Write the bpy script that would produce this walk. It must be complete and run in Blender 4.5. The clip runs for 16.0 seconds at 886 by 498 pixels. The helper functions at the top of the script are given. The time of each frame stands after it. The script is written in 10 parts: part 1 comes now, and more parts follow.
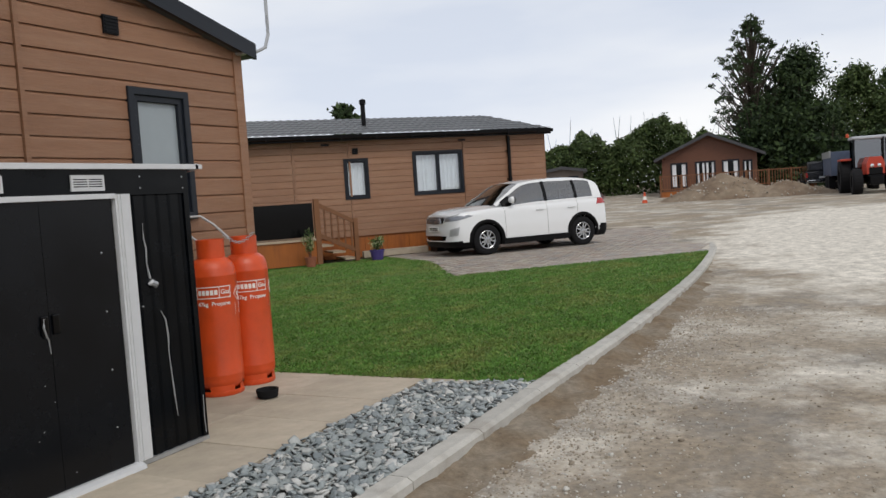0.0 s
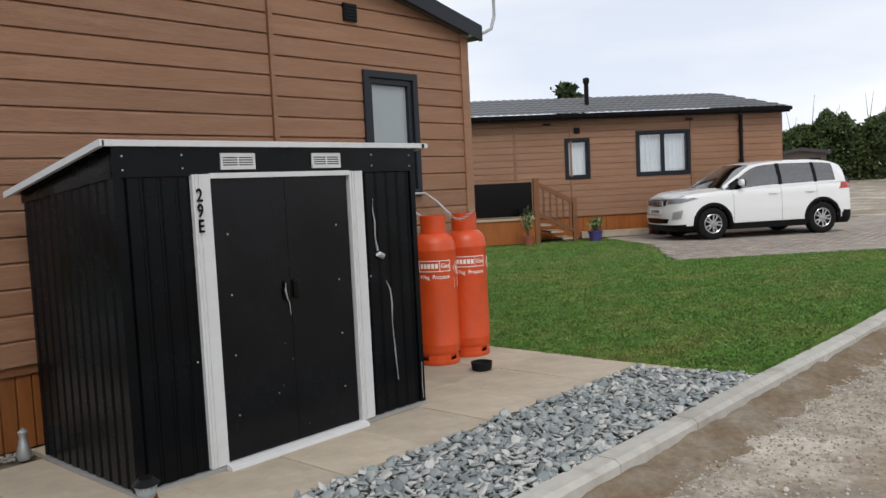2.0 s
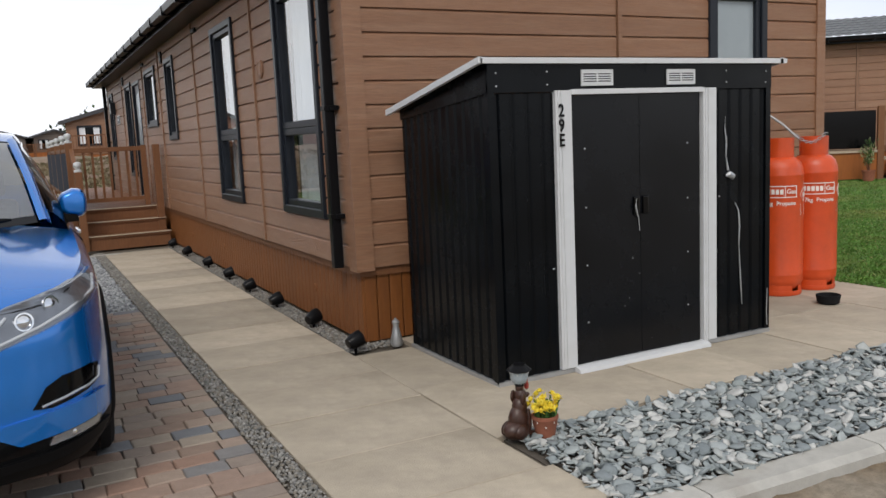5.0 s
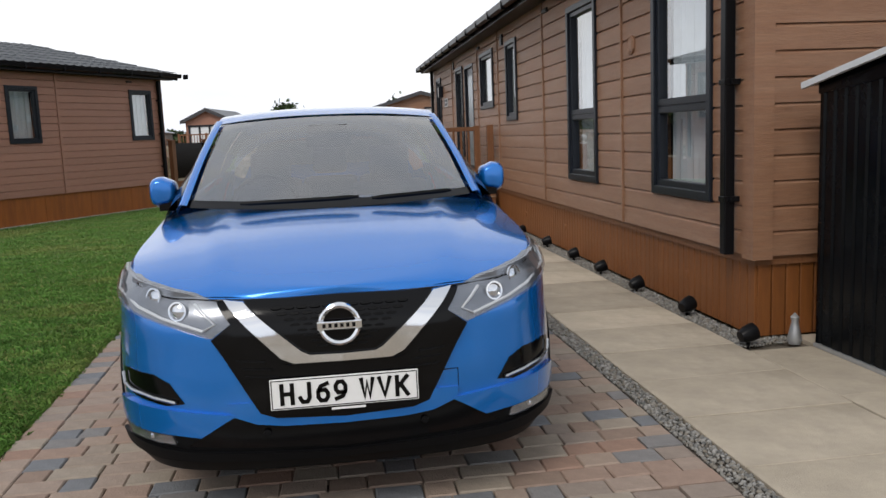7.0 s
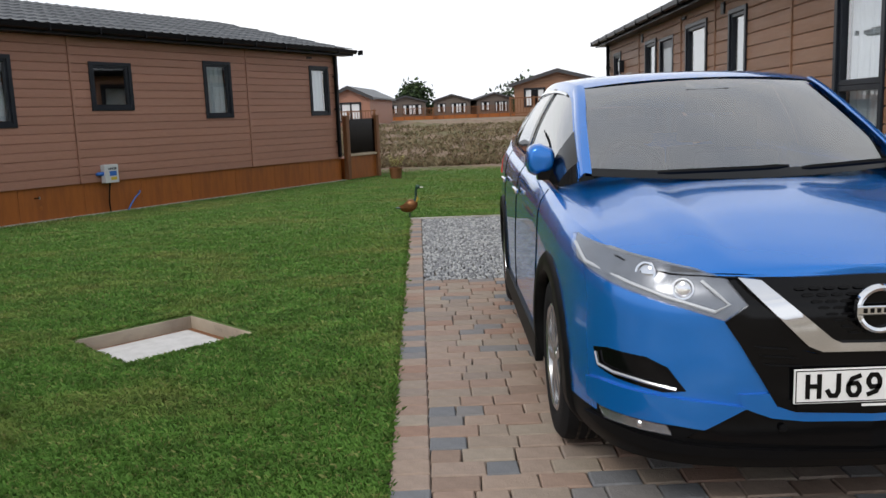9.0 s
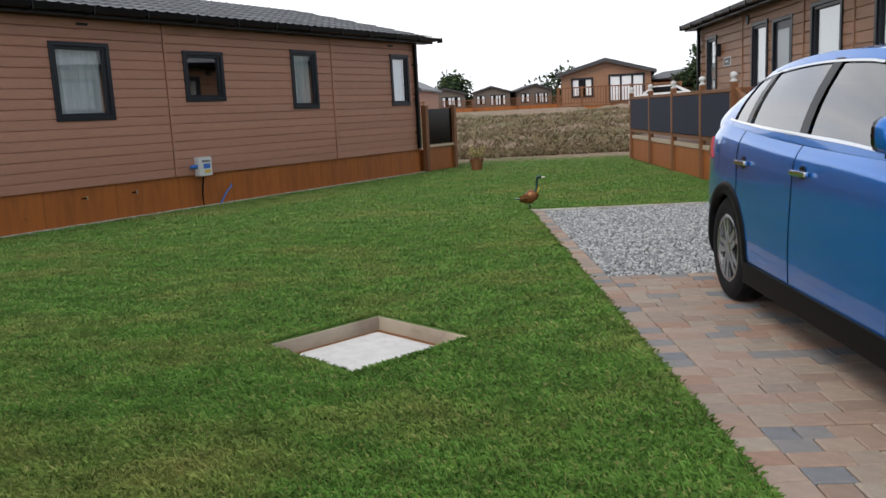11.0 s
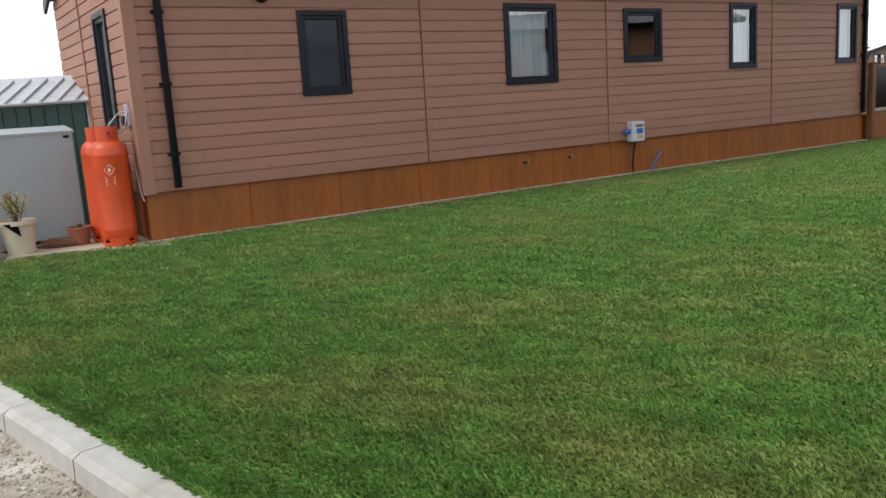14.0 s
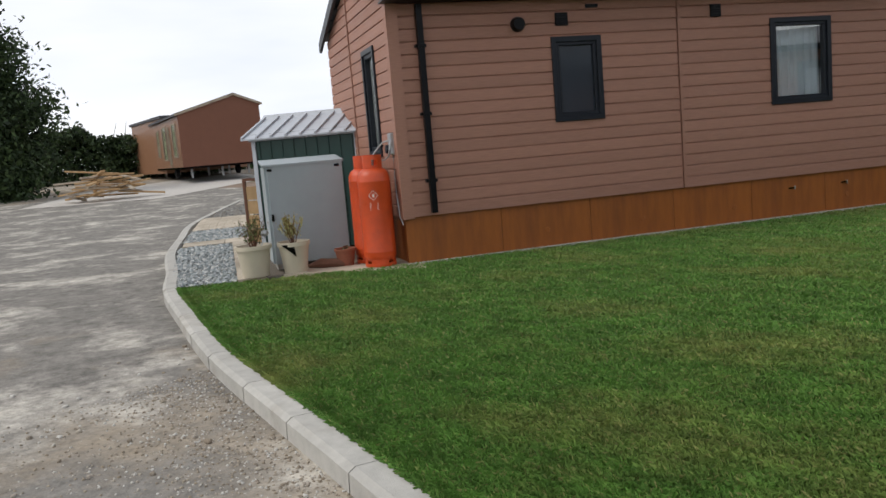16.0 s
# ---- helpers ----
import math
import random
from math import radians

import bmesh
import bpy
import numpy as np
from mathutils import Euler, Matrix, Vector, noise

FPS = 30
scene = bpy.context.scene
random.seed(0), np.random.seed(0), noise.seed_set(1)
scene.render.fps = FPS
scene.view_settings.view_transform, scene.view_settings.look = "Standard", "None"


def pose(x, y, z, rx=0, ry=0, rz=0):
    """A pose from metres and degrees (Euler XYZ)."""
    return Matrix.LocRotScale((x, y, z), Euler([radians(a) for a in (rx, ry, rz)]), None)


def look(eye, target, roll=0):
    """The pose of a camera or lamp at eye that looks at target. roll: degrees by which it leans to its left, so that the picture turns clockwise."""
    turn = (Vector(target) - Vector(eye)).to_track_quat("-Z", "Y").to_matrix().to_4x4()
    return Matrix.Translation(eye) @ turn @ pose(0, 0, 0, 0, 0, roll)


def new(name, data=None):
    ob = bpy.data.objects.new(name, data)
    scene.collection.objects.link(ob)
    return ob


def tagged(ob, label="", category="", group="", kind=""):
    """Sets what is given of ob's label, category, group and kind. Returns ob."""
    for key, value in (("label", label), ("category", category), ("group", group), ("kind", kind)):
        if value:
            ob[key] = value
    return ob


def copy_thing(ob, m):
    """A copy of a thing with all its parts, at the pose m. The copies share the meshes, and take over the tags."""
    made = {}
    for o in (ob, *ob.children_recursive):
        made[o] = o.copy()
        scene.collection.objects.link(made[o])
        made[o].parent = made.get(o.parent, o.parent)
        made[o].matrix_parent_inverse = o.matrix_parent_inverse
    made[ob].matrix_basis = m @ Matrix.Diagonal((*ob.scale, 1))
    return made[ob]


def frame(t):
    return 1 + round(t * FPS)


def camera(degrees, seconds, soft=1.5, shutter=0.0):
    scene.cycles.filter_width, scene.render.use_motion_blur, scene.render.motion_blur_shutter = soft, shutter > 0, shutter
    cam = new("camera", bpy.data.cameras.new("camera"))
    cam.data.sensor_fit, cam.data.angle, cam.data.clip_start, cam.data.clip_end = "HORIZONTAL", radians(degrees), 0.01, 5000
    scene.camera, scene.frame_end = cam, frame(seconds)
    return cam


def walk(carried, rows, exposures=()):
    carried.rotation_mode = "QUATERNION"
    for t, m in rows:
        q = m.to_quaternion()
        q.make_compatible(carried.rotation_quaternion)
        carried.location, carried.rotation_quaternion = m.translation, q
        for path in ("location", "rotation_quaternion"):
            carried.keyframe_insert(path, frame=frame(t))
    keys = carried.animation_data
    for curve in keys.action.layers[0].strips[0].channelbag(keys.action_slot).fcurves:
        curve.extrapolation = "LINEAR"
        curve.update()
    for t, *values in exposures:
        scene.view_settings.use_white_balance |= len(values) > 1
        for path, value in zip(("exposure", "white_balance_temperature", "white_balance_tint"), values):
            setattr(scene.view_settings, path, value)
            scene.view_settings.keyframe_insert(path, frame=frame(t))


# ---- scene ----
cam = camera(56.8, 16.0)
PATH = [
    (0, (-1.660, -5.276, 1.490), (0.123, -4.377, 1.363), -3.82),
    (0.5, (-1.659, -5.311, 1.485), (0.043, -4.271, 1.338), -3.77),
    (1, (-1.663, -5.320, 1.484), (-0.008, -4.207, 1.327), -3.37),
    (1.5, (-1.689, -5.327, 1.492), (-0.111, -4.107, 1.338), -3.12),
    (2, (-1.696, -5.317, 1.491), (-0.214, -3.982, 1.345), -2.79),
    (2.5, (-1.719, -5.337, 1.483), (-0.368, -3.869, 1.343), -2.47),
    (3, (-1.789, -5.318, 1.462), (-0.599, -3.717, 1.317), -1.96),
    (3.2, (-1.817, -5.309, 1.460), (-0.650, -3.691, 1.313), -1.63),
    (5.3, (-2.072, -5.205, 1.400), (-1.268, -3.396, 1.114), -3.13),
    (5.5, (-2.096, -5.172, 1.403), (-1.371, -3.330, 1.120), -3.41),
    (6, (-2.158, -5.010, 1.400), (-1.611, -3.106, 1.129), -3.40),
    (6.5, (-2.300, -4.885, 1.383), (-1.986, -2.929, 1.111), -2.96),
    (7, (-2.645, -4.830, 1.379), (-2.381, -2.866, 1.103), -2.41),
    (7.5, (-2.940, -4.710, 1.349), (-2.831, -2.733, 1.068), -2.11),
    (8, (-3.259, -4.543, 1.351), (-3.229, -2.565, 1.057), -2.37),
    (8.5, (-3.619, -4.464, 1.343), (-3.618, -2.489, 1.026), -2.53),
    (9, (-3.942, -4.437, 1.361), (-3.955, -2.461, 1.047), -2.21),
    (9.2, (-4.043, -4.391, 1.376), (-4.073, -2.418, 1.051), -2.94),
    (11.3, (-5.340, -3.852, 1.323), (-5.454, -1.882, 0.997), -2.69),
    (11.5, (-5.437, -3.828, 1.323), (-5.595, -1.861, 1.001), -2.57),
    (12, (-5.748, -3.747, 1.319), (-5.976, -1.787, 0.991), -2.98),
    (12.5, (-6.017, -3.673, 1.309), (-6.473, -1.757, 0.965), -3.88),
    (13, (-6.250, -3.558, 1.302), (-6.932, -1.712, 0.951), -4.63),
    (13.5, (-6.445, -3.486, 1.307), (-7.280, -1.704, 0.949), -3.89),
    (14, (-6.663, -3.399, 1.327), (-7.545, -1.640, 0.969), -3.64),
    (14.5, (-6.755, -3.378, 1.341), (-7.746, -1.673, 1.010), -4.12),
    (15, (-6.780, -3.356, 1.337), (-7.891, -1.721, 1.029), -4.61),
    (15.5, (-6.796, -3.372, 1.333), (-8.033, -1.825, 1.051), -4.78),
    (16, (-6.826, -3.399, 1.339), (-8.182, -1.952, 1.083), -4.79),
]
walk(cam, [(t, look(eye, target, roll)) for t, eye, target, roll in PATH], [(0, -0.22), (1.5, -0.12), (3, 0.02), (5.5, 0.0), (9, 0.08), (11.5, 0.33), (12.5, 0.6), (13.5, 0.45), (14.5, 0.27), (15, 0.04), (16, -0.03)])

# ---- light ----
world = bpy.data.worlds.new("sky_world")
scene.world = world
world.use_nodes = True
wn, wl = world.node_tree.nodes, world.node_tree.links
wn.clear()
SUN_EL, SUN_AZ = radians(46), radians(214)
sky = wn.new("ShaderNodeTexSky")
sky.sky_type, sky.sun_disc = "NISHITA", False
sky.sun_elevation, sky.sun_rotation = SUN_EL, SUN_AZ
sky.air_density, sky.dust_density, sky.ozone_density = 1.0, 4.0, 1.0
tco = wn.new("ShaderNodeTexCoord")
cmap = wn.new("ShaderNodeMapping")
cmap.inputs["Scale"].default_value = (1.0, 1.0, 4.5)
cloud = wn.new("ShaderNodeTexNoise")
cloud.inputs["Scale"].default_value = 1.6
cloud.inputs["Detail"].default_value = 5.0
cloud.inputs["Roughness"].default_value = 0.5
cramp = wn.new("ShaderNodeValToRGB")
cramp.color_ramp.elements[0].position, cramp.color_ramp.elements[0].color = 0.34, (7.6, 8.2, 9.4, 1)
cramp.color_ramp.elements[1].position, cramp.color_ramp.elements[1].color = 0.66, (10.5, 10.6, 10.8, 1)
cmix = wn.new("ShaderNodeMixRGB")
cmix.inputs[0].default_value = 0.9
wbg = wn.new("ShaderNodeBackground")
wbg.inputs["Strength"].default_value = 0.1
wout = wn.new("ShaderNodeOutputWorld")
wl.new(tco.outputs["Generated"], cmap.inputs["Vector"])
wl.new(cmap.outputs["Vector"], cloud.inputs["Vector"])
wl.new(cloud.outputs["Fac"], cramp.inputs["Fac"])
wl.new(sky.outputs["Color"], cmix.inputs[1])
wl.new(cramp.outputs["Color"], cmix.inputs[2])
# an overcast sky, brighter towards the horizon
ssep = wn.new("ShaderNodeSeparateXYZ")
smap = wn.new("ShaderNodeMapRange")
smap.inputs["From Min"].default_value, smap.inputs["From Max"].default_value = 0.0, 0.6
smap.inputs["To Min"].default_value, smap.inputs["To Max"].default_value = 1.2, 0.9
sscale = wn.new("ShaderNodeVectorMath")
sscale.operation = "SCALE"
wl.new(tco.outputs["Generated"], ssep.inputs[0])
wl.new(ssep.outputs["Z"], smap.inputs["Value"])
wl.new(cmix.outputs["Color"], sscale.inputs[0])
wl.new(smap.outputs[0], sscale.inputs["Scale"])
wl.new(sscale.outputs[0], wbg.inputs["Color"])
wl.new(wbg.outputs["Background"], wout.inputs["Surface"])

sun_data = bpy.data.lights.new("sun", "SUN")
sun_data.energy, sun_data.angle, sun_data.color = 1.5, radians(22), (1.0, 0.95, 0.88)
sun = new("sun", sun_data)
sun.matrix_world = look((math.sin(SUN_AZ) * math.cos(SUN_EL) * 60, math.cos(SUN_AZ) * math.cos(SUN_EL) * 60, math.sin(SUN_EL) * 60), (0, 0, 0))


# ---- materials ----
def material(name, color, rough=0.6, metal=0.0, spec=0.5, var=0.0, scale=4.0, stretch=(1, 1, 1), bump=0.0, bump_scale=60.0, coat=0.0,
             color2=None, mix_scale=3.0, mix_range=(0.4, 0.6), rnd=0.0, rough_var=0.0, coords="Object", tint=None):
    """A surface with its colour, a second colour in patches, fine variation, per-piece variation and relief."""
    m = bpy.data.materials.new(name)
    m.use_nodes = True
    n, l = m.node_tree.nodes, m.node_tree.links
    b = n["Principled BSDF"]
    b.inputs["Roughness"].default_value, b.inputs["Metallic"].default_value = rough, metal
    b.inputs["Specular IOR Level"].default_value, b.inputs["Coat Weight"].default_value = spec, coat
    b.inputs["Coat Roughness"].default_value = 0.04
    tc = n.new("ShaderNodeTexCoord")
    mp = n.new("ShaderNodeMapping")
    mp.inputs["Scale"].default_value = stretch
    l.new(tc.outputs[coords], mp.inputs["Vector"])
    col = n.new("ShaderNodeRGB")
    col.outputs[0].default_value = (*color, 1)
    out = col.outputs[0]
    if color2:
        t = n.new("ShaderNodeTexNoise")
        t.inputs["Scale"].default_value, t.inputs["Detail"].default_value = mix_scale, 6.0
        l.new(mp.outputs[0], t.inputs["Vector"])
        r = n.new("ShaderNodeMapRange")
        r.inputs["From Min"].default_value, r.inputs["From Max"].default_value = mix_range
        l.new(t.outputs["Fac"], r.inputs["Value"])
        x = n.new("ShaderNodeMixRGB")
        x.inputs[2].default_value = (*color2, 1)
        l.new(r.outputs[0], x.inputs[0])
        l.new(out, x.inputs[1])
        out = x.outputs[0]
    if var:
        t = n.new("ShaderNodeTexNoise")
        t.inputs["Scale"].default_value, t.inputs["Detail"].default_value = scale, 8.0
        t.inputs["Roughness"].default_value = 0.65
        l.new(mp.outputs[0], t.inputs["Vector"])
        r = n.new("ShaderNodeMapRange")
        r.inputs["From Min"].default_value, r.inputs["From Max"].default_value = 0.25, 0.75
        r.inputs["To Min"].default_value, r.inputs["To Max"].default_value = 1 - var, 1 + var
        l.new(t.outputs["Fac"], r.inputs["Value"])
        x = n.new("ShaderNodeVectorMath")
        x.operation = "SCALE"
        l.new(out, x.inputs[0])
        l.new(r.outputs[0], x.inputs["Scale"])
        out = x.outputs[0]
        if rough_var:
            q = n.new("ShaderNodeMapRange")
            q.inputs["From Min"].default_value, q.inputs["From Max"].default_value = 0.3, 0.7
            q.inputs["To Min"].default_value, q.inputs["To Max"].default_value = max(0, rough - rough_var), min(1, rough + rough_var)
            l.new(t.outputs["Fac"], q.inputs["Value"])
            l.new(q.outputs[0], b.inputs["Roughness"])
    if rnd:
        o = n.new("ShaderNodeObjectInfo")
        r = n.new("ShaderNodeMapRange")
        r.inputs["To Min"].default_value, r.inputs["To Max"].default_value = 1 - rnd, 1 + rnd
        l.new(o.outputs["Random"], r.inputs["Value"])
        x = n.new("ShaderNodeVectorMath")
        x.operation = "SCALE"
        l.new(out, x.inputs[0])
        l.new(r.outputs[0], x.inputs["Scale"])
        out = x.outputs[0]
    l.new(out, b.inputs["Base Color"])
    if bump:
        t = n.new("ShaderNodeTexNoise")
        t.inputs["Scale"].default_value, t.inputs["Detail"].default_value = bump_scale, 6.0
        l.new(mp.outputs[0], t.inputs["Vector"])
        k = n.new("ShaderNodeBump")
        k.inputs["Strength"].default_value, k.inputs["Distance"].default_value = bump, 0.01
        l.new(t.outputs["Fac"], k.inputs["Height"])
        l.new(k.outputs[0], b.inputs["Normal"])
    return m


def palette(name, colors, source="object", rough=0.8, var=0.15, scale=40.0, bump=0.4, bump_scale=80.0, spec=0.3):
    """Pieces that each take one of several colours by chance."""
    m = material(name, colors[0], rough, var=var, scale=scale, bump=bump, bump_scale=bump_scale, spec=spec)
    n, l = m.node_tree.nodes, m.node_tree.links
    rgb = next(q for q in n if q.type == "RGB")
    ramp = n.new("ShaderNodeValToRGB")
    ramp.color_ramp.interpolation = "LINEAR" if source == "island" else "CONSTANT"
    e = ramp.color_ramp.elements
    e[0].position, e[0].color = 0.0, (*colors[0], 1)
    e[1].position, e[1].color = 1.0 / len(colors), (*colors[1], 1)
    for i, c in enumerate(colors[2:], 2):
        e.new(i / len(colors)).color = (*c, 1)
    if source == "island":
        s = n.new("ShaderNodeNewGeometry").outputs["Random Per Island"]
    else:
        s = n.new("ShaderNodeObjectInfo").outputs["Random"]
    l.new(s, ramp.inputs[0])
    for k in list(rgb.outputs[0].links):
        l.new(ramp.outputs[0], k.to_socket)
    n.remove(rgb)
    return m


def glass_material(name, tint=(0.9, 0.95, 0.95), rough=0.0, dark=0.0, gloss=0.08):
    m = bpy.data.materials.new(name)
    m.use_nodes = True
    n, l = m.node_tree.nodes, m.node_tree.links
    b = n["Principled BSDF"]
    n.remove(b)
    o = n["Material Output"]
    tr = n.new("ShaderNodeBsdfTransparent")
    tr.inputs[0].default_value = (*[c * (1 - dark) for c in tint], 1)
    gl = n.new("ShaderNodeBsdfGlossy")
    gl.inputs["Roughness"].default_value = rough
    fr = n.new("ShaderNodeLayerWeight")
    fr.inputs["Blend"].default_value = 0.5
    pw = n.new("ShaderNodeMath")
    pw.operation = "POWER"
    pw.inputs[1].default_value = 3.0
    l.new(fr.outputs["Facing"], pw.inputs[0])
    ma = n.new("ShaderNodeMath")
    ma.operation = "MULTIPLY_ADD"
    ma.inputs[1].default_value, ma.inputs[2].default_value = 0.85, gloss
    l.new(pw.outputs[0], ma.inputs[0])
    mx = n.new("ShaderNodeMixShader")
    l.new(ma.outputs[0], mx.inputs[0])
    l.new(tr.outputs[0], mx.inputs[1])
    l.new(gl.outputs[0], mx.inputs[2])
    l.new(mx.outputs[0], o.inputs["Surface"])
    return m


BOARD = material("brown_board", (0.255, 0.128, 0.070), 0.42, var=0.2, scale=7.0, stretch=(1, 1, 14), bump=0.6, bump_scale=24.0, rnd=0.07,
                 color2=(0.31, 0.175, 0.105), mix_scale=1.2, mix_range=(0.45, 0.8))
BOARD_C = material("brown_board_c", (0.345, 0.168, 0.115), 0.5, var=0.17, scale=7.0, stretch=(1, 1, 14), bump=0.5, bump_scale=24.0, rnd=0.06)
SKIRT = material("orange_skirt", (0.2, 0.068, 0.013), 0.55, var=0.22, scale=5.0, stretch=(4, 4, 0.7), bump=0.2, bump_scale=50.0, rnd=0.06,
                 color2=(0.13, 0.04, 0.01), mix_scale=2.0, mix_range=(0.45, 0.75))
DECKWOOD = material("brown_timber", (0.17, 0.068, 0.025), 0.6, var=0.2, scale=8.0, stretch=(6, 6, 1), bump=0.3, bump_scale=60.0, rnd=0.08)
GREYFRAME = material("anthracite_upvc", (0.012, 0.015, 0.021), 0.35, spec=0.25, var=0.08, scale=20.0, bump=0.05, bump_scale=200.0)
BLACKPLASTIC = material("black_plastic", (0.006, 0.006, 0.007), 0.3, spec=0.12, var=0.1, scale=10.0)
ROOFTILE = material("grey_roof", (0.075, 0.081, 0.088), 0.45, var=0.2, scale=6.0, bump=0.2, bump_scale=90.0)
GLASS = glass_material("window_glass", (0.88, 0.94, 0.95), dark=0.04, gloss=0.3)
CURTAIN = material("net_curtain", (0.72, 0.74, 0.77), 0.9, var=0.08, scale=12.0)
# near-black wall colour: the dimness of unlit rooms is put into the paint
ROOM_SHADE = material("painted_room_shade", (0.06, 0.055, 0.05), 0.9, var=0.3, scale=2.0)
BLIND = material("pale_blind", (0.55, 0.56, 0.55), 0.8, var=0.04, scale=12.0)
DARKPANE = material("dark_slate_pane", (0.03, 0.038, 0.05), 0.12, spec=0.6, var=0.1, scale=2.0)
FROST = material("grey_frosted_pane", (0.27, 0.31, 0.33), 0.22, spec=0.6, var=0.05, scale=3.0)
SLAB = material("paving_slab", (0.42, 0.36, 0.28), 0.85, var=0.22, scale=5.0, bump=0.35, bump_scale=120.0, rnd=0.17,
                color2=(0.30, 0.255, 0.19), mix_scale=1.3, mix_range=(0.42, 0.7))
CONCRETE = material("kerb_concrete", (0.42, 0.405, 0.37), 0.9, var=0.16, scale=9.0, bump=0.4, bump_scale=120.0, rnd=0.07,
                    color2=(0.27, 0.24, 0.2), mix_scale=2.5, mix_range=(0.55, 0.8))
SOIL = material("dark_bed", (0.09, 0.075, 0.06), 0.95, var=0.3, scale=20.0, bump=0.8, bump_scale=60.0)
SANDBED = material("joint_sand", (0.13, 0.11, 0.085), 0.95, var=0.25, scale=40.0, bump=0.5, bump_scale=200.0)
BLACKSTEEL = material("black_painted_steel", (0.0016, 0.0024, 0.0036), 0.24, spec=0.16, var=0.3, scale=3.0, bump=0.08, bump_scale=8.0, rough_var=0.12)
WHITETRIM = material("white_painted_trim", (0.56, 0.57, 0.58), 0.4, var=0.06, scale=8.0)
ORANGE = material("orange_gas_paint", (0.56, 0.064, 0.010), 0.42, var=0.16, scale=6.0, bump=0.08, bump_scale=60.0,
                  color2=(0.46, 0.060, 0.014), mix_scale=4.0, mix_range=(0.5, 0.75), rough_var=0.15)
WHITEPAINT = material("white_marking", (0.75, 0.72, 0.68), 0.6)
GALV = material("galvanised_grey", (0.42, 0.43, 0.44), 0.4, metal=0.6, var=0.1, scale=20.0)
RUST = material("rusty_scrape", (0.13, 0.055, 0.03), 0.8, var=0.3, scale=40.0)
BLUECAR = material("blue_car_paint", (0.003, 0.165, 0.58), 0.24, metal=0.55, coat=1.0, var=0.02, scale=200.0)
WHITECAR = material("white_car_paint", (0.72, 0.73, 0.74), 0.25, coat=0.8)
CHROME = material("chrome", (0.75, 0.76, 0.78), 0.08, metal=1.0)
CARGLASS = glass_material("car_glass", (0.76, 0.84, 0.82), dark=0.04, gloss=0.26)
SIDEGLASS = glass_material("tinted_car_glass", (0.3, 0.34, 0.34), dark=0.4, gloss=0.25)
TYRE = material("tyre_rubber", (0.010, 0.010, 0.011), 0.8, spec=0.15, bump=0.2, bump_scale=80.0)
ALLOY = material("alloy", (0.42, 0.43, 0.45), 0.25, metal=0.9)
BLACKTRIM = material("black_car_trim", (0.004, 0.004, 0.0045), 0.5, spec=0.12)
GLOSSBLACK = material("gloss_black", (0.002, 0.002, 0.0025), 0.12, spec=0.22)
LAMPGLASS = glass_material("lamp_glass", (0.92, 0.94, 0.97), gloss=0.03)


# ---- building helpers ----
ROOTS = {}


def attach(ob, parent):
    """Parents ob, whose mesh is in world coordinates, without moving it."""
    ob.parent = parent
    if parent is not None and parent.name in ROOTS:
        ob.matrix_parent_inverse = ROOTS[parent.name].inverted()
    return ob


def finish(name, verts, faces, mat, parent=None, smooth=False, mats=None, idx=None):
    me = bpy.data.meshes.new(name)
    me.from_pydata([tuple(v) for v in verts], [], faces)
    me.validate()
    me.materials.append(mat)
    for q in mats or ():
        me.materials.append(q)
    if idx is not None:
        me.polygons.foreach_set("material_index", idx)
    if smooth:
        me.polygons.foreach_set("use_smooth", [True] * len(me.polygons))
    return attach(new(name, me), parent)


def part(name, bm, mat, parent=None, label="", smooth=False, m=None):
    me = bpy.data.meshes.new(name)
    if m is not None:
        bm.transform(m)
    bmesh.ops.recalc_face_normals(bm, faces=bm.faces)
    bm.to_mesh(me)
    bm.free()
    me.materials.append(mat)
    if smooth:
        me.polygons.foreach_set("use_smooth", [True] * len(me.polygons))
        me.set_sharp_from_angle(angle=radians(38))
    return tagged(attach(new(name, me), parent), label)


def anchor(name, m, label, category, group="", kind=""):
    ob = new(name)
    ob.matrix_basis = m
    ROOTS[ob.name] = m.copy()
    ob.empty_display_size = 0.1
    return tagged(ob, label, category, group, kind)


def add_box(bm, x0, x1, y0, y1, z0, z1, bevel=0.0):
    vs = [bm.verts.new(p) for p in ((x0, y0, z0), (x1, y0, z0), (x1, y1, z0), (x0, y1, z0), (x0, y0, z1), (x1, y0, z1), (x1, y1, z1), (x0, y1, z1))]
    fs = [bm.faces.new([vs[i] for i in f]) for f in ((0, 3, 2, 1), (4, 5, 6, 7), (0, 1, 5, 4), (1, 2, 6, 5), (2, 3, 7, 6), (3, 0, 4, 7))]
    if bevel:
        bmesh.ops.bevel(bm, geom=list({e for f in fs for e in f.edges}), offset=bevel, segments=2, profile=0.6, affect="EDGES")
    return bm


def box(x0, x1, y0, y1, z0, z1, bevel=0.0):
    return add_box(bmesh.new(), x0, x1, y0, y1, z0, z1, bevel)


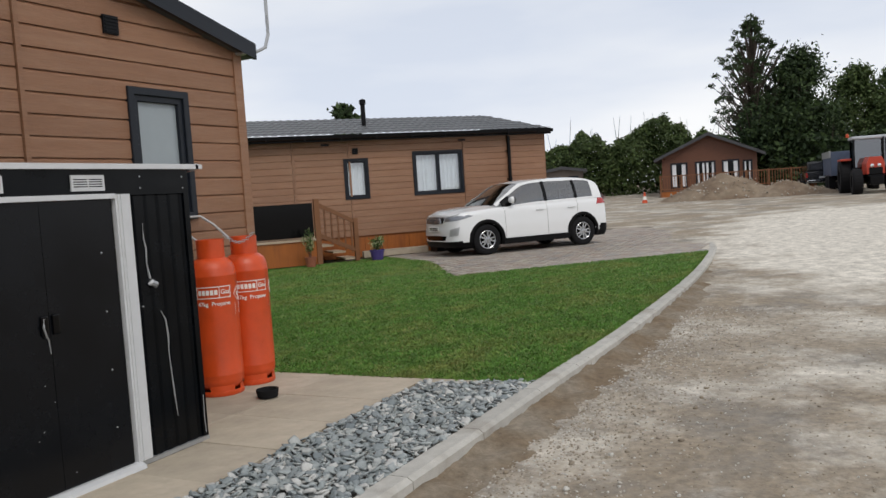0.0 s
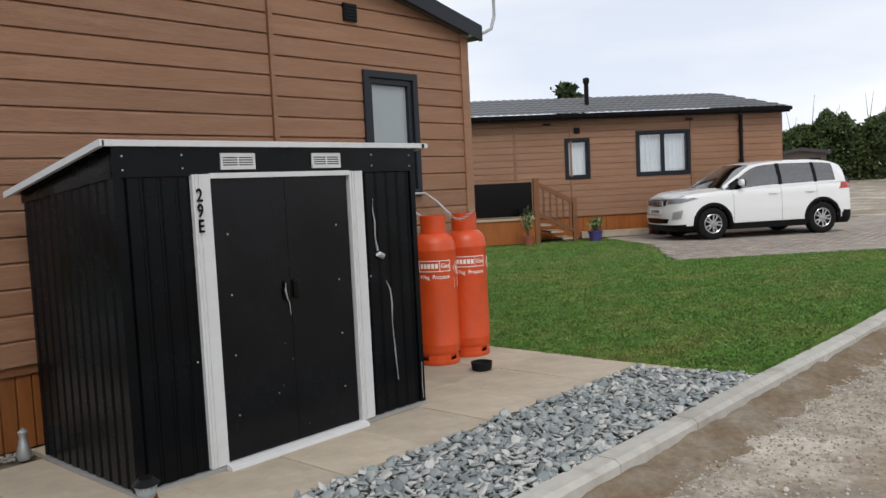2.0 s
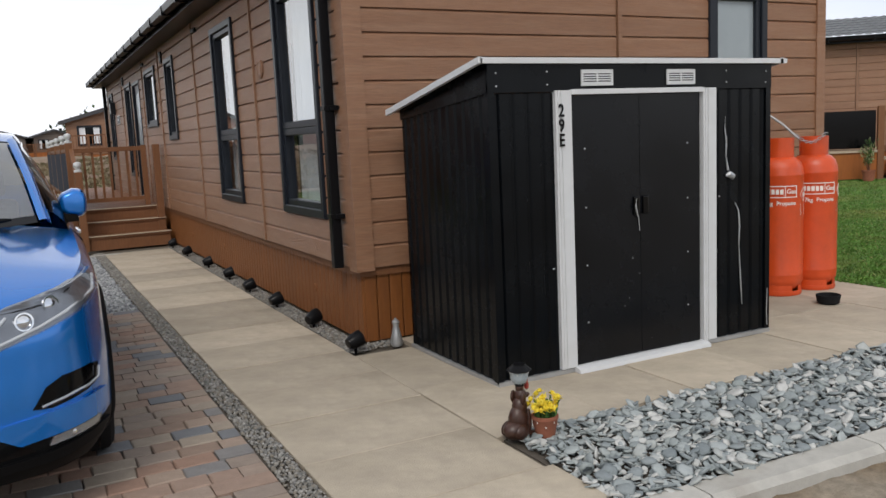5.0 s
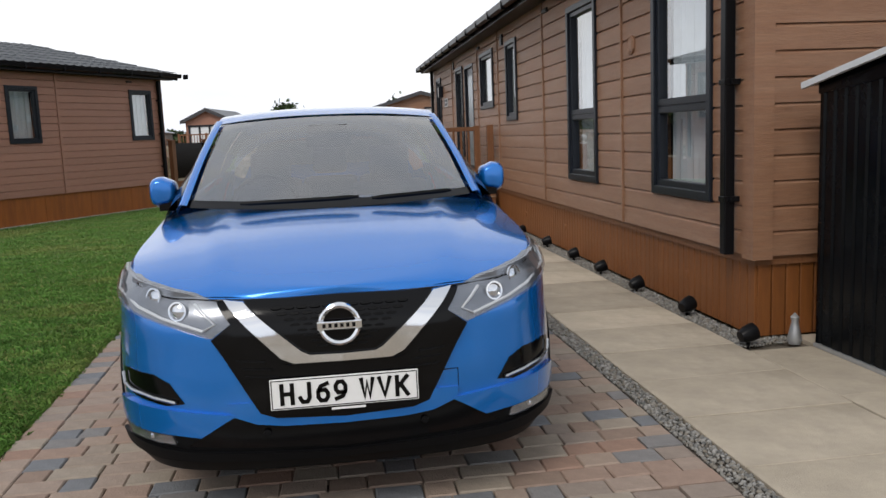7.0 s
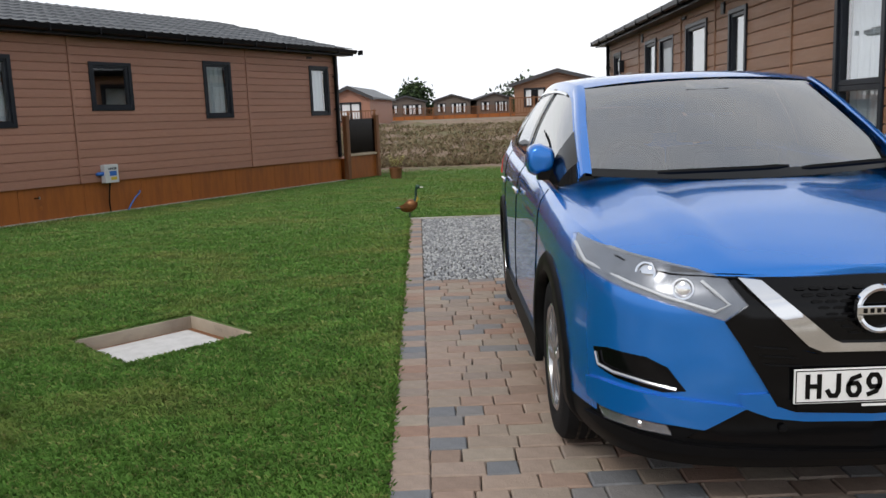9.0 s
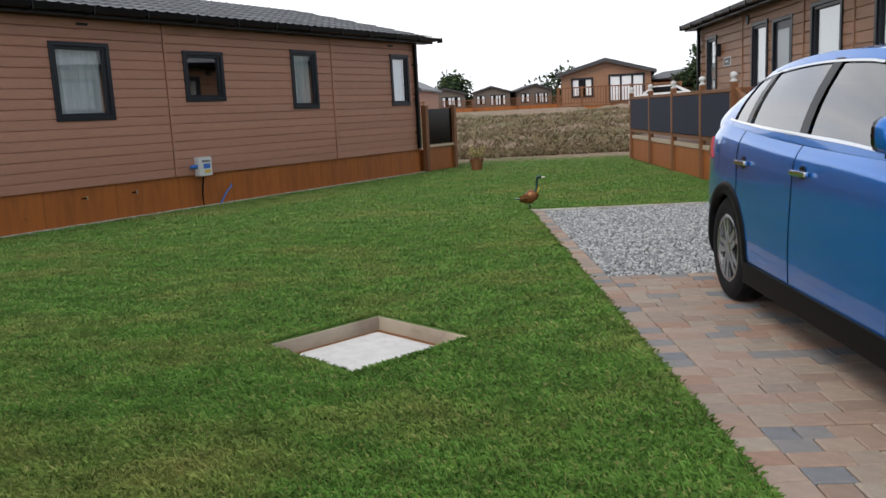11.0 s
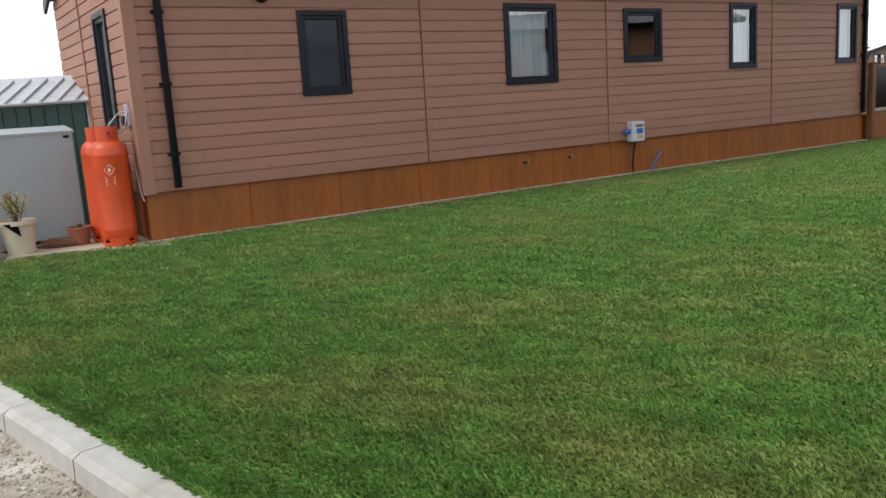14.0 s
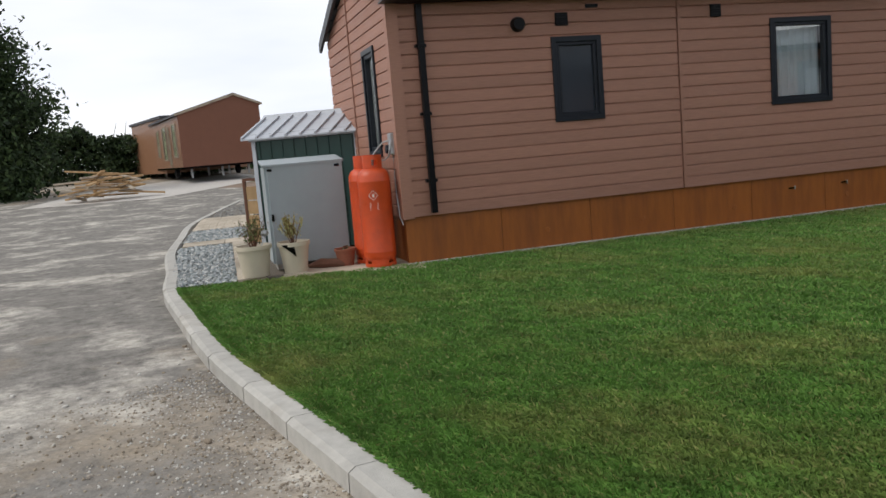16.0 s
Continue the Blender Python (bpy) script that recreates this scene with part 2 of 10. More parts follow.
def add_lathe(bm, profile, segs=24, m=Matrix.Identity(4)):
    """profile: radius, height pairs, turned about the z axis of m."""
    rings = []
    for r, z in profile:
        if r < 1e-5:
            rings.append([bm.verts.new(m @ Vector((0, 0, z)))])
        else:
            rings.append([bm.verts.new(m @ Vector((r * math.cos(a), r * math.sin(a), z))) for a in (2 * math.pi * i / segs for i in range(segs))])
    for a, b in zip(rings, rings[1:]):
        for i in range(segs):
            j = (i + 1) % segs
            q = [a[i % len(a)], a[j % len(a)], b[j % len(b)], b[i % len(b)]]
            q = list(dict.fromkeys(q))
            if len(q) > 2:
                bm.faces.new(q)
    for r in (rings[0], rings[-1]):
        if len(r) > 2:
            bm.faces.new(r)
    return bm


def ring(profile, segs=32, m=Matrix.Identity(4), bm=None):
    """A closed profile turned about z: no caps."""
    bm = bm or bmesh.new()
    rings = [[bm.verts.new(m @ Vector((r * math.cos(a), r * math.sin(a), z))) for a in (2 * math.pi * i / segs for i in range(segs))] for r, z in profile]
    for a, b in zip(rings, rings[1:] + rings[:1]):
        for i in range(segs):
            j = (i + 1) % segs
            bm.faces.new((a[i], a[j], b[j], b[i]))
    return bm


def lathe(profile, segs=24, m=Matrix.Identity(4)):
    return add_lathe(bmesh.new(), profile, segs, m)


def add_tube(bm, pts, r, segs=8):
    pts = [Vector(p) for p in pts]
    rings = []
    for i, p in enumerate(pts):
        d = (pts[min(i + 1, len(pts) - 1)] - pts[max(i - 1, 0)]).normalized()
        q = d.to_track_quat("Z", "Y")
        rr = r[i] if isinstance(r, (list, tuple)) else r
        rings.append([bm.verts.new(p + q @ Vector((rr * math.cos(a), rr * math.sin(a), 0))) for a in (2 * math.pi * k / segs for k in range(segs))])
    for a, b in zip(rings, rings[1:]):
        for k in range(segs):
            bm.faces.new((a[k], a[(k + 1) % segs], b[(k + 1) % segs], b[k]))
    bm.faces.new(rings[0]), bm.faces.new(rings[-1])
    return bm


def tube(pts, r, segs=8):
    return add_tube(bmesh.new(), pts, r, segs)


def add_prism(bm, poly, h0, h1, m=Matrix.Identity(4)):
    """A polygon in the x-y plane of m, extruded from h0 to h1."""
    a = [bm.verts.new(m @ Vector((x, y, h0))) for x, y in poly]
    b = [bm.verts.new(m @ Vector((x, y, h1))) for x, y in poly]
    bm.faces.new(a[::-1]), bm.faces.new(b)
    for i in range(len(poly)):
        j = (i + 1) % len(poly)
        bm.faces.new((a[i], a[j], b[j], b[i]))
    return bm


def prism(poly, h0, h1, m=Matrix.Identity(4)):
    return add_prism(bmesh.new(), poly, h0, h1, m)


def text_part(body, size, mat, parent, m, depth=0.002, name="lettering", bold=0.0, sx=1.0, label=""):
    c = bpy.data.curves.new(name, "FONT")
    c.body, c.size, c.extrude, c.offset = body, size, depth, bold
    c.align_x, c.align_y = "CENTER", "CENTER"
    tmp = bpy.data.objects.new(name, c)
    scene.collection.objects.link(tmp)
    dg = bpy.context.evaluated_depsgraph_get()
    me = bpy.data.meshes.new_from_object(tmp.evaluated_get(dg))
    bpy.data.objects.remove(tmp)
    me.transform(m @ Matrix.Diagonal((sx, 1, 1, 1)))
    me.materials.clear()
    me.materials.append(mat)
    return tagged(attach(new(name, me), parent), label)

GLYPHS = {
    "H": [[(0, 0), (0, 8)], [(5, 0), (5, 8)], [(0, 4.1), (5, 4.1)]],
    "J": [[(4.6, 8), (4.6, 1.9), (3.6, 0.15), (1.2, 0.15), (0.1, 1.9)]],
    "6": [[(4.6, 7.6), (1.6, 6.6), (0.15, 4.0), (0.15, 1.8), (1.4, 0.1), (3.7, 0.1), (4.9, 1.7), (4.9, 3.3), (3.7, 4.9), (0.5, 4.6)]],
    "9": [[(0.4, 0.4), (3.4, 1.4), (4.85, 4.0), (4.85, 6.2), (3.6, 7.9), (1.3, 7.9), (0.1, 6.3), (0.1, 4.7), (1.3, 3.1), (4.5, 3.4)]],
    "W": [[(-0.3, 8), (1.2, 0.2), (2.5, 6.6), (3.8, 0.2), (5.3, 8)]],
    "V": [[(-0.1, 8), (2.5, 0.2), (5.1, 8)]],
    "K": [[(0, 0), (0, 8)], [(4.9, 8), (0.2, 3.3)], [(1.7, 4.8), (5.1, 0)]],
    "N": [[(0, 0), (0, 8), (5, 0), (5, 8)]],
}


def stroke_text(body, height, width, pitch, stroke, mat, parent, m, depth=0.001, name="lettering", label=""):
    """Plain block characters from strokes of one thickness, centred, standing in the x-y plane of m."""
    steps = [pitch * (0.5 if ch == " " else 1.0) for ch in body]
    for i, ch in enumerate(body):
        if ch not in GLYPHS:
            continue
        bm = bmesh.new()
        x0 = -sum(steps) / 2 + sum(steps[:i]) + (pitch - width) / 2
        for k, line in enumerate(GLYPHS[ch]):
            pts = [Vector((x0 + a * (width - stroke) / 5 + stroke / 2, -height / 2 + stroke / 2 + b * (height - stroke) / 8, 0)) for a, b in line]
            left, right = [], []
            for j, p in enumerate(pts):
                d0 = (p - pts[j - 1]).normalized() if j else (pts[1] - p).normalized()
                d1 = (pts[j + 1] - p).normalized() if j + 1 < len(pts) else d0
                n0, n1 = Vector((-d0.y, d0.x, 0)), Vector((-d1.y, d1.x, 0))
                mid = (n0 + n1).normalized()
                w = stroke / 2 / max(0.55, mid.dot(n0))
                end = d0 * stroke / 2 * (1 if j == len(pts) - 1 else -1 if j == 0 else 0)
                left.append(p + mid * w + end)
                right.append(p - mid * w + end)
            z = depth + 0.00012 * k
            a = [bm.verts.new((v.x, v.y, z)) for v in left]
            b = [bm.verts.new((v.x, v.y, z)) for v in right]
            c = [bm.verts.new((v.x, v.y, 0)) for v in left]
            e = [bm.verts.new((v.x, v.y, 0)) for v in right]
            for j in range(len(pts) - 1):
                bm.faces.new((a[j], a[j + 1], b[j + 1], b[j]))
                bm.faces.new((c[j], c[j + 1], a[j + 1], a[j]))
                bm.faces.new((b[j], b[j + 1], e[j + 1], e[j]))
        part(name, bm, mat, parent, label, m=m)


# ---- lodges ----
def subtract(rect, holes):
    """What is left of a rectangle u0, u1, z0, z1 when the holes are cut out, as rectangles."""
    out = [rect]
    for a0, a1, b0, b1 in holes:
        nxt = []
        for u0, u1, z0, z1 in out:
            if a0 >= u1 or a1 <= u0 or b0 >= z1 or b1 <= z0:
                nxt.append((u0, u1, z0, z1))
                continue
            if u0 < a0:
                nxt.append((u0, a0, z0, z1))
            if a1 < u1:
                nxt.append((a1, u1, z0, z1))
            c0, c1 = max(u0, a0), min(u1, a1)
            if z0 < b0:
                nxt.append((c0, c1, z0, b0))
            if b1 < z1:
                nxt.append((c0, c1, b1, z1))
        out = nxt
    return [r for r in out if r[1] - r[0] > 0.01 and r[3] - r[2] > 0.004]


def clip_under(poly, line):
    """Keeps the part of a polygon below the line z = a + b u."""
    a, b = line
    out = []
    for i, p in enumerate(poly):
        q = poly[(i + 1) % len(poly)]
        dp, dq = a + b * p[0] - p[1], a + b * q[0] - q[1]
        if dp >= 0:
            out.append(p)
        if (dp > 0) != (dq > 0) and dp != dq:
            k = dp / (dp - dq)
            out.append((p[0] + k * (q[0] - p[0]), p[1] + k * (q[1] - p[1])))
    return out


def wall_frame(x, y, heading, out_right=True):
    """Local axes of a wall: x along it (heading, radians clockwise from +y), y outwards, z up."""
    d = Vector((math.sin(heading), math.cos(heading), 0))
    n = Vector((d.y, -d.x, 0)) if out_right else Vector((-d.y, d.x, 0))
    return Matrix(((d.x, n.x, 0, x), (d.y, n.y, 0, y), (0, 0, 1, 0), (0, 0, 0, 1)))


def board_wall(house, fr, length, z0, z1, holes, seams, mat, course=0.16, lines=(), thick=0.1, trim_ends=True, pieces=True, top=None):
    """A wall with its boards as pieces, through which the openings go."""
    bm = bmesh.new()
    for u0, u1, a, b in subtract((0, length, z0, top or z1), holes):
        add_box(bm, u0, u1, -thick, 0, a, b)
    wall = part("wall", bm, mat, house, m=fr)
    if lines:
        peak = [(0, z1), (length, z1), (length, z1)]
        ku = (lines[1][0] - lines[0][0]) / (lines[0][1] - lines[1][1])
        apex = (ku, lines[0][0] + lines[0][1] * ku)
        gb = prism([(0, z1), (length, z1), apex], -thick, -0.002, fr @ Matrix(((1, 0, 0, 0), (0, 0, 1, 0), (0, 1, 0, 0), (0, 0, 0, 1))))
        part("gable", gb, mat, house)
        z1 = apex[1]
    if not pieces:
        return wall
    cuts = [0.0] + list(seams) + [length]
    z = z0
    boards = []
    while z < z1 - 0.01:
        zt = min(z + course, z1)
        for a, b in zip(cuts, cuts[1:]):
            for r in subtract((a + 0.03, b - 0.03, z, zt), holes):
                poly = [(r[0], r[2]), (r[1], r[2]), (r[1], r[3]), (r[0], r[3])]
                for ln in lines:
                    poly = clip_under(poly, ln)
                if len(poly) < 3:
                    continue
                boards.append((poly, r[3] == zt, r[2] == z))
        z += course
    for poly, full_top, full_bottom in boards:
        hi, lo = max(p[1] for p in poly), min(p[1] for p in poly)
        n = len(poly)
        vs = [fr @ Vector((u, 0.0, zz)) for u, zz in poly]
        for u, zz in poly:
            if full_top and hi - zz < 1e-4 and hi - lo > 0.05:
                zz -= 0.024
            vs.append(fr @ Vector((u, 0.021, zz)))
        faces = [tuple(range(n, 2 * n))] + [(i, (i + 1) % n, n + (i + 1) % n, n + i) for i in range(n)]
        finish("board", vs, faces, mat, wall)
    for u in seams:
        part("seam_cover", box(u - 0.02, u + 0.02, 0, 0.036, z0, (top or min(z1, 3.03)) if not lines else min(ln[0] + ln[1] * u for ln in lines) - 0.02), mat, wall, m=fr)
    return wall


def window(house, fr, u0, u1, z0, z1, look_in="curtain", splits=(), cross=(), frame=0.055, mat=None, ajar=0.0):
    """A framed window set in its opening, with panes, and the room or curtain behind it."""
    mat = mat or GREYFRAME
    w = part("window_trim", frame_bm(u0 - 0.06, u1 + 0.06, z0 - 0.06, z1 + 0.06, 0.065, -0.02, 0.046, 0.006), mat, house, m=fr)
    us = [u0] + list(splits) + [u1]
    zs = [z0] + list(cross) + [z1]
    for a, b in zip(us, us[1:]):
        for c, d in zip(zs, zs[1:]):
            part("sash", frame_bm(a, b, c, d, frame, -0.05, 0.022, 0.006), mat, w, m=fr)
            q = bmesh.new()
            q.faces.new([q.verts.new((uu, -0.015, zz)) for uu, zz in ((a + frame - 0.005, c + frame - 0.005), (b - frame + 0.005, c + frame - 0.005), (b - frame + 0.005, d - frame + 0.005), (a + frame - 0.005, d - frame + 0.005))])
            pane = part("pane", q, FROST if look_in == "frost" else DARKPANE if look_in == "slate" else GLASS, w, m=fr)
            pane.visible_shadow = False
    if look_in in ("curtain", "half", "sheer"):
        bm = bmesh.new()
        spans = [(u0 + 0.02, u1 - 0.02)] if look_in != "half" else [(u0 + 0.02, u0 + 0.3 * (u1 - u0)), (u1 - 0.3 * (u1 - u0), u1 - 0.02)]
        for a, b in spans:
            n = max(12, int((b - a) * 60))
            lo = [bm.verts.new((a + (b - a) * i / n, -0.12 + 0.018 * math.sin(i * 0.9 + a) + 0.01 * math.sin(i * 2.3), z0 + 0.02)) for i in range(n + 1)]
            hi = [bm.verts.new((a + (b - a) * i / n, -0.12 + 0.014 * math.sin(i * 0.9 + a + 0.3), z1 + 0.03)) for i in range(n + 1)]
            for i in range(n):
                bm.faces.new((lo[i], lo[i + 1], hi[i + 1], hi[i]))
        part("curtain", bm, CURTAIN, w, "pleated pale net curtain", smooth=True, m=fr)
    if look_in == "blind":
        part("blind", box(u0 + 0.02, u1 - 0.02, -0.045, -0.04, z0 + 0.02, z1), BLIND, w, "pale roller blind drawn down", m=fr)
    return w


def frame_bm(u0, u1, z0, z1, wd, y0, y1, bev=0.0):
    """A mitred rectangular frame."""
    bm = bmesh.new()
    def ring(du, y):
        return [bm.verts.new(p) for p in ((u0 + du, y, z0 + du), (u1 - du, y, z0 + du), (u1 - du, y, z1 - du), (u0 + du, y, z1 - du))]
    rs = [ring(0, y0), ring(0, y1 - bev), ring(bev, y1), ring(wd - bev, y1), ring(wd, y1 - bev), ring(wd, y0)]
    for a, b in zip(rs, rs[1:] + rs[:1]):
        for i in range(4):
            j = (i + 1) % 4
            bm.faces.new((a[i], a[j], b[j], b[i]))
    return bm


def tiled_roof(house, fr, u0, u1, y_eave, z_eave, y_ridge, z_ridge, hip0=0.0, hip1=0.0, mat=None, fine=0.05):
    """One roof slope of pressed metal tiles: waves across, steps down. y is measured outwards from the wall."""
    run = math.hypot(y_ridge - y_eave, z_ridge - z_eave)
    rows = max(2, int(round(run / 0.36)))
    nx = int((u1 - u0) / fine)
    verts, faces = [], []
    ny_dir = Vector((0, z_ridge - z_eave, y_eave - y_ridge)).normalized()
    if ny_dir.z < 0:
        ny_dir.negate()
    levels = []
    for r in range(rows):
        levels += [(r / rows, 0.022), ((r + 0.97) / rows, 0.002)]
    levels.append((1.0, 0.01))
    for k, lift in levels:
        a, b = u0 + hip0 * k, u1 - hip1 * k
        for i in range(nx + 1):
            u = a + (b - a) * i / nx
            h = lift + 0.016 * max(-0.2, math.sin(2 * math.pi * u / 0.2))
            verts.append(fr @ (Vector((u, y_eave + (y_ridge - y_eave) * k, z_eave + (z_ridge - z_eave) * k)) + ny_dir * h))
    for r in range(len(levels) - 1):
        for i in range(nx):
            p = r * (nx + 1) + i
            faces.append((p, p + 1, p + nx + 2, p + nx + 1))
    return finish("roof_slope", verts, faces, mat or ROOFTILE, house, smooth=False)

# ---- the three lodges ----
def lodge_roof_edge(house, fr, u0, u1, y, z, mat=BLACKPLASTIC):
    g = bmesh.new()
    prof = [(0.0, 0.0), (0.02, -0.07), (0.07, -0.09), (0.115, -0.07), (0.125, 0.0), (0.118, 0.0), (0.105, -0.06), (0.07, -0.08), (0.025, -0.062), (0.008, 0.0)]
    m = Matrix(((0, 0, 1, 0), (1, 0, 0, 0), (0, 1, 0, 0), (0, 0, 0, 1)))
    add_prism(g, [(y + a, z + b) for a, b in prof], u0, u1, m)
    part("gutter", g, mat, house, m=fr)
    part("fascia", box(u0, u1, y - 0.03, y, z - 0.13, z + 0.02), mat, house, m=fr)
    part("soffit", box(u0, u1, 0.0, y - 0.03, z - 0.12, z - 0.1), mat, house, m=fr)
    for i in range(int((u1 - u0) / 0.9) + 1):
        u = u0 + 0.2 + i * 0.9
        part("gutter_clip", box(u - 0.015, u + 0.015, y, y + 0.13, z - 0.1, z + 0.008), mat, house, m=fr)


def downpipe(house, fr, u, z0, z1, y=0.06, mat=BLACKPLASTIC):
    p = part("downpipe", box(u - 0.035, u + 0.035, y - 0.02, y + 0.05, z0, z1, 0.008), mat, house, m=fr)
    z = z0 + 0.35
    while z < z1:
        b = bmesh.new()
        add_box(b, u - 0.065, u + 0.065, y - 0.045, y + 0.02, z, z + 0.035, 0.004)
        add_box(b, u - 0.042, u + 0.042, y - 0.02, y + 0.057, z, z + 0.035, 0.004)
        part("bracket", b, mat, p, m=fr)
        z += 0.75


def air_vent(house, fr, u, z, w=0.15, h=0.15, name="wall_vent", mat=None):
    mat = mat or BLACKPLASTIC
    bm = box(u - w / 2, u + w / 2, 0.01, 0.042, z - h / 2, z + h / 2, 0.004)
    n = max(3, int(h / 0.03))
    for i in range(n):
        zz = z - h / 2 + h * (i + 0.7) / (n + 0.5)
        add_box(bm, u - w / 2 + 0.012, u + w / 2 - 0.012, 0.041, 0.05, zz - 0.006, zz + 0.006)
    part(name, bm, mat, house, m=fr)


# lodge A, with the shed against its gable
AL, AW, AE, AS0 = 15.2, 4.66, 2.98, 0.53
lodge_a = anchor("holiday_lodge", pose(0, 0, 0), "brown clapboard holiday lodge with orange-brown timber skirting beside the slab path", "lodge")
FA = wall_frame(0, 0, 0.0, out_right=False)      # long side, faces -x
FG = wall_frame(0, 0, math.pi / 2)               # gable, faces -y
wins_a = [(0.60, 1.52, 0.9, 2.6, "curtain", (1.53,)), (3.03, 3.87, 0.9, 2.6, "curtain", (1.53,)), (6.40, 6.95, 1.6, 2.6, "blind", ()),
          (8.0, 8.95, 1.83, 2.62, "blind", ()), (10.9, 11.6, 1.0, 2.6, "blind", ()), (13.9, 14.5, 1.3, 2.6, "blind", ())]
door_a = (9.75, 10.65, 0.56, 2.62)
board_wall(lodge_a, FA, AL, AS0, AE, [(a, b, c, d) for a, b, c, d, *_ in wins_a] + [door_a], [2.3, 4.98, 7.6, 9.3, 12.2], BOARD)
for a, b, c, d, kind, cr in wins_a:
    window(lodge_a, FA, a, b, c, d, kind, cross=cr)
dr = part("door", box(door_a[0] + 0.05, door_a[1] - 0.05, -0.06, -0.01, door_a[2], door_a[3], 0.005), GREYFRAME, lodge_a, m=FA)
part("door_glass", box(door_a[0] + 0.2, door_a[1] - 0.2, -0.012, -0.004, 0.8, 2.42), FROST, dr, m=FA)
part("door_frame", frame_bm(door_a[0], door_a[1], door_a[2], door_a[3], 0.06, -0.08, 0.03, 0.006), GREYFRAME, lodge_a, m=FA)
SL = 0.235
lines_a = [(AE + 0.02, SL), (AE + 0.02 + AW * SL, -SL)]
gwin = (3.3, 3.86, 1.5, 2.5)
board_wall(lodge_a, FG, AW, AS0, AE, [gwin], [2.29], BOARD, lines=lines_a)
window(lodge_a, FG, *gwin, "frost")
air_vent(lodge_a, FG, 3.13, 3.03, 0.15, 0.15)
FB = wall_frame(AW, 0, 0.0)
board_wall(lodge_a, FB, AL, AS0, AE, [], [3, 6, 9, 12], BOARD, pieces=False)
FBK = wall_frame(0, AL, math.pi / 2, out_right=False)
board_wall(lodge_a, FBK, AW, AS0, AE, [], [], BOARD, lines=lines_a, pieces=False)
part("corner_trim", box(-0.034, 0.1, 0.0, 0.036, AS0 - 0.02, AE + 0.05), BOARD, lodge_a, m=FG)
part("corner_trim", box(0.0, 0.1, 0.0, 0.034, AS0 - 0.02, AE), BOARD, lodge_a, m=FA)
part("corner_trim", box(AW - 0.09, AW + 0.02, 0.0, 0.036, AS0 - 0.02, AE + 0.05), BOARD, lodge_a, m=FG)
part("floor_deck", box(0.0, AW, 0.0, AL, AS0 - 0.06, AS0), DECKWOOD, lodge_a)
part("ceiling_board", box(0.1, AW - 0.1, 0.1, AL - 0.1, AE - 0.05, AE - 0.03), WHITETRIM, lodge_a)
# added inner wall, its dark colour standing in for shade behind the windows
part("partition", box(2.0, 2.05, 0.12, AL - 0.12, AS0, AE - 0.05), ROOM_SHADE, lodge_a)
ROOF_A = bmesh.new()
add_prism(ROOF_A, [(-0.28, AE - 0.05), (AW / 2, AE + AW / 2 * SL + 0.02), (AW + 0.12, AE - 0.03), (AW + 0.12, AE + 0.06), (AW / 2, AE + AW / 2 * SL + 0.12), (-0.28, AE + 0.04)], -0.1, AL + 0.25,
          Matrix(((1, 0, 0, 0), (0, 0, 1, 0), (0, 1, 0, 0), (0, 0, 0, 1))))
part("roof", ROOF_A, ROOFTILE, lodge_a)
bg = bmesh.new()
for s in (0, 1):
    X = (lambda u: u) if s == 0 else (lambda u: AW - u)
    oh = 0.3 if s == 0 else 0.13
    add_prism(bg, [(X(-oh), AE - 0.01 - oh * SL), (X(AW / 2), AE + AW / 2 * SL + 0.0), (X(AW / 2), AE + AW / 2 * SL + 0.15), (X(-oh), AE + 0.14 - oh * SL)], -0.14, -0.1,
              Matrix(((1, 0, 0, 0), (0, 0, 1, 0), (0, 1, 0, 0), (0, 0, 0, 1))))
part("barge_board", bg, GREYFRAME, lodge_a, "dark grey barge board")
lodge_roof_edge(lodge_a, FA, -0.1, AL + 0.25, 0.28, AE + 0.02)
downpipe(lodge_a, FA, 0.226, 0.52, AE - 0.05)
downpipe(lodge_a, FA, AL - 0.15, 0.52, AE - 0.05)


def skirt(house, fr, u0, u1, z1=0.53, pitch=0.098, label="", mat=None, plain=False):
    base = part("skirting", box(u0, u1, -0.05, -0.035, 0.0, z1), mat or SKIRT, house, label, m=fr)
    n = max(1, int(round((u1 - u0) / pitch)))
    w = (u1 - u0) / n
    me = None
    for i in range(n):
        a = u0 + i * w
        if me is None:
            g = 0.0045 if not plain else 0.002
            bm = bmesh.new()
            add_prism(bm, [(g, -0.035), (w - g, -0.035), (w - g, -0.022), (w - g - 0.004, -0.018), (g + 0.004, -0.018), (g, -0.022)], 0.004, z1 - 0.004)
            ob = part("skirting_board", bm, mat or SKIRT, base)
            me = ob.data
        else:
            ob = new("skirting_board", me)
            ob.parent = base
        ob.matrix_basis = fr @ Matrix.Translation((a, 0, 0))
    return base


skirt(lodge_a, FA, 0.03, 9.0)
skirt(lodge_a, FG, 0.03, 1.2)
part("skirting", box(1.2, AW, -0.05, -0.02, 0, 0.53), SKIRT, lodge_a, m=FG)
part("skirting", box(0, AL, -0.05, -0.02, 0, 0.53), SKIRT, lodge_a, m=FB)
part("skirting", box(9.0, AL, -0.05, -0.02, 0, 0.53), SKIRT, lodge_a, m=FA)

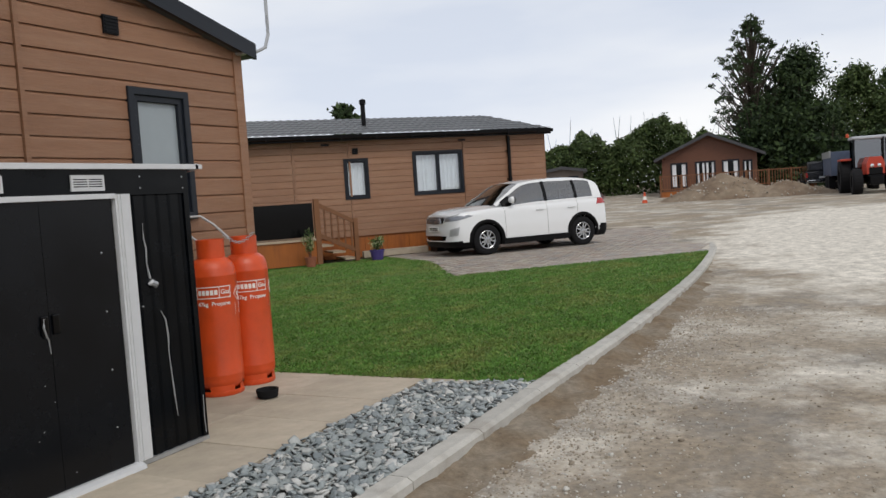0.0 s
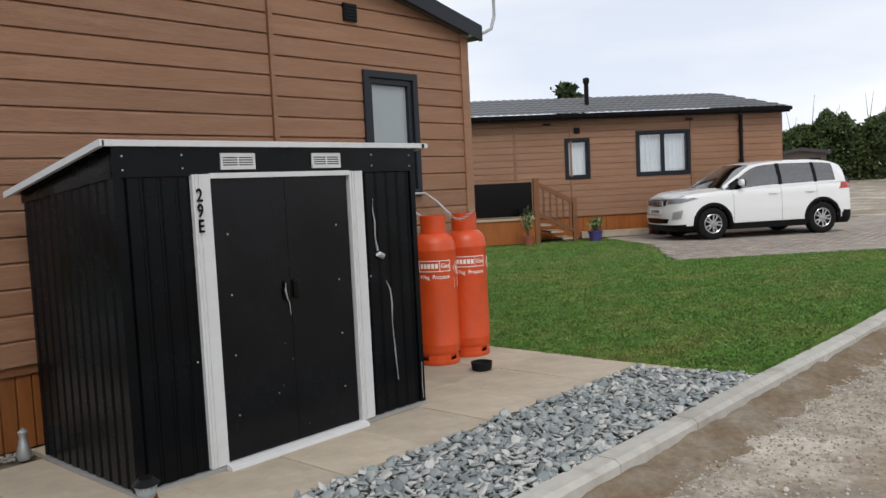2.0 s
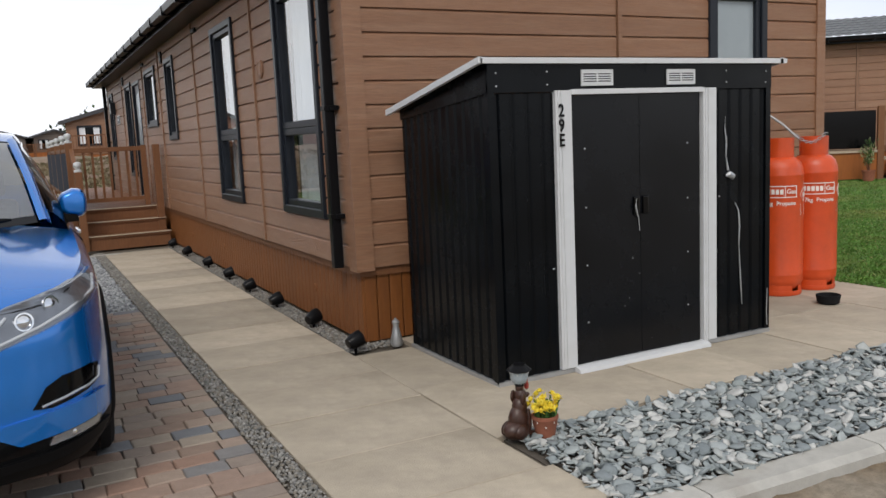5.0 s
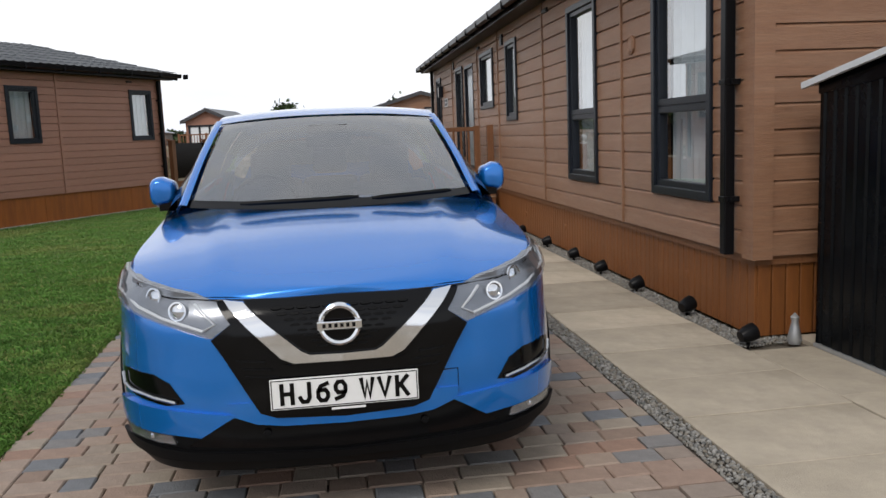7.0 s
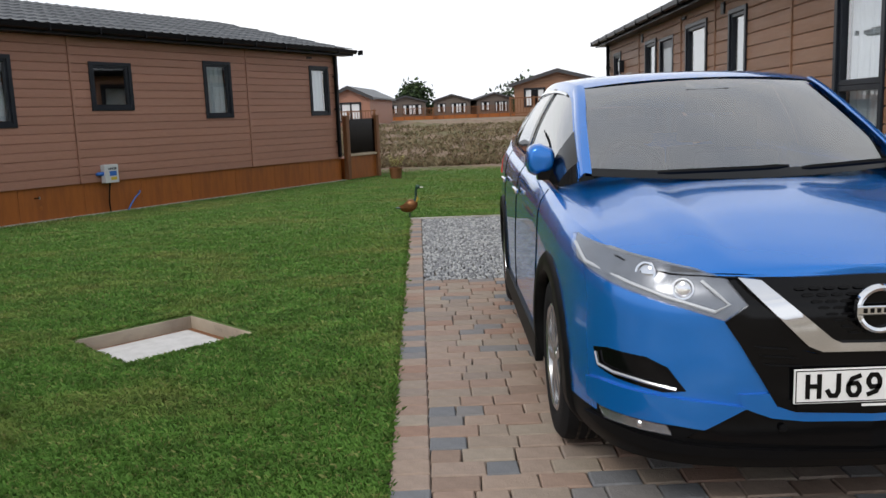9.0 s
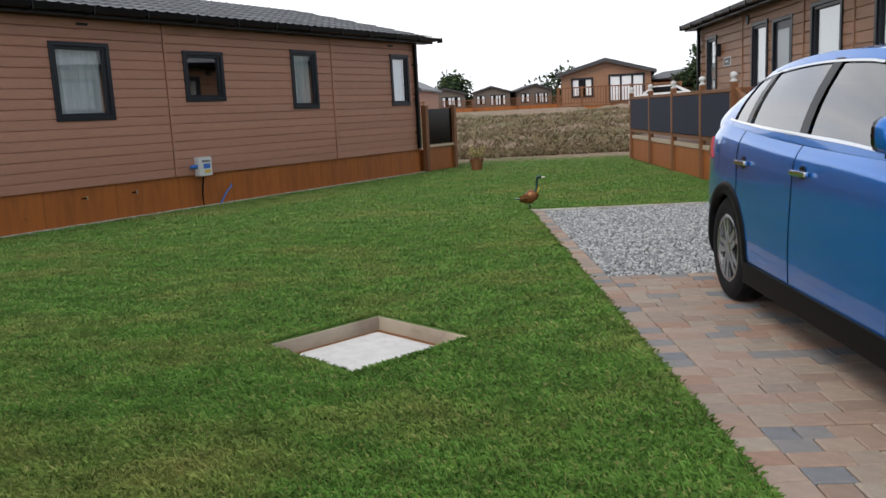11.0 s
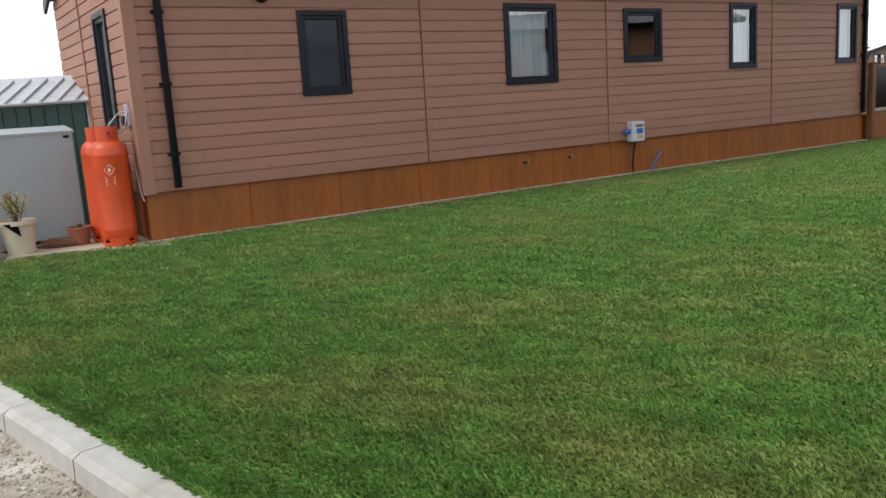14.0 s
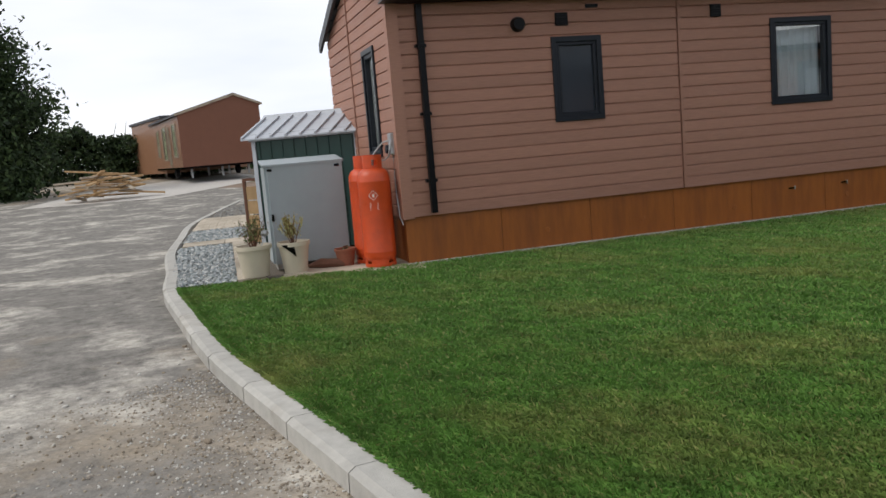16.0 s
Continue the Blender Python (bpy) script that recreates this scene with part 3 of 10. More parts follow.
# lodge C, across the lawn
CX, CY, CA = -13.472, 3.116, 0.528
CL, CW, CE = 14.0, 3.9, 2.98
lodge_c = anchor("holiday_lodge", pose(CX, CY, 0), "reddish-brown clapboard lodge with grey tiled roof across the lawn", "lodge")
FC = wall_frame(CX, CY, CA)
wins_c = [(1.99, 2.52, 1.53, 2.40, "slate", ()), (5.05, 5.88, 1.53, 2.51, "curtain", ()), (7.35, 8.08, 1.77, 2.46, "dark", ()),
          (9.87, 10.48, 1.6, 2.57, "curtain", ()), (13.03, 13.6, 1.6, 2.59, "curtain", ())]
board_wall(lodge_c, FC, CL, AS0, CE, [w[:4] for w in wins_c], [3.66, 6.95, 11.0], BOARD_C, course=0.14)
for a, b, c, d, kind, cr in wins_c:
    window(lodge_c, FC, a, b, c, d, kind, cross=cr, frame=0.045)
FCG = wall_frame(CX, CY, CA - math.pi / 2, out_right=False)   # end gable, faces the road
lines_c = [(CE + 0.02, 0.3), (CE + 0.02 + CW * 0.3, -0.3)]
cgw = (0.8, 1.35, 1.3, 2.5)
board_wall(lodge_c, FCG, CW, AS0, CE, [cgw], [2.2], BOARD_C, course=0.14, lines=lines_c)
window(lodge_c, FCG, *cgw, "blind")
ex, ey = CX + math.sin(CA) * CL, CY + math.cos(CA) * CL
FCE = wall_frame(ex, ey, CA - math.pi / 2)
board_wall(lodge_c, FCE, CW, AS0, CE, [], [], BOARD_C, pieces=False)
bx, by = CX - math.cos(CA) * CW, CY + math.sin(CA) * CW
FCB = wall_frame(bx, by, CA, out_right=False)
board_wall(lodge_c, FCB, CL, AS0, CE, [], [], BOARD_C, pieces=False)
# inner wall darkened by colour to pass for room shade
part("partition", box(0.12, CL - 0.12, -2.0, -1.95, AS0, CE), ROOM_SHADE, lodge_c, m=FC)
part("ceiling_board", box(0, CL, -CW + 0.05, -0.1, CE - 0.03, CE - 0.01), WHITETRIM, lodge_c, m=FC)
part("floor_deck", box(0, CL, -CW + 0.05, -0.1, AS0 - 0.05, AS0), DECKWOOD, lodge_c, m=FC)
tiled_roof(lodge_c, FC, -0.1, CL + 0.3, 0.3, CE + 0.05, -CW / 2, CE + 0.05 + (CW / 2 + 0.3) * 0.3, hip1=2.0)
tiled_roof(lodge_c, FC, -0.1, CL + 0.3, -CW - 0.1, CE + 0.05, -CW / 2, CE + 0.05 + (CW / 2 + 0.3) * 0.3, hip1=2.0, fine=0.1)
hz = CE + 0.05 + (CW / 2 + 0.3) * 0.3
finish("hip_end", [FC @ Vector(p) for p in ((CL + 0.3, 0.3, CE + 0.05), (CL + 0.3, -CW - 0.3, CE + 0.05), (CL - 1.7, -CW / 2, hz))], [(0, 1, 2)], ROOFTILE, lodge_c)
bgc = bmesh.new()
mm = FC @ Matrix(((0, 0, 1, 0), (1, 0, 0, 0), (0, 1, 0, 0), (0, 0, 0, 1)))
add_prism(bgc, [(0.34, CE - 0.1), (0.34, CE + 0.05), (-CW / 2, hz + 0.03), (-CW / 2, hz - 0.13)], -0.13, -0.09, mm)
add_prism(bgc, [(-CW - 0.12, CE - 0.1), (-CW - 0.12, CE + 0.05), (-CW / 2, hz + 0.03), (-CW / 2, hz - 0.13)], -0.13, -0.09, mm)
part("barge_board", bgc, GREYFRAME, lodge_c)
lodge_roof_edge(lodge_c, FC, -0.1, CL + 0.3, 0.3, CE + 0.04)
downpipe(lodge_c, FC, 0.33, 0.56, CE - 0.1)
downpipe(lodge_c, FC, CL - 0.12, 0.56, CE - 0.1)
air_vent(lodge_c, FC, 2.08, 2.66, 0.16, 0.15)
air_vent(lodge_c, FC, 4.19, 2.69, 0.15, 0.15)
part("flue_cowl", lathe([(0.085, 0), (0.085, 0.06), (0.07, 0.1), (0.0, 0.1)], 20, FC @ Matrix.Translation((1.52, 0.0, 2.62)) @ pose(0, 0, 0, -90, 0, 0)), BLACKPLASTIC, lodge_c, smooth=True)
part("corner_trim", box(-0.034, 0.1, 0.0, 0.036, AS0 - 0.02, CE), BOARD_C, lodge_c, m=FC)
part("corner_trim", box(CL - 0.1, CL + 0.015, 0.0, 0.036, AS0 - 0.02, CE), BOARD_C, lodge_c, m=FC)
part("corner_trim", box(0.0, 0.1, 0.0, 0.034, AS0 - 0.02, CE), BOARD_C, lodge_c, m=FCG)
SKIRTC = material("orange_skirt_panel", (0.30, 0.088, 0.011), 0.55, var=0.2, scale=4.0, stretch=(3, 3, 0.6), bump=0.12, bump_scale=50.0, rnd=0.05,
                  color2=(0.23, 0.066, 0.010), mix_scale=1.5, mix_range=(0.45, 0.75))
skirt(lodge_c, FC, 0.0, CL, pitch=1.2, mat=SKIRTC, plain=True)
skirt(lodge_c, FCG, 0.03, CW, pitch=1.2, mat=SKIRTC, plain=True)
part("skirting", box(0, CW, -0.05, -0.02, 0, 0.53), SKIRTC, lodge_c, m=FCE)
part("skirting", box(0, CL, -0.05, -0.02, 0, 0.53), SKIRTC, lodge_c, m=FCB)

# lodge D, behind the white car, on slightly higher ground
DA, DZ = 2.278, 0.13
DX, DY = 13.5 - 3.0 * math.sin(DA), 7.48 - 3.0 * math.cos(DA)
DL, DW, DE = 11.15, 4.2, 2.96
lodge_d = anchor("holiday_lodge", pose(DX, DY, DZ), "brown clapboard holiday lodge with grey tiled roof behind the white car", "lodge")
FD = Matrix.Translation((0, 0, DZ)) @ wall_frame(DX, DY, DA)
wins_d = [(5.5, 6.02, 1.5, 2.38, "sheer", ()), (7.32, 8.6, 1.5, 2.5, "sheer", (7.96,))]
board_wall(lodge_d, FD, DL, AS0, DE, [w[:4] for w in wins_d], [4.2, 5.6, 8.7], BOARD)
for a, b, c, d, kind, sp in wins_d:
    window(lodge_d, FD, a, b, c, d, kind, splits=sp, frame=0.045)
board_wall(lodge_d, FD @ Matrix.Translation((DL, 0, 0)) @ pose(0, 0, 0, 0, 0, -90), DW, AS0, DE, [], [], BOARD, pieces=False)
# another added wall whose dark colour imitates an unlit room
part("partition", box(0.12, DL - 0.12, -2.0, -1.95, AS0, DE), ROOM_SHADE, lodge_d, m=FD)
part("ceiling_board", box(0, DL, -DW + 0.05, -0.1, DE - 0.03, DE - 0.01), WHITETRIM, lodge_d, m=FD)
part("wall", box(0, DL, -DW, -DW + 0.1, 0, DE), BOARD, lodge_d, m=FD)
part("wall", box(0, 0.1, -DW + 0.1, -0.1, 0, DE), BOARD, lodge_d, m=FD)
tiled_roof(lodge_d, FD, -0.25, DL + 0.05, 0.28, DE + 0.05, -DW / 2, DE + 0.05 + (DW / 2 + 0.28) * 0.26, hip1=0.8)
dz = DE + 0.05 + (DW / 2 + 0.28) * 0.26
finish("hip_end", [FD @ Vector(p) for p in ((DL + 0.05, 0.28, DE + 0.05), (DL + 0.05, -DW - 0.28, DE + 0.05), (DL - 0.75, -DW / 2, dz))], [(0, 1, 2)], ROOFTILE, lodge_d)
lodge_roof_edge(lodge_d, FD, -0.25, DL + 0.05, 0.28, DE + 0.04)
skirt(lodge_d, FD, 0.0, DL, pitch=0.6, mat=SKIRTC, plain=True)
downpipe(lodge_d, FD, DL - 1.15, 0.6, DE - 0.1)
part("flue", lathe([(0.06, 0), (0.06, 0.55), (0.085, 0.57), (0.085, 0.68), (0.0, 0.72)], 16, FD @ Matrix.Translation((6.34, -0.9, DE + 0.35))), BLACKPLASTIC, lodge_d, "black flue pipe", smooth=True)
for u_, z_, w_, h_ in ((5.76, 2.62, 0.15, 0.15), (5.76 - 0.75, 2.8, 0.2, 0.05), (8.66, 2.8, 0.2, 0.05)):
    air_vent(lodge_d, FD, u_, z_, w_, h_)

# ---- ground ----
def kerb_line():
    """The inner edge of the kerb along the road, from the east to the west."""
    ctrl = [(21.5, -1.0), (20.2, -1.65), (18.0, -2.25), (15.9, -2.55), (12.5, -2.85), (9.6, -2.98), (6.4, -3.03), (4.2, -2.99), (2.2, -2.97), (0.4, -2.93), (-1.1, -2.85), (-3.0, -2.68), (-5.0, -2.4), (-7.0, -1.93), (-8.95, -1.3), (-9.6, -1.08),
            (-10.5, -0.78), (-11.9, -0.3), (-13.5, 0.38), (-15.1, 1.1), (-16.4, 1.85), (-18.5, 3.0), (-20.8, 4.5), (-23.5, 6.3), (-27, 9.2), (-32, 13.5)]
    out = []
    for i in range(len(ctrl) - 1):
        p0, p1, p2, p3 = ctrl[max(i - 1, 0)], ctrl[i], ctrl[i + 1], ctrl[min(i + 2, len(ctrl) - 1)]
        for k in range(8):
            t = k / 8
            out.append(tuple(0.5 * (2 * b + (c - a) * t + (2 * a - 5 * b + 4 * c - d) * t * t + (3 * b - a - 3 * c + d) * t ** 3) for a, b, c, d in zip(p0, p1, p2, p3)))
    out.append(ctrl[-1])
    return out


KERB = kerb_line()


def kerb_y(x):
    for (x0, y0), (x1, y1) in zip(KERB, KERB[1:]):
        if x1 <= x <= x0:
            return y0 + (y1 - y0) * (x - x0) / (x1 - x0)
    return KERB[-1][1] if x < KERB[-1][0] else KERB[0][1]


ROAD = material("gravel_road", (0.28, 0.23, 0.17), 0.95, var=0.42, scale=14.0, bump=0.9, bump_scale=35.0, spec=0.2,
                color2=(0.38, 0.345, 0.29), mix_scale=0.35, mix_range=(0.42, 0.68))
def road_zone(m, spot, half, angle, color, lo, hi, seed):
    """A zone of another stone on the road, its edge broken up by noise."""
    n, l = m.node_tree.nodes, m.node_tree.links
    bs = n["Principled BSDF"]
    prev = bs.inputs["Base Color"].links[0].from_socket
    tc = n.new("ShaderNodeTexCoord")
    mp = n.new("ShaderNodeMapping")
    mp.vector_type = "TEXTURE"
    mp.inputs["Location"].default_value = (*spot, 0)
    mp.inputs["Rotation"].default_value = (0, 0, radians(angle))
    mp.inputs["Scale"].default_value = (*half, 40)
    gr = n.new("ShaderNodeTexGradient")
    gr.gradient_type = "SPHERICAL"
    l.new(tc.outputs["Object"], mp.inputs["Vector"])
    l.new(mp.outputs[0], gr.inputs["Vector"])
    ns = n.new("ShaderNodeTexNoise")
    ns.inputs["Scale"].default_value, ns.inputs["Detail"].default_value, ns.inputs["Roughness"].default_value = 0.55 + seed, 9.0, 0.72
    l.new(tc.outputs["Object"], ns.inputs["Vector"])
    ad = n.new("ShaderNodeMath")
    ad.operation = "MULTIPLY_ADD"
    ad.inputs[1].default_value = 1.5
    l.new(ns.outputs["Fac"], ad.inputs[0])
    l.new(gr.outputs["Fac"], ad.inputs[2])
    rg = n.new("ShaderNodeMapRange")
    rg.inputs["From Min"].default_value, rg.inputs["From Max"].default_value = lo + 0.75, hi + 0.75
    l.new(ad.outputs[0], rg.inputs["Value"])
    fine = n.new("ShaderNodeTexNoise")
    fine.inputs["Scale"].default_value, fine.inputs["Detail"].default_value, fine.inputs["Roughness"].default_value = 5.0, 9.0, 0.85
    l.new(tc.outputs["Object"], fine.inputs["Vector"])
    fr_ = n.new("ShaderNodeMapRange")
    fr_.inputs["From Min"].default_value, fr_.inputs["From Max"].default_value = 0.3, 0.7
    fr_.inputs["To Min"].default_value, fr_.inputs["To Max"].default_value = 0.4, 1.6
    l.new(fine.outputs["Fac"], fr_.inputs["Value"])
    sc = n.new("ShaderNodeVectorMath")
    sc.operation = "SCALE"
    sc.inputs[0].default_value = color
    l.new(fr_.outputs[0], sc.inputs["Scale"])
    mx = n.new("ShaderNodeMixRGB")
    l.new(rg.outputs[0], mx.inputs[0])
    l.new(prev, mx.inputs[1])
    l.new(sc.outputs[0], mx.inputs[2])
    l.new(mx.outputs[0], bs.inputs["Base Color"])


road_zone(ROAD, (-27, 5.0), (23, 12), -35, (0.20, 0.187, 0.168), -0.02, 0.25, 0.0)
road_zone(ROAD, (21, -5.6), (13, 4.4), 5, (0.60, 0.56, 0.49), 0.0, 0.3, 0.15)
LAWN = material("lawn_soil", (0.085, 0.155, 0.03), 0.95, var=0.3, scale=30.0, bump=0.8, bump_scale=120.0,
                color2=(0.17, 0.19, 0.05), mix_scale=0.9, mix_range=(0.55, 0.75))
n = 260
xs = np.concatenate([np.linspace(-3000, -70, 24), np.linspace(-65, 75, n), np.linspace(80, 3000, 24)])
ys = np.concatenate([np.linspace(-3000, -35, 20), np.linspace(-30, 70, 190), np.linspace(75, 3000, 24)])
X, Y = np.meshgrid(xs, ys)
def land(x, y):
    """Height of the open ground: flat by the kerb, rising gently all round, with the rough field to the north."""
    d = np.hypot(x + 4, y + 4)
    w = np.clip((-12 - x) / 6, 0, 1)
    z = -0.115 + 0.0135 * np.clip(d - 14, 0, 75) * (1 - w) + 0.0216 * np.clip(d - 26, 0, 47) * w
    f = np.clip((y - 19.5) / 19, 0, 1) * np.clip((22 - abs(x + 2)) / 6, 0, 1)
    return z + f * 0.55


def hy(x, y):
    """The slight rise towards the lodge behind the white car."""
    k = min(1, max(0, (x + y - 13.5) / 4.0)) * min(1, max(0, (y + 1.6) / 2.2))
    return 0.12 * k * k * (3 - 2 * k)


Z = land(X, Y)
rough = np.clip((Y - 19.3) / 3, 0, 1) * np.clip((60 - Y) / 10, 0, 1) * np.clip((24 - abs(X + 2)) / 6, 0, 1)
for i_ in np.argwhere(rough > 0):
    a, b = i_
    q = (X[a, b], Y[a, b], 0)
    Z[a, b] += rough[a, b] * (0.35 * noise.noise(Vector(q) * 0.35) + 0.2 * noise.noise(Vector(q) * 1.1) + 0.12)
verts = np.stack([X.ravel(), Y.ravel(), Z.ravel()], 1)
W = len(xs)
faces = [(j * W + i, j * W + i + 1, (j + 1) * W + i + 1, (j + 1) * W + i) for j in range(len(ys) - 1) for i in range(W - 1)]
ground = tagged(finish("ground", verts, faces, ROAD, smooth=True), "pale dusty gravel and crushed stone ground", "ground", kind="structure")
MH, MH_A = (-5.87, 0.88), 0.795
mh_c = [(MH[0] + u * math.cos(MH_A) - w * math.sin(MH_A), MH[1] + u * math.sin(MH_A) + w * math.cos(MH_A)) for u, w in ((-0.45, -0.45), (-0.45, 0.45), (0.45, 0.45), (0.45, -0.45))]
lawn_poly = [p for p in KERB if p[0] < -4.3 and p[0] > -15.2] + [(-14.6, 1.7), (CX, CY), (ex, ey), (-8.5, 19.4), (-0.5, 19.9), (-1.3, 17.1), (-1.25, 6.93), (-4.475, 6.93), (-4.185, -2.5)]


def drive_edge(y):
    """The lawn side of the drive, not quite square to the lodge."""
    return -4.21 - 0.031 * (y + 1.2)


def draped(name, loops, z0, lift, mat, step=0.8, skirt_=0.1, seam=None):
    """A sheet over a polygon, its height following lift(x, y); it hangs down at its edge."""
    bm = bmesh.new()
    bm.faces.new([bm.verts.new((x, y, 0)) for x, y in loops])
    for ax in (0, 1):
        lo, hi = min(p[ax] for p in loops), max(p[ax] for p in loops)
        k = lo + step
        while k < hi:
            co, no = ((k, 0, 0), (1, 0, 0)) if ax == 0 else ((0, k, 0), (0, 1, 0))
            bmesh.ops.bisect_plane(bm, geom=bm.verts[:] + bm.edges[:] + bm.faces[:], plane_co=co, plane_no=no)
            k += step
    for v in bm.verts:
        v.co.z = z0 + lift(v.co.x, v.co.y)
    ext = bmesh.ops.extrude_edge_only(bm, edges=[e for e in bm.edges if e.is_boundary])
    for v in ext["geom"]:
        if isinstance(v, bmesh.types.BMVert):
            v.co.z -= skirt_
    bmesh.ops.recalc_face_normals(bm, faces=bm.faces)
    return part(name, bm, mat)


# the hole for the inspection frame is joined to the edge by a slit

k_ = min(range(4), key=lambda i: -mh_c[i][0])
ring_ = [mh_c[(k_ + j) % 4] for j in range(5)]
lp = lawn_poly[:]
holed = lp[:-2] + [(-4.32, ring_[0][1] + 0.002)] + [(ring_[0][0] + 0.001, ring_[0][1] + 0.002)] + ring_[1:4] + [(ring_[0][0] + 0.001, ring_[0][1] - 0.002)] + [(-4.32, ring_[0][1] - 0.002)] + lp[-1:]
area_ = lambda P_: sum(a[0] * b[1] - b[0] * a[1] for a, b in zip(P_, P_[1:] + P_[:1]))
if (area_(mh_c) > 0) == (area_(lawn_poly) > 0):
    holed = lp[:-2] + [(-4.32, 6.87)] + [(-4.32, ring_[0][1] + 0.002), (ring_[0][0] + 0.001, ring_[0][1] + 0.002)] + ring_[::-1][1:4] + [(ring_[0][0] + 0.001, ring_[0][1] - 0.002), (-4.32, ring_[0][1] - 0.002)] + lp[-1:]
else:
    holed = lp[:-2] + [(-4.32, 6.87)] + [(-4.32, ring_[0][1] + 0.002), (ring_[0][0] + 0.001, ring_[0][1] + 0.002)] + ring_[1:4] + [(ring_[0][0] + 0.001, ring_[0][1] - 0.002), (-4.32, ring_[0][1] - 0.002)] + lp[-1:]
tagged(draped("lawn", holed, -0.012, lambda x, y: 0, LAWN, 40.0, 0.1), "mown green lawn soil", "lawn", kind="structure")
lawn2 = [(4.25, -2.95)] + [p for p in KERB if 4.3 < p[0] < 15.9][::-1] + [(16.1, -2.4), (12.16, 1.48), (14.0, 2.9), (15.6, 5.0), (13.1, 6.3), (12.0, 8.0), (4.25, 8.0)]
tagged(draped("lawn", lawn2, -0.012, hy, LAWN, 0.8, 0.1), "mown green lawn soil", "lawn", kind="structure")
yard = [(16.1, -2.4), (12.16, 1.48), (14.0, 2.9), (15.6, 5.0), (13.1, 6.3), (12.0, 8.0), (11.0, 10.5), (20.5, 9), (27, 2), (22.5, -0.8), (21.3, -1.05), (20.2, -1.6), (18.0, -2.2)]
tagged(draped("yard", yard, -0.03, hy, SANDBED, 0.8, 0.2), "sandy bed under the far drive", "drive", kind="structure")
tagged(part("path_base", box(-1.2, 4.25, -2.9, 8.0, -0.15, -0.03), SANDBED), "sandy bed under the paving", "path", kind="structure")
tagged(part("drive_base", box(-4.3, -1.2, -2.7, 6.85, -0.15, -0.03), SANDBED), "sandy bed under the paving", "path", kind="structure")

# ---- stones and grass, scattered ----
def stones(name, pts, size, mat, flat=0.35, sides=6, label="", category="", squash=0.7, seed=3, bury=0.3, tilt=0.5):
    """Many small stones as one mesh: uneven flattened drums, each turned its own way."""
    rs = np.random.RandomState(seed)
    pts = np.asarray(pts, float)
    n = len(pts)
    a = np.linspace(0, 2 * math.pi, sides, endpoint=False)[None, :] + rs.uniform(-0.3, 0.3, (n, sides))
    r = rs.uniform(0.72, 1.1, (n, sides))
    s = rs.uniform(size[0], size[1], n)[:, None]
    sq = rs.uniform(squash, 1, n)[:, None]
    X, Y = np.cos(a) * r * s, np.sin(a) * r * s * sq
    h = s * flat * rs.uniform(0.6, 1.3, (n, 1))
    ring1 = np.stack([X, Y, np.zeros_like(X) + 0 * h], 2)
    ring2 = np.stack([X * 0.72, Y * 0.72, np.repeat(h, sides, 1) * (1 + rs.uniform(-0.25, 0.25, X.shape))], 2)
    ring0 = np.stack([X * 0.6, Y * 0.6, -np.repeat(h, sides, 1)], 2)
    v = np.concatenate([ring0, ring1, ring2], 1)
    tx, ty, tz = rs.normal(0, tilt * 0.5, n), rs.normal(0, tilt * 0.5, n), rs.uniform(0, 6.28, n)
    cz, sz = np.cos(tz)[:, None], np.sin(tz)[:, None]
    x, y, z = v[..., 0], v[..., 1], v[..., 2]
    x, y = x * cz - y * sz, x * sz + y * cz
    c, q = np.cos(tx)[:, None], np.sin(tx)[:, None]
    y, z = y * c - z * q, y * q + z * c
    c, q = np.cos(ty)[:, None], np.sin(ty)[:, None]
    x, z = x * c + z * q, -x * q + z * c
    v = np.stack([x + pts[:, 0:1], y + pts[:, 1:2], z + pts[:, 2:3] + h * (1 - bury)], 2).reshape(-1, 3)
    k = 3 * sides
    f = []
    for ra in (0, 1):
        for i in range(sides):
            j = (i + 1) % sides
            f += [(ra * sides + i, ra * sides + j, (ra + 1) * sides + j), (ra * sides + i, (ra + 1) * sides + j, (ra + 1) * sides + i)]
    for i in range(1, sides - 1):
        f.append((2 * sides, 2 * sides + i, 2 * sides + i + 1))
    f = np.array(f)
    F = (f[None] + (np.arange(n) * k)[:, None, None]).reshape(-1, 3)
    me = bpy.data.meshes.new(name)
    me.vertices.add(len(v))
    me.vertices.foreach_set("co", v.ravel())
    me.loops.add(len(F) * 3)
    me.loops.foreach_set("vertex_index", F.ravel().astype(np.int32))
    me.polygons.add(len(F))
    me.polygons.foreach_set("loop_start", np.arange(0, len(F) * 3, 3, dtype=np.int32))
    me.update(calc_edges=True)
    me.materials.append(mat)
    return tagged(new(name, me), label, category, kind="stuff")


def spots_in(test, box4, step, jitter=0.45, z=0.0, seed=5):
    """Jittered points on a grid inside a test."""
    rs = np.random.RandomState(seed)
    gx, gy = np.meshgrid(np.arange(box4[0], box4[1], step), np.arange(box4[2], box4[3], step))
    p = np.stack([gx.ravel(), gy.ravel()], 1) + rs.uniform(-jitter, jitter, (gx.size, 2)) * step
    keep = test(p[:, 0], p[:, 1])
    p = p[keep]
    return np.column_stack([p, np.full(len(p), z)])


def inside(poly):
    P = np.array(poly, float)

    def test(x, y):
        r = np.zeros(len(x), bool)
        for (x0, y0), (x1, y1) in zip(P, np.roll(P, -1, 0)):
            if y0 == y1:
                continue
            c = ((y0 > y) != (y1 > y)) & (x < (x1 - x0) * (y - y0) / (y1 - y0) + x0)
            r ^= c
        return r
    return test


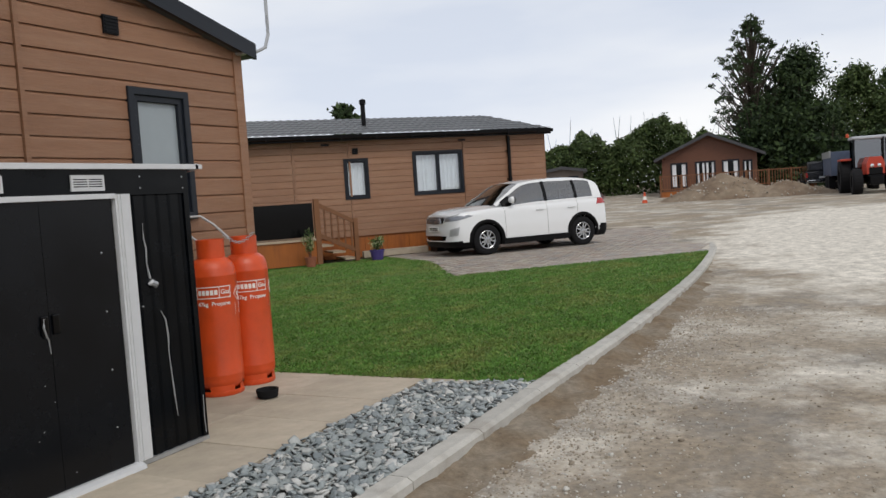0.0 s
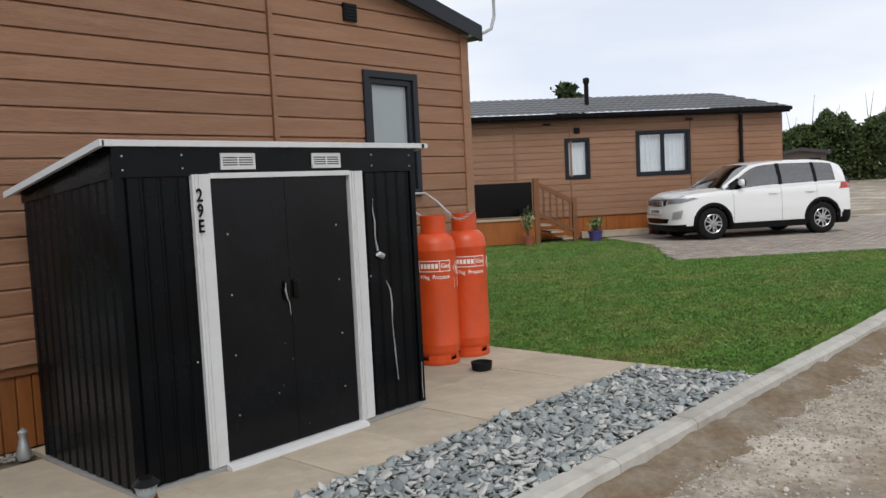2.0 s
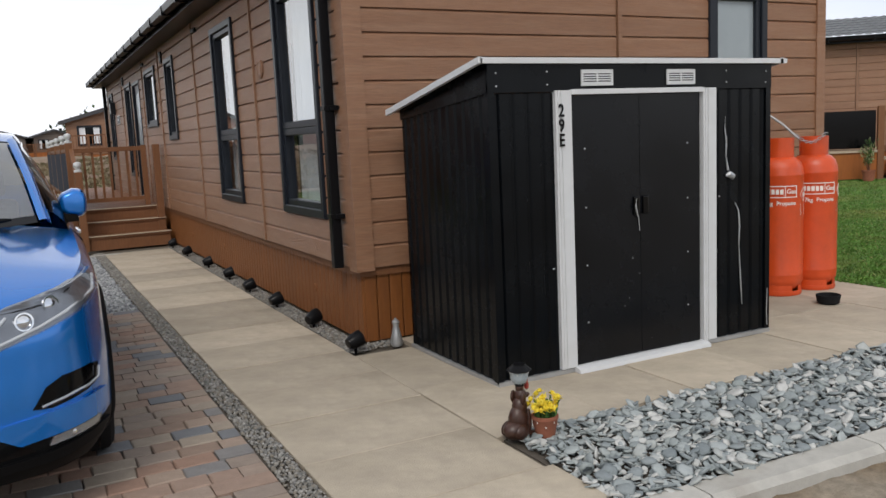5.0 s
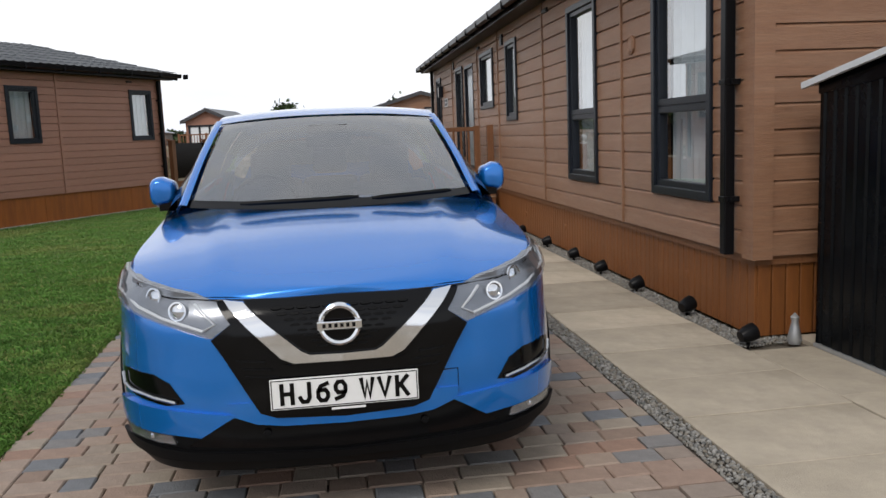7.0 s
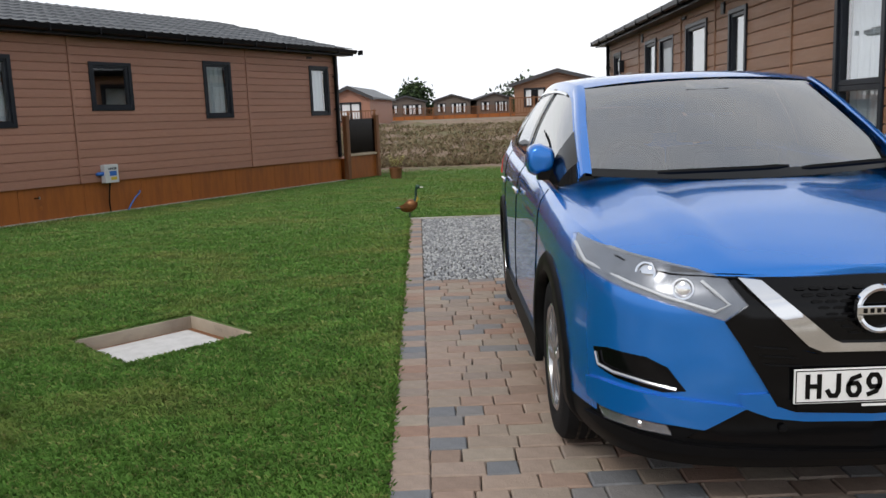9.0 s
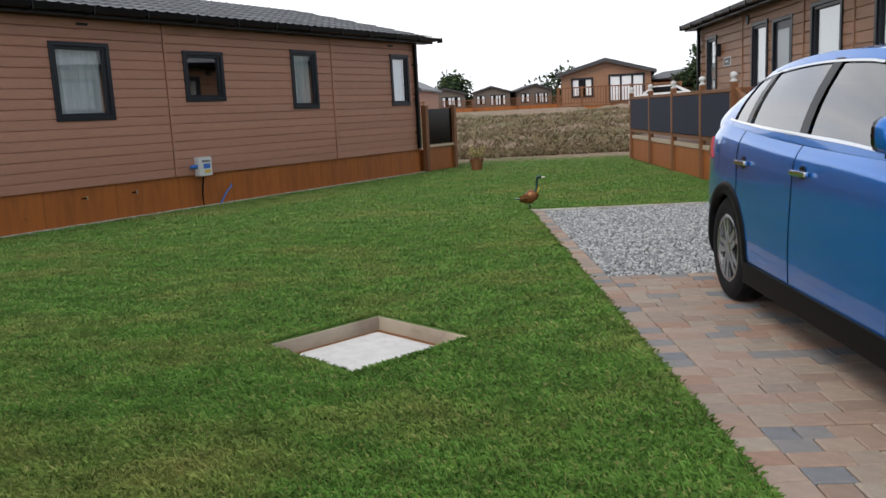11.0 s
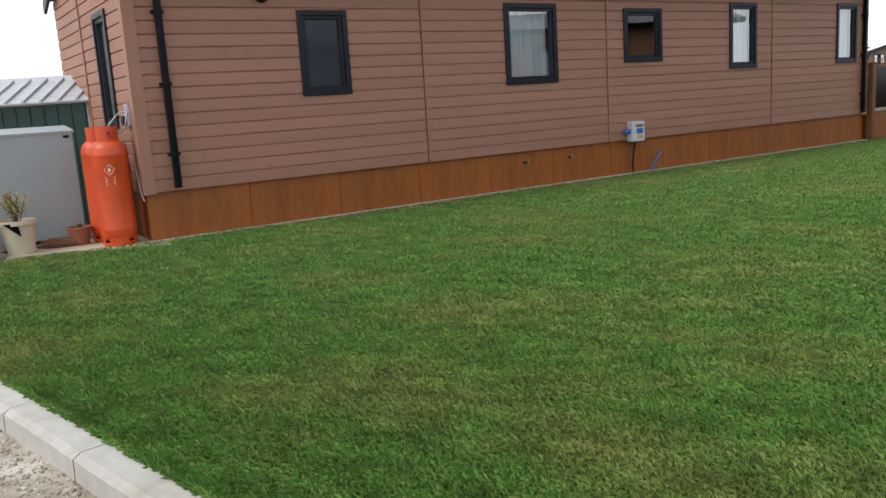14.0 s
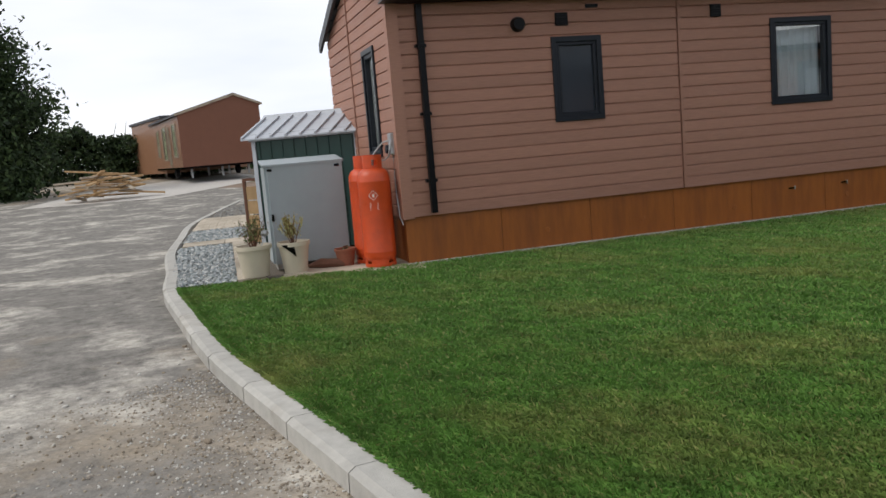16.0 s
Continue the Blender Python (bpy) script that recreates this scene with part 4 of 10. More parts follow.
SLATE = palette("slate_chip", [(0.21, 0.235, 0.24), (0.29, 0.32, 0.32), (0.16, 0.185, 0.195), (0.38, 0.41, 0.41), (0.25, 0.28, 0.275), (0.50, 0.50, 0.48)], "island", 0.6, 0.12, 60, 0.3, 160)
GRIT = palette("grey_grit", [(0.16, 0.155, 0.14), (0.25, 0.24, 0.22), (0.10, 0.10, 0.095), (0.34, 0.33, 0.31), (0.2, 0.18, 0.15)], "island", 0.8, 0.12, 60, 0.3, 160)
DRIVEGRIT = palette("blue_grey_grit", [(0.21, 0.22, 0.23), (0.32, 0.33, 0.34), (0.15, 0.155, 0.17), (0.42, 0.43, 0.43)], "island", 0.8, 0.12, 60, 0.3, 160)
ROADSTONE = palette("road_stone", [(0.29, 0.24, 0.175), (0.24, 0.195, 0.145), (0.38, 0.34, 0.29), (0.20, 0.165, 0.125), (0.33, 0.285, 0.22), (0.50, 0.48, 0.44)], "island", 0.9, 0.12, 60, 0.3, 160)

# chips in the front bed
bed = [(-0.08, -2.07), (4.12, -2.09), (4.3, -2.99), (-0.16, -2.93)]
tagged(part("bed_soil", prism([(-0.13, -2.06), (-0.13, -2.93), (4.3, -2.99), (4.25, -2.06)], -0.06, -0.022), SOIL), "dark bed under slate chips", "bed", kind="structure")
stones("slate_chips", spots_in(inside(bed), (-0.3, 4.4, -3.1, -2.0), 0.031, z=-0.004, seed=11), (0.012, 0.036), SLATE, 0.17, 6,
       "loose grey-green slate chips filling the bed by the kerb", "slate chips", bury=0.2, tilt=0.75)
stones("slate_chips", spots_in(inside(bed), (-0.3, 4.4, -3.1, -2.0), 0.06, z=0.006, seed=12), (0.018, 0.05), SLATE, 0.16, 7,
       "larger grey slate chips lying on top in the bed", "slate chips", bury=0.2, tilt=0.8)
# gravel strips along the path and the lodge
tagged(part("strip_soil", box(-1.19, -1.05, -2.9, 7.3, -0.06, -0.02), SOIL), "dark soil under the gravel strip", "bed", kind="structure")
stones("gravel_strip", spots_in(lambda x, y: (x > -1.175) & (x < -1.062), (-1.2, -1.05, -2.85, 7.2), 0.0165, z=-0.008, seed=13), (0.007, 0.015), GRIT, 0.45, 5,
       "narrow strip of grey gravel between pavers and slabs", "gravel", tilt=0.9)
stones("gravel_strip", spots_in(lambda x, y: (x > -0.165) & (x < -0.01), (-0.17, 0.0, -0.16, 7.2), 0.0175, z=-0.008, seed=14), (0.007, 0.015), GRIT, 0.45, 5,
       "narrow strip of grey gravel against the lodge skirting", "gravel", tilt=0.9)
stones("gravel_strip", spots_in(lambda x, y: y > -0.15, (-0.17, 0.24, -0.16, 0.0), 0.0175, z=-0.008, seed=15), (0.007, 0.015), GRIT, 0.45, 5,
       "grey gravel against the lodge corner", "gravel", tilt=0.9)
# the gravel end of the drive
stones("drive_gravel", spots_in(lambda x, y: x > drive_edge(y) + 0.17, (-4.32, -1.2, 2.5, 6.9), 0.03, z=-0.02, seed=16), (0.013, 0.024), DRIVEGRIT, 0.45, 5,
       "pale blue-grey gravel at the end of the drive", "gravel", tilt=0.8)

# kerb stones, each its own piece
KJ = [21.0, 19.4, 17.8, 16.2, 14.6, 13.0, 11.4, 9.8, 8.9, 8.0, 7.08, 6.18, 5.28, 4.97, 4.07, 3.0, 2.08, 1.16, 0.2, -0.7, -1.6, -2.5, -3.4, -4.3, -5.2, -6.1, -6.98, -7.8, -8.62, -9.42, -10.22, -11.0, -11.9, -12.7, -13.5, -14.3, -15.1,
      -15.9, -16.6, -17.4, -18.2, -19.0, -20.0, -21.0, -22.2, -23.4, -24.6, -26.0, -28.0, -31.0]
kerb_root = tagged(new("kerb"), "pale concrete kerb stones along the gravel road", "kerb", kind="structure")
for a, b in zip(KJ, KJ[1:]):
    xs_ = [a - (a - b) * i / 4 for i in range(5)]
    pts = [Vector((x - (0.004 if i == 0 else -0.004 if i == 4 else 0), kerb_y(x), 0)) for i, x in enumerate(xs_)]
    vs, fs = [], []
    for i, p in enumerate(pts):
        d = (pts[min(i + 1, 4)] - pts[max(i - 1, 0)]).normalized()
        o = Vector((d.y, -d.x, 0)) * -1
        if o.y > 0:
            o = -o
        for w, z in ((0, -0.25), (0, 0.0), (0.115, 0.0), (0.15, -0.022), (0.157, -0.25)):
            vs.append(p + o * w + Vector((0, 0, z)))
    for i in range(4):
        for j in range(4):
            q = i * 5 + j
            fs.append((q, q + 5, q + 6, q + 1))
    fs += [(0, 1, 2, 3, 4), (24, 23, 22, 21, 20)]
    finish("kerb_stone", vs, fs, CONCRETE, kerb_root)

# loose stones of the road, thick by the kerb
rs = np.random.RandomState(8)
P = []
for i in range(44000):
    x = rs.uniform(-12, 9)
    k = abs(rs.normal(0, 0.55)) if rs.rand() < 0.65 else rs.uniform(0, 5)
    P.append((x, kerb_y(x) - 0.17 - k, -0.118))
stones("road_stones", P, (0.003, 0.012), ROADSTONE, 0.55, 5, "small loose stones strewn over the gravel road", "stones", bury=0.5, tilt=0.6)
P = [(x, kerb_y(x) - 0.2 - abs(rs.normal(0, 0.8)), -0.115) for x in rs.uniform(-13, 9, 420)]
stones("road_rubble", P, (0.010, 0.027), ROADSTONE, 0.42, 6, "bigger pale stones by the kerb", "stones", bury=0.5)

# soil heaped against the outer side of the kerb
HEAP = material("kerb_soil", (0.18, 0.135, 0.09), 0.97, var=0.35, scale=18.0, bump=1.0, bump_scale=50.0, spec=0.15, color2=(0.24, 0.205, 0.16), mix_scale=1.6, mix_range=(0.4, 0.6))
vs, fs = [], []
xs_ = np.arange(-6.5, 16.0, 0.04)
for i, x in enumerate(xs_):
    y = kerb_y(x) - 0.145
    f = min(1.0, (x + 6.5) / 2.5) * 0.75 + 0.3 * noise.noise((x * 0.7, 3, 0))
    for j in range(12):
        k = j / 11
        h = 0.062 * f * (1 - k) ** 1.6 + 0.03 * noise.noise((x * 4, k * 3, 1)) + 0.012 * noise.noise((x * 17, k * 11, 2))
        vs.append((x, y - 0.5 * k * (0.6 + 0.4 * f), -0.112 + max(h, -0.002) * (1 - k ** 3) - 0.03 * k ** 4))
for i in range(len(xs_) - 1):
    for j in range(11):
        q = i * 12 + j
        fs.append((q, q + 12, q + 13, q + 1))
tagged(finish("kerb_soil_heap", vs, fs, HEAP, smooth=True), "crumbly brown soil heaped along the kerb", "soil", kind="structure")

# ---- grass ----
def blade_material():
    m = material("grass_blade", (0.04, 0.13, 0.010), 0.62, spec=0.25)
    n, l = m.node_tree.nodes, m.node_tree.links
    rgb = next(q for q in n if q.type == "RGB")
    geo = n.new("ShaderNodeNewGeometry")
    ramp = n.new("ShaderNodeValToRGB")
    e = ramp.color_ramp.elements
    e[0].color, e[0].position = (0.080, 0.170, 0.028, 1), 0
    e[1].color, e[1].position = (0.108, 0.235, 0.040, 1), 0.85
    e.new(0.4).color = (0.094, 0.198, 0.037, 1)
    e.new(0.97).color = (0.24, 0.25, 0.09, 1)
    l.new(geo.outputs["Random Per Island"], ramp.inputs[0])
    tc = n.new("ShaderNodeTexCoord")
    t = n.new("ShaderNodeTexNoise")
    t.inputs["Scale"].default_value, t.inputs["Detail"].default_value = 0.55, 7.0
    t.inputs["Roughness"].default_value = 0.62
    mp = n.new("ShaderNodeMapping")
    mp.inputs["Scale"].default_value = (1.0, 1.7, 1)
    mp.inputs["Rotation"].default_value = (0, 0, 0.5)
    l.new(tc.outputs["Object"], mp.inputs[0])
    l.new(mp.outputs[0], t.inputs["Vector"])
    r = n.new("ShaderNodeMapRange")
    r.inputs["From Min"].default_value, r.inputs["From Max"].default_value = 0.48, 0.72
    r.inputs["To Max"].default_value = 0.7
    l.new(t.outputs["Fac"], r.inputs["Value"])
    x = n.new("ShaderNodeMixRGB")
    x.inputs[2].default_value = (0.27, 0.24, 0.08, 1)
    l.new(r.outputs[0], x.inputs[0])
    l.new(ramp.outputs[0], x.inputs[1])
    t2 = n.new("ShaderNodeTexNoise")
    t2.inputs["Scale"].default_value, t2.inputs["Detail"].default_value = 3.5, 4.0
    l.new(mp.outputs[0], t2.inputs["Vector"])
    r2 = n.new("ShaderNodeMapRange")
    r2.inputs["From Min"].default_value, r2.inputs["From Max"].default_value = 0.3, 0.7
    r2.inputs["To Min"].default_value, r2.inputs["To Max"].default_value = 0.66, 1.3
    l.new(t2.outputs["Fac"], r2.inputs["Value"])
    y = n.new("ShaderNodeVectorMath")
    y.operation = "SCALE"
    l.new(x.outputs[0], y.inputs[0])
    l.new(r2.outputs[0], y.inputs["Scale"])
    for k in list(rgb.outputs[0].links):
        l.new(y.outputs[0], k.to_socket)
    return m


BLADE = blade_material()


def grass(name, pts, h, w, seed=1, label="short green mown grass"):
    """Grass blades of two triangles each, bent over, as one mesh."""
    r = np.random.RandomState(seed)
    p = np.asarray(pts, float)
    n = len(p)
    a = r.uniform(0, 2 * math.pi, n)
    hh, ww = r.uniform(*h, n), r.uniform(*w, n)
    lean = r.uniform(0.25, 1.0, n)
    dx, dy = np.cos(a), np.sin(a)
    v = np.empty((n, 4, 3))
    v[:, 0] = p + np.stack([-dy * ww, dx * ww, 0 * ww], 1)
    v[:, 1] = p + np.stack([dy * ww, -dx * ww, 0 * ww], 1)
    mid = p + np.stack([dx * hh * lean * 0.3, dy * hh * lean * 0.3, hh * 0.6], 1)
    v[:, 2] = mid + np.stack([dy * ww * 0.7, -dx * ww * 0.7, 0 * ww], 1)
    v[:, 3] = p + np.stack([dx * hh * lean, dy * hh * lean, hh * (1.05 - 0.45 * lean)], 1)
    F = (np.array([[0, 1, 2], [0, 2, 3]])[None] + (np.arange(n) * 4)[:, None, None]).reshape(-1, 3)
    me = bpy.data.meshes.new(name)
    me.vertices.add(n * 4)
    me.vertices.foreach_set("co", v.ravel())
    me.loops.add(len(F) * 3)
    me.loops.foreach_set("vertex_index", F.ravel().astype(np.int32))
    me.polygons.add(len(F))
    me.polygons.foreach_set("loop_start", np.arange(0, len(F) * 3, 3, dtype=np.int32))
    me.update(calc_edges=True)
    me.materials.append(BLADE)
    return tagged(new(name, me), label, "grass", kind="stuff")


def scatter(poly, holes, near, count, far_fall, seed):
    """Points in a polygon, thicker close to a line walked."""
    r = np.random.RandomState(seed)
    P = np.array(poly)
    lo, hi = P.min(0), P.max(0)
    test = inside(poly)
    got = []
    total = 0
    while total < count:
        q = r.uniform(lo, hi, (400000, 2))
        d = np.min([np.hypot(q[:, 0] - a, q[:, 1] - b) for a, b in near], 0)
        keep = r.rand(len(q)) < np.minimum(1, (2.2 / np.maximum(d, 0.1)) ** far_fall)
        q = q[keep]
        q = q[test(q[:, 0], q[:, 1])]
        for hx0, hx1, hy0, hy1, ang, cx, cy in holes:
            c, s = math.cos(ang), math.sin(ang)
            u, w = (q[:, 0] - cx) * c + (q[:, 1] - cy) * s, -(q[:, 0] - cx) * s + (q[:, 1] - cy) * c
            q = q[~((u > hx0) & (u < hx1) & (w > hy0) & (w < hy1))]
        got.append(q)
        total += len(q)
    q = np.concatenate(got)[:count]
    d = np.min([np.hypot(q[:, 0] - a, q[:, 1] - b) for a, b in near], 0)
    return np.column_stack([q, np.full(len(q), -0.014)]), d


walked = [(-3.6, -4.4), (-5.2, -3.9), (-6.0, -3.6), (-6.6, -3.4), (-7.5, -3.0)]
gp, gd = scatter(lawn_poly, [(-0.47, 0.47, -0.47, 0.47, MH_A, *MH)], walked, 560000, 1.35, 21)
near_ = gd < 4.5
mid_ = (gd >= 4.5) & (gd < 9)
far_ = gd >= 9
grass("lawn_grass", gp[near_], (0.022, 0.045), (0.0012, 0.0022), 1)
grass("lawn_grass", gp[mid_], (0.024, 0.042), (0.0018, 0.0032), 2)
grass("lawn_grass", gp[far_], (0.022, 0.036), (0.0035, 0.006), 3)
gp, gd = scatter(lawn2, [], [(0.0, -5.2)], 190000, 1.0, 22)
gp[:, 2] += np.array([hy(a, b) for a, b in gp[:, :2]])
grass("lawn_grass", gp, (0.024, 0.045), (0.0025, 0.005), 4)
# longer tufts on the edges
r_ = np.random.RandomState(6)
E_ = []
for (x0, y0), (x1, y1) in [((-4.20, -2.4), (-4.49, 6.9)), ((4.27, -2.9), (4.27, 4)), ((-4.45, 6.97), (-1.3, 6.97))]:
    k = r_.rand(9000)
    E_.append(np.column_stack([x0 + (x1 - x0) * k + r_.normal(0, 0.018, 9000), y0 + (y1 - y0) * k + r_.normal(0, 0.018, 9000), np.full(9000, -0.014)]))
for sgn in (1,):
    for x in (r_.uniform(-15, -4.4, 30000), r_.uniform(4.3, 16, 14000)):
        E_.append(np.array([(q, kerb_y(q) + 0.01 + abs(r_.normal(0, 0.02)), -0.014) for q in x]))
c, s = math.cos(MH_A), math.sin(MH_A)
for k in range(5200):
    u, w = r_.uniform(-0.5, 0.5), 0.47 + abs(r_.normal(0, 0.02))
    u, w = [(u, w), (u, -w), (w, u), (-w, u)][k % 4]
    E_.append(np.array([[MH[0] + u * c - w * s, MH[1] + u * s + w * c, -0.014]]))
grass("edge_grass", np.concatenate(E_), (0.02, 0.05), (0.0015, 0.003), 5, "longer grass hanging over the lawn edges")

# ---- the shed ----
SX0, SX1, SYF, SYB, SZF, SZB = 0.25, 2.37, -1.40, -0.28, 1.78, 1.585
shed = anchor("garden_shed", pose(1.3, -0.85, 0), "black ribbed metal garden shed with grey door posts", "shed")


def ribbed(bm, p0, p1, z0, z1f, pitch=0.098, depth=0.013, groove=0.018):
    """Pressed sheet with grooves, from p0 to p1 in plan, its outside on the right."""
    p0, p1 = Vector((*p0, 0)), Vector((*p1, 0))
    d = (p1 - p0).normalized()
    nn = Vector((d.y, -d.x, 0))
    L = (p1 - p0).length
    xs_, k = [(0.0, 0.0)], pitch / 2
    while k < L - 0.03:
        xs_ += [(k - groove, 0), (k - groove * 0.4, -depth), (k + groove * 0.4, -depth), (k + groove, 0)]
        k += pitch
    xs_.append((L, 0.0))
    lo = [bm.verts.new(p0 + d * a + nn * b + Vector((0, 0, z0))) for a, b in xs_]
    hi = [bm.verts.new(p0 + d * a + nn * b + Vector((0, 0, z1f(a / L)))) for a, b in xs_]
    lb = [bm.verts.new(v.co - nn * 0.004) for v in lo]
    hb = [bm.verts.new(v.co - nn * 0.004) for v in hi]
    for i in range(len(xs_) - 1):
        bm.faces.new((lo[i], lo[i + 1], hi[i + 1], hi[i]))
        bm.faces.new((lb[i + 1], lb[i], hb[i], hb[i + 1]))
        bm.faces.new((hi[i], hi[i + 1], hb[i + 1], hb[i]))
        bm.faces.new((lo[i + 1], lo[i], lb[i], lb[i + 1]))
    bm.faces.new((lo[0], hi[0], hb[0], lb[0])), bm.faces.new((lo[-1], lb[-1], hb[-1], hi[-1]))
    return bm


def top(a, b):
    return lambda k: a + (b - a) * k


def shed_panel(p0, p1, z1f, label=""):
    bm = ribbed(bmesh.new(), p0, p1, 0.02, z1f)
    return part("ribbed_panel", bm, BLACKSTEEL, shed, label)


shed_panel((SX0, SYF), (0.68, SYF), top(1.62, 1.62))
shed_panel((1.87, SYF), (SX1, SYF), top(1.62, 1.62))
shed_panel((SX0, SYB), (SX0, SYF), top(1.53, 1.70))
shed_panel((SX1, SYF), (SX1, SYB), top(1.70, 1.53))
shed_panel((SX1, SYB), (SX0, SYB), top(1.53, 1.53))
for k, (x, y) in enumerate(((SX0, SYF), (SX1, SYF))):
    part("corner_post", box(x - 0.012, x + 0.03, y - 0.012, y + 0.03, 0.015, 1.66) if k == 0 else box(x - 0.03, x + 0.012, y - 0.012, y + 0.03, 0.015, 1.66), BLACKSTEEL, shed)
bm = bmesh.new()
add_box(bm, SX0 - 0.012, 1.31, SYF - 0.016, SYF + 0.005, 1.625, 1.775)
part("fascia", bm, BLACKSTEEL, shed)
part("fascia", box(1.312, SX1 + 0.014, SYF - 0.014, SYF + 0.005, 1.625, 1.775), BLACKSTEEL, shed)
sm = Matrix(((0, 0, 1, 0), (1, 0, 0, 0), (0, 1, 0, 0), (0, 0, 0, 1)))
part("side_fascia", prism([(SYF, 1.625), (SYF, 1.775), (SYB, SZB), (SYB, SZB - 0.06)], SX0 - 0.014, SX0 - 0.002, sm), BLACKSTEEL, shed)
part("side_fascia", prism([(SYF, 1.625), (SYF, 1.775), (SYB, SZB), (SYB, SZB - 0.06)], SX1 + 0.002, SX1 + 0.014, sm), BLACKSTEEL, shed)
part("roof_sheet", prism([(SYF - 0.03, 1.785), (SYF - 0.03, 1.795), (SYB + 0.06, SZB + 0.0), (SYB + 0.06, SZB - 0.01)], SX0 - 0.06, SX1 + 0.06, sm), BLACKSTEEL, shed)
part("roof_trim", prism([(SYF - 0.05, 1.778), (SYF - 0.05, 1.806), (SYF - 0.02, 1.812), (SYF - 0.02, 1.778)], SX0 - 0.07, SX1 + 0.12, sm), WHITETRIM, shed, "white roof edge trim")
for x0, x1 in ((SX0 - 0.085, SX0 - 0.06), (SX1 + 0.06, SX1 + 0.085)):
    part("roof_trim", prism([(SYF - 0.05, 1.778), (SYF - 0.05, 1.812), (SYB + 0.07, SZB + 0.012), (SYB + 0.07, SZB - 0.025)], x0, x1, sm), WHITETRIM, shed, "white roof edge trim")
for x0, x1 in ((0.665, 0.775), (1.775, 1.885)):
    p = box(x0, x1, SYF - 0.028, SYF + 0.01, 0.03, 1.632, 0.003)
    add_box(p, x0 + 0.014, x0 + 0.022, SYF - 0.034, SYF - 0.026, 0.03, 1.632)
    add_box(p, x0 + 0.036, x0 + 0.042, SYF - 0.034, SYF - 0.026, 0.03, 1.632)
    part("door_post", p, WHITETRIM, shed, "pale grey door post")
part("door_header", box(0.775, 1.775, SYF - 0.03, SYF, 1.607, 1.637, 0.003), WHITETRIM, shed, "pale grey header rail")
sill_ = prism([(SYF - 0.075, 0.0), (SYF - 0.07, 0.022), (SYF - 0.03, 0.034), (SYF + 0.01, 0.034), (SYF + 0.01, 0.0)], 0.76, 1.79, sm)
part("door_sill", sill_, WHITETRIM, shed, "pale grey threshold")
part("base_rail", box(SX0 - 0.01, 0.76, SYF - 0.02, SYF + 0.01, 0.0, 0.025), GALV, shed)
part("base_rail", box(1.79, SX1 + 0.01, SYF - 0.02, SYF + 0.01, 0.0, 0.025), GALV, shed)
part("base_rail", box(SX0 - 0.015, SX0 + 0.005, SYF, SYB, 0.0, 0.022), GALV, shed)
DOORBLACK = material("black_door_sheet", (0.003, 0.0035, 0.005), 0.25, spec=0.25, var=0.35, scale=1.5, bump=0.06, bump_scale=5.0, rough_var=0.1)
doors = []
for x0, x1 in ((0.78, 1.2785), (1.2815, 1.76)):
    d = part("door", box(x0, x1, SYF - 0.006, SYF + 0.008, 0.036, 1.604, 0.002), DOORBLACK, shed)
    doors.append(d)
rr = random.Random(12)
for i, d in enumerate(doors):
    for z in (0.28, 0.62, 0.96, 1.3):
        x = (0.875, 1.66)[i]
        part("screw", lathe([(0.006, 0), (0.005, 0.003), (0, 0.004)], 8, Matrix.Translation((x, SYF - 0.006, z)) @ pose(0, 0, 0, 90, 0, 0)), GALV, d)
    for _ in range(7):
        x, z = rr.uniform(1.15, 1.4), rr.uniform(0.1, 0.75)
        if (x < 1.28) == (i == 0):
            part("chip_mark", lathe([(0.003, 0), (0, 0.0015)], 6, Matrix.Translation((x, SYF - 0.006, z)) @ pose(0, 0, 0, 90, 0, 0)), GALV, d)
for x, d in ((1.245, doors[0]), (1.315, doors[1])):
    hb = box(x - 0.022, x + 0.022, SYF - 0.02, SYF - 0.005, 0.89, 1.0, 0.008)
    hdl = part("handle", hb, GLOSSBLACK, d, "black recessed pull handle")
part("torn_tape", tube([(1.236, SYF - 0.024, 0.985), (1.228, SYF - 0.027, 0.94), (1.243, SYF - 0.025, 0.885), (1.262, SYF - 0.012, 0.868), (1.27, SYF - 0.01, 0.79)], [0.004, 0.006, 0.005, 0.004, 0.002], 5), GALV, doors[0], "torn silver tape end")
for x0, x1 in ((0.85, 1.075), (1.485, 1.71)):
    g = part("vent_grille", frame_bm(x0, x1, 1.655, 1.745, 0.014, SYF - 0.016, SYF - 0.026), WHITETRIM, shed, "pale plastic vent grille", m=Matrix.Identity(4))
    part("vent_back", box(x0 + 0.01, x1 - 0.01, SYF - 0.0185, SYF - 0.0165, 1.66, 1.74), GLOSSBLACK, g)
    for i in range(5):
        z = 1.673 + i * 0.0135
        part("slat", box(x0 + 0.012, x1 - 0.012, SYF - 0.026, SYF - 0.019, z - 0.0035, z + 0.0035), WHITETRIM, g)
    part("slat", box((x0 + x1) / 2 - 0.004, (x0 + x1) / 2 + 0.004, SYF - 0.027, SYF - 0.019, 1.66, 1.74), WHITETRIM, g)
txm = Matrix(((1, 0, 0, 0), (0, 0, -1, 0), (0, 1, 0, 0), (0, 0, 0, 1)))
for ch, z in (("2", 1.517), ("9", 1.435), ("E", 1.352)):
    text_part(ch, 0.098, GLOSSBLACK, shed, Matrix.Translation((0.697, SYF - 0.037, z)) @ txm, 0.0015, "number", 0.002, 0.8, "black stuck-on door number")
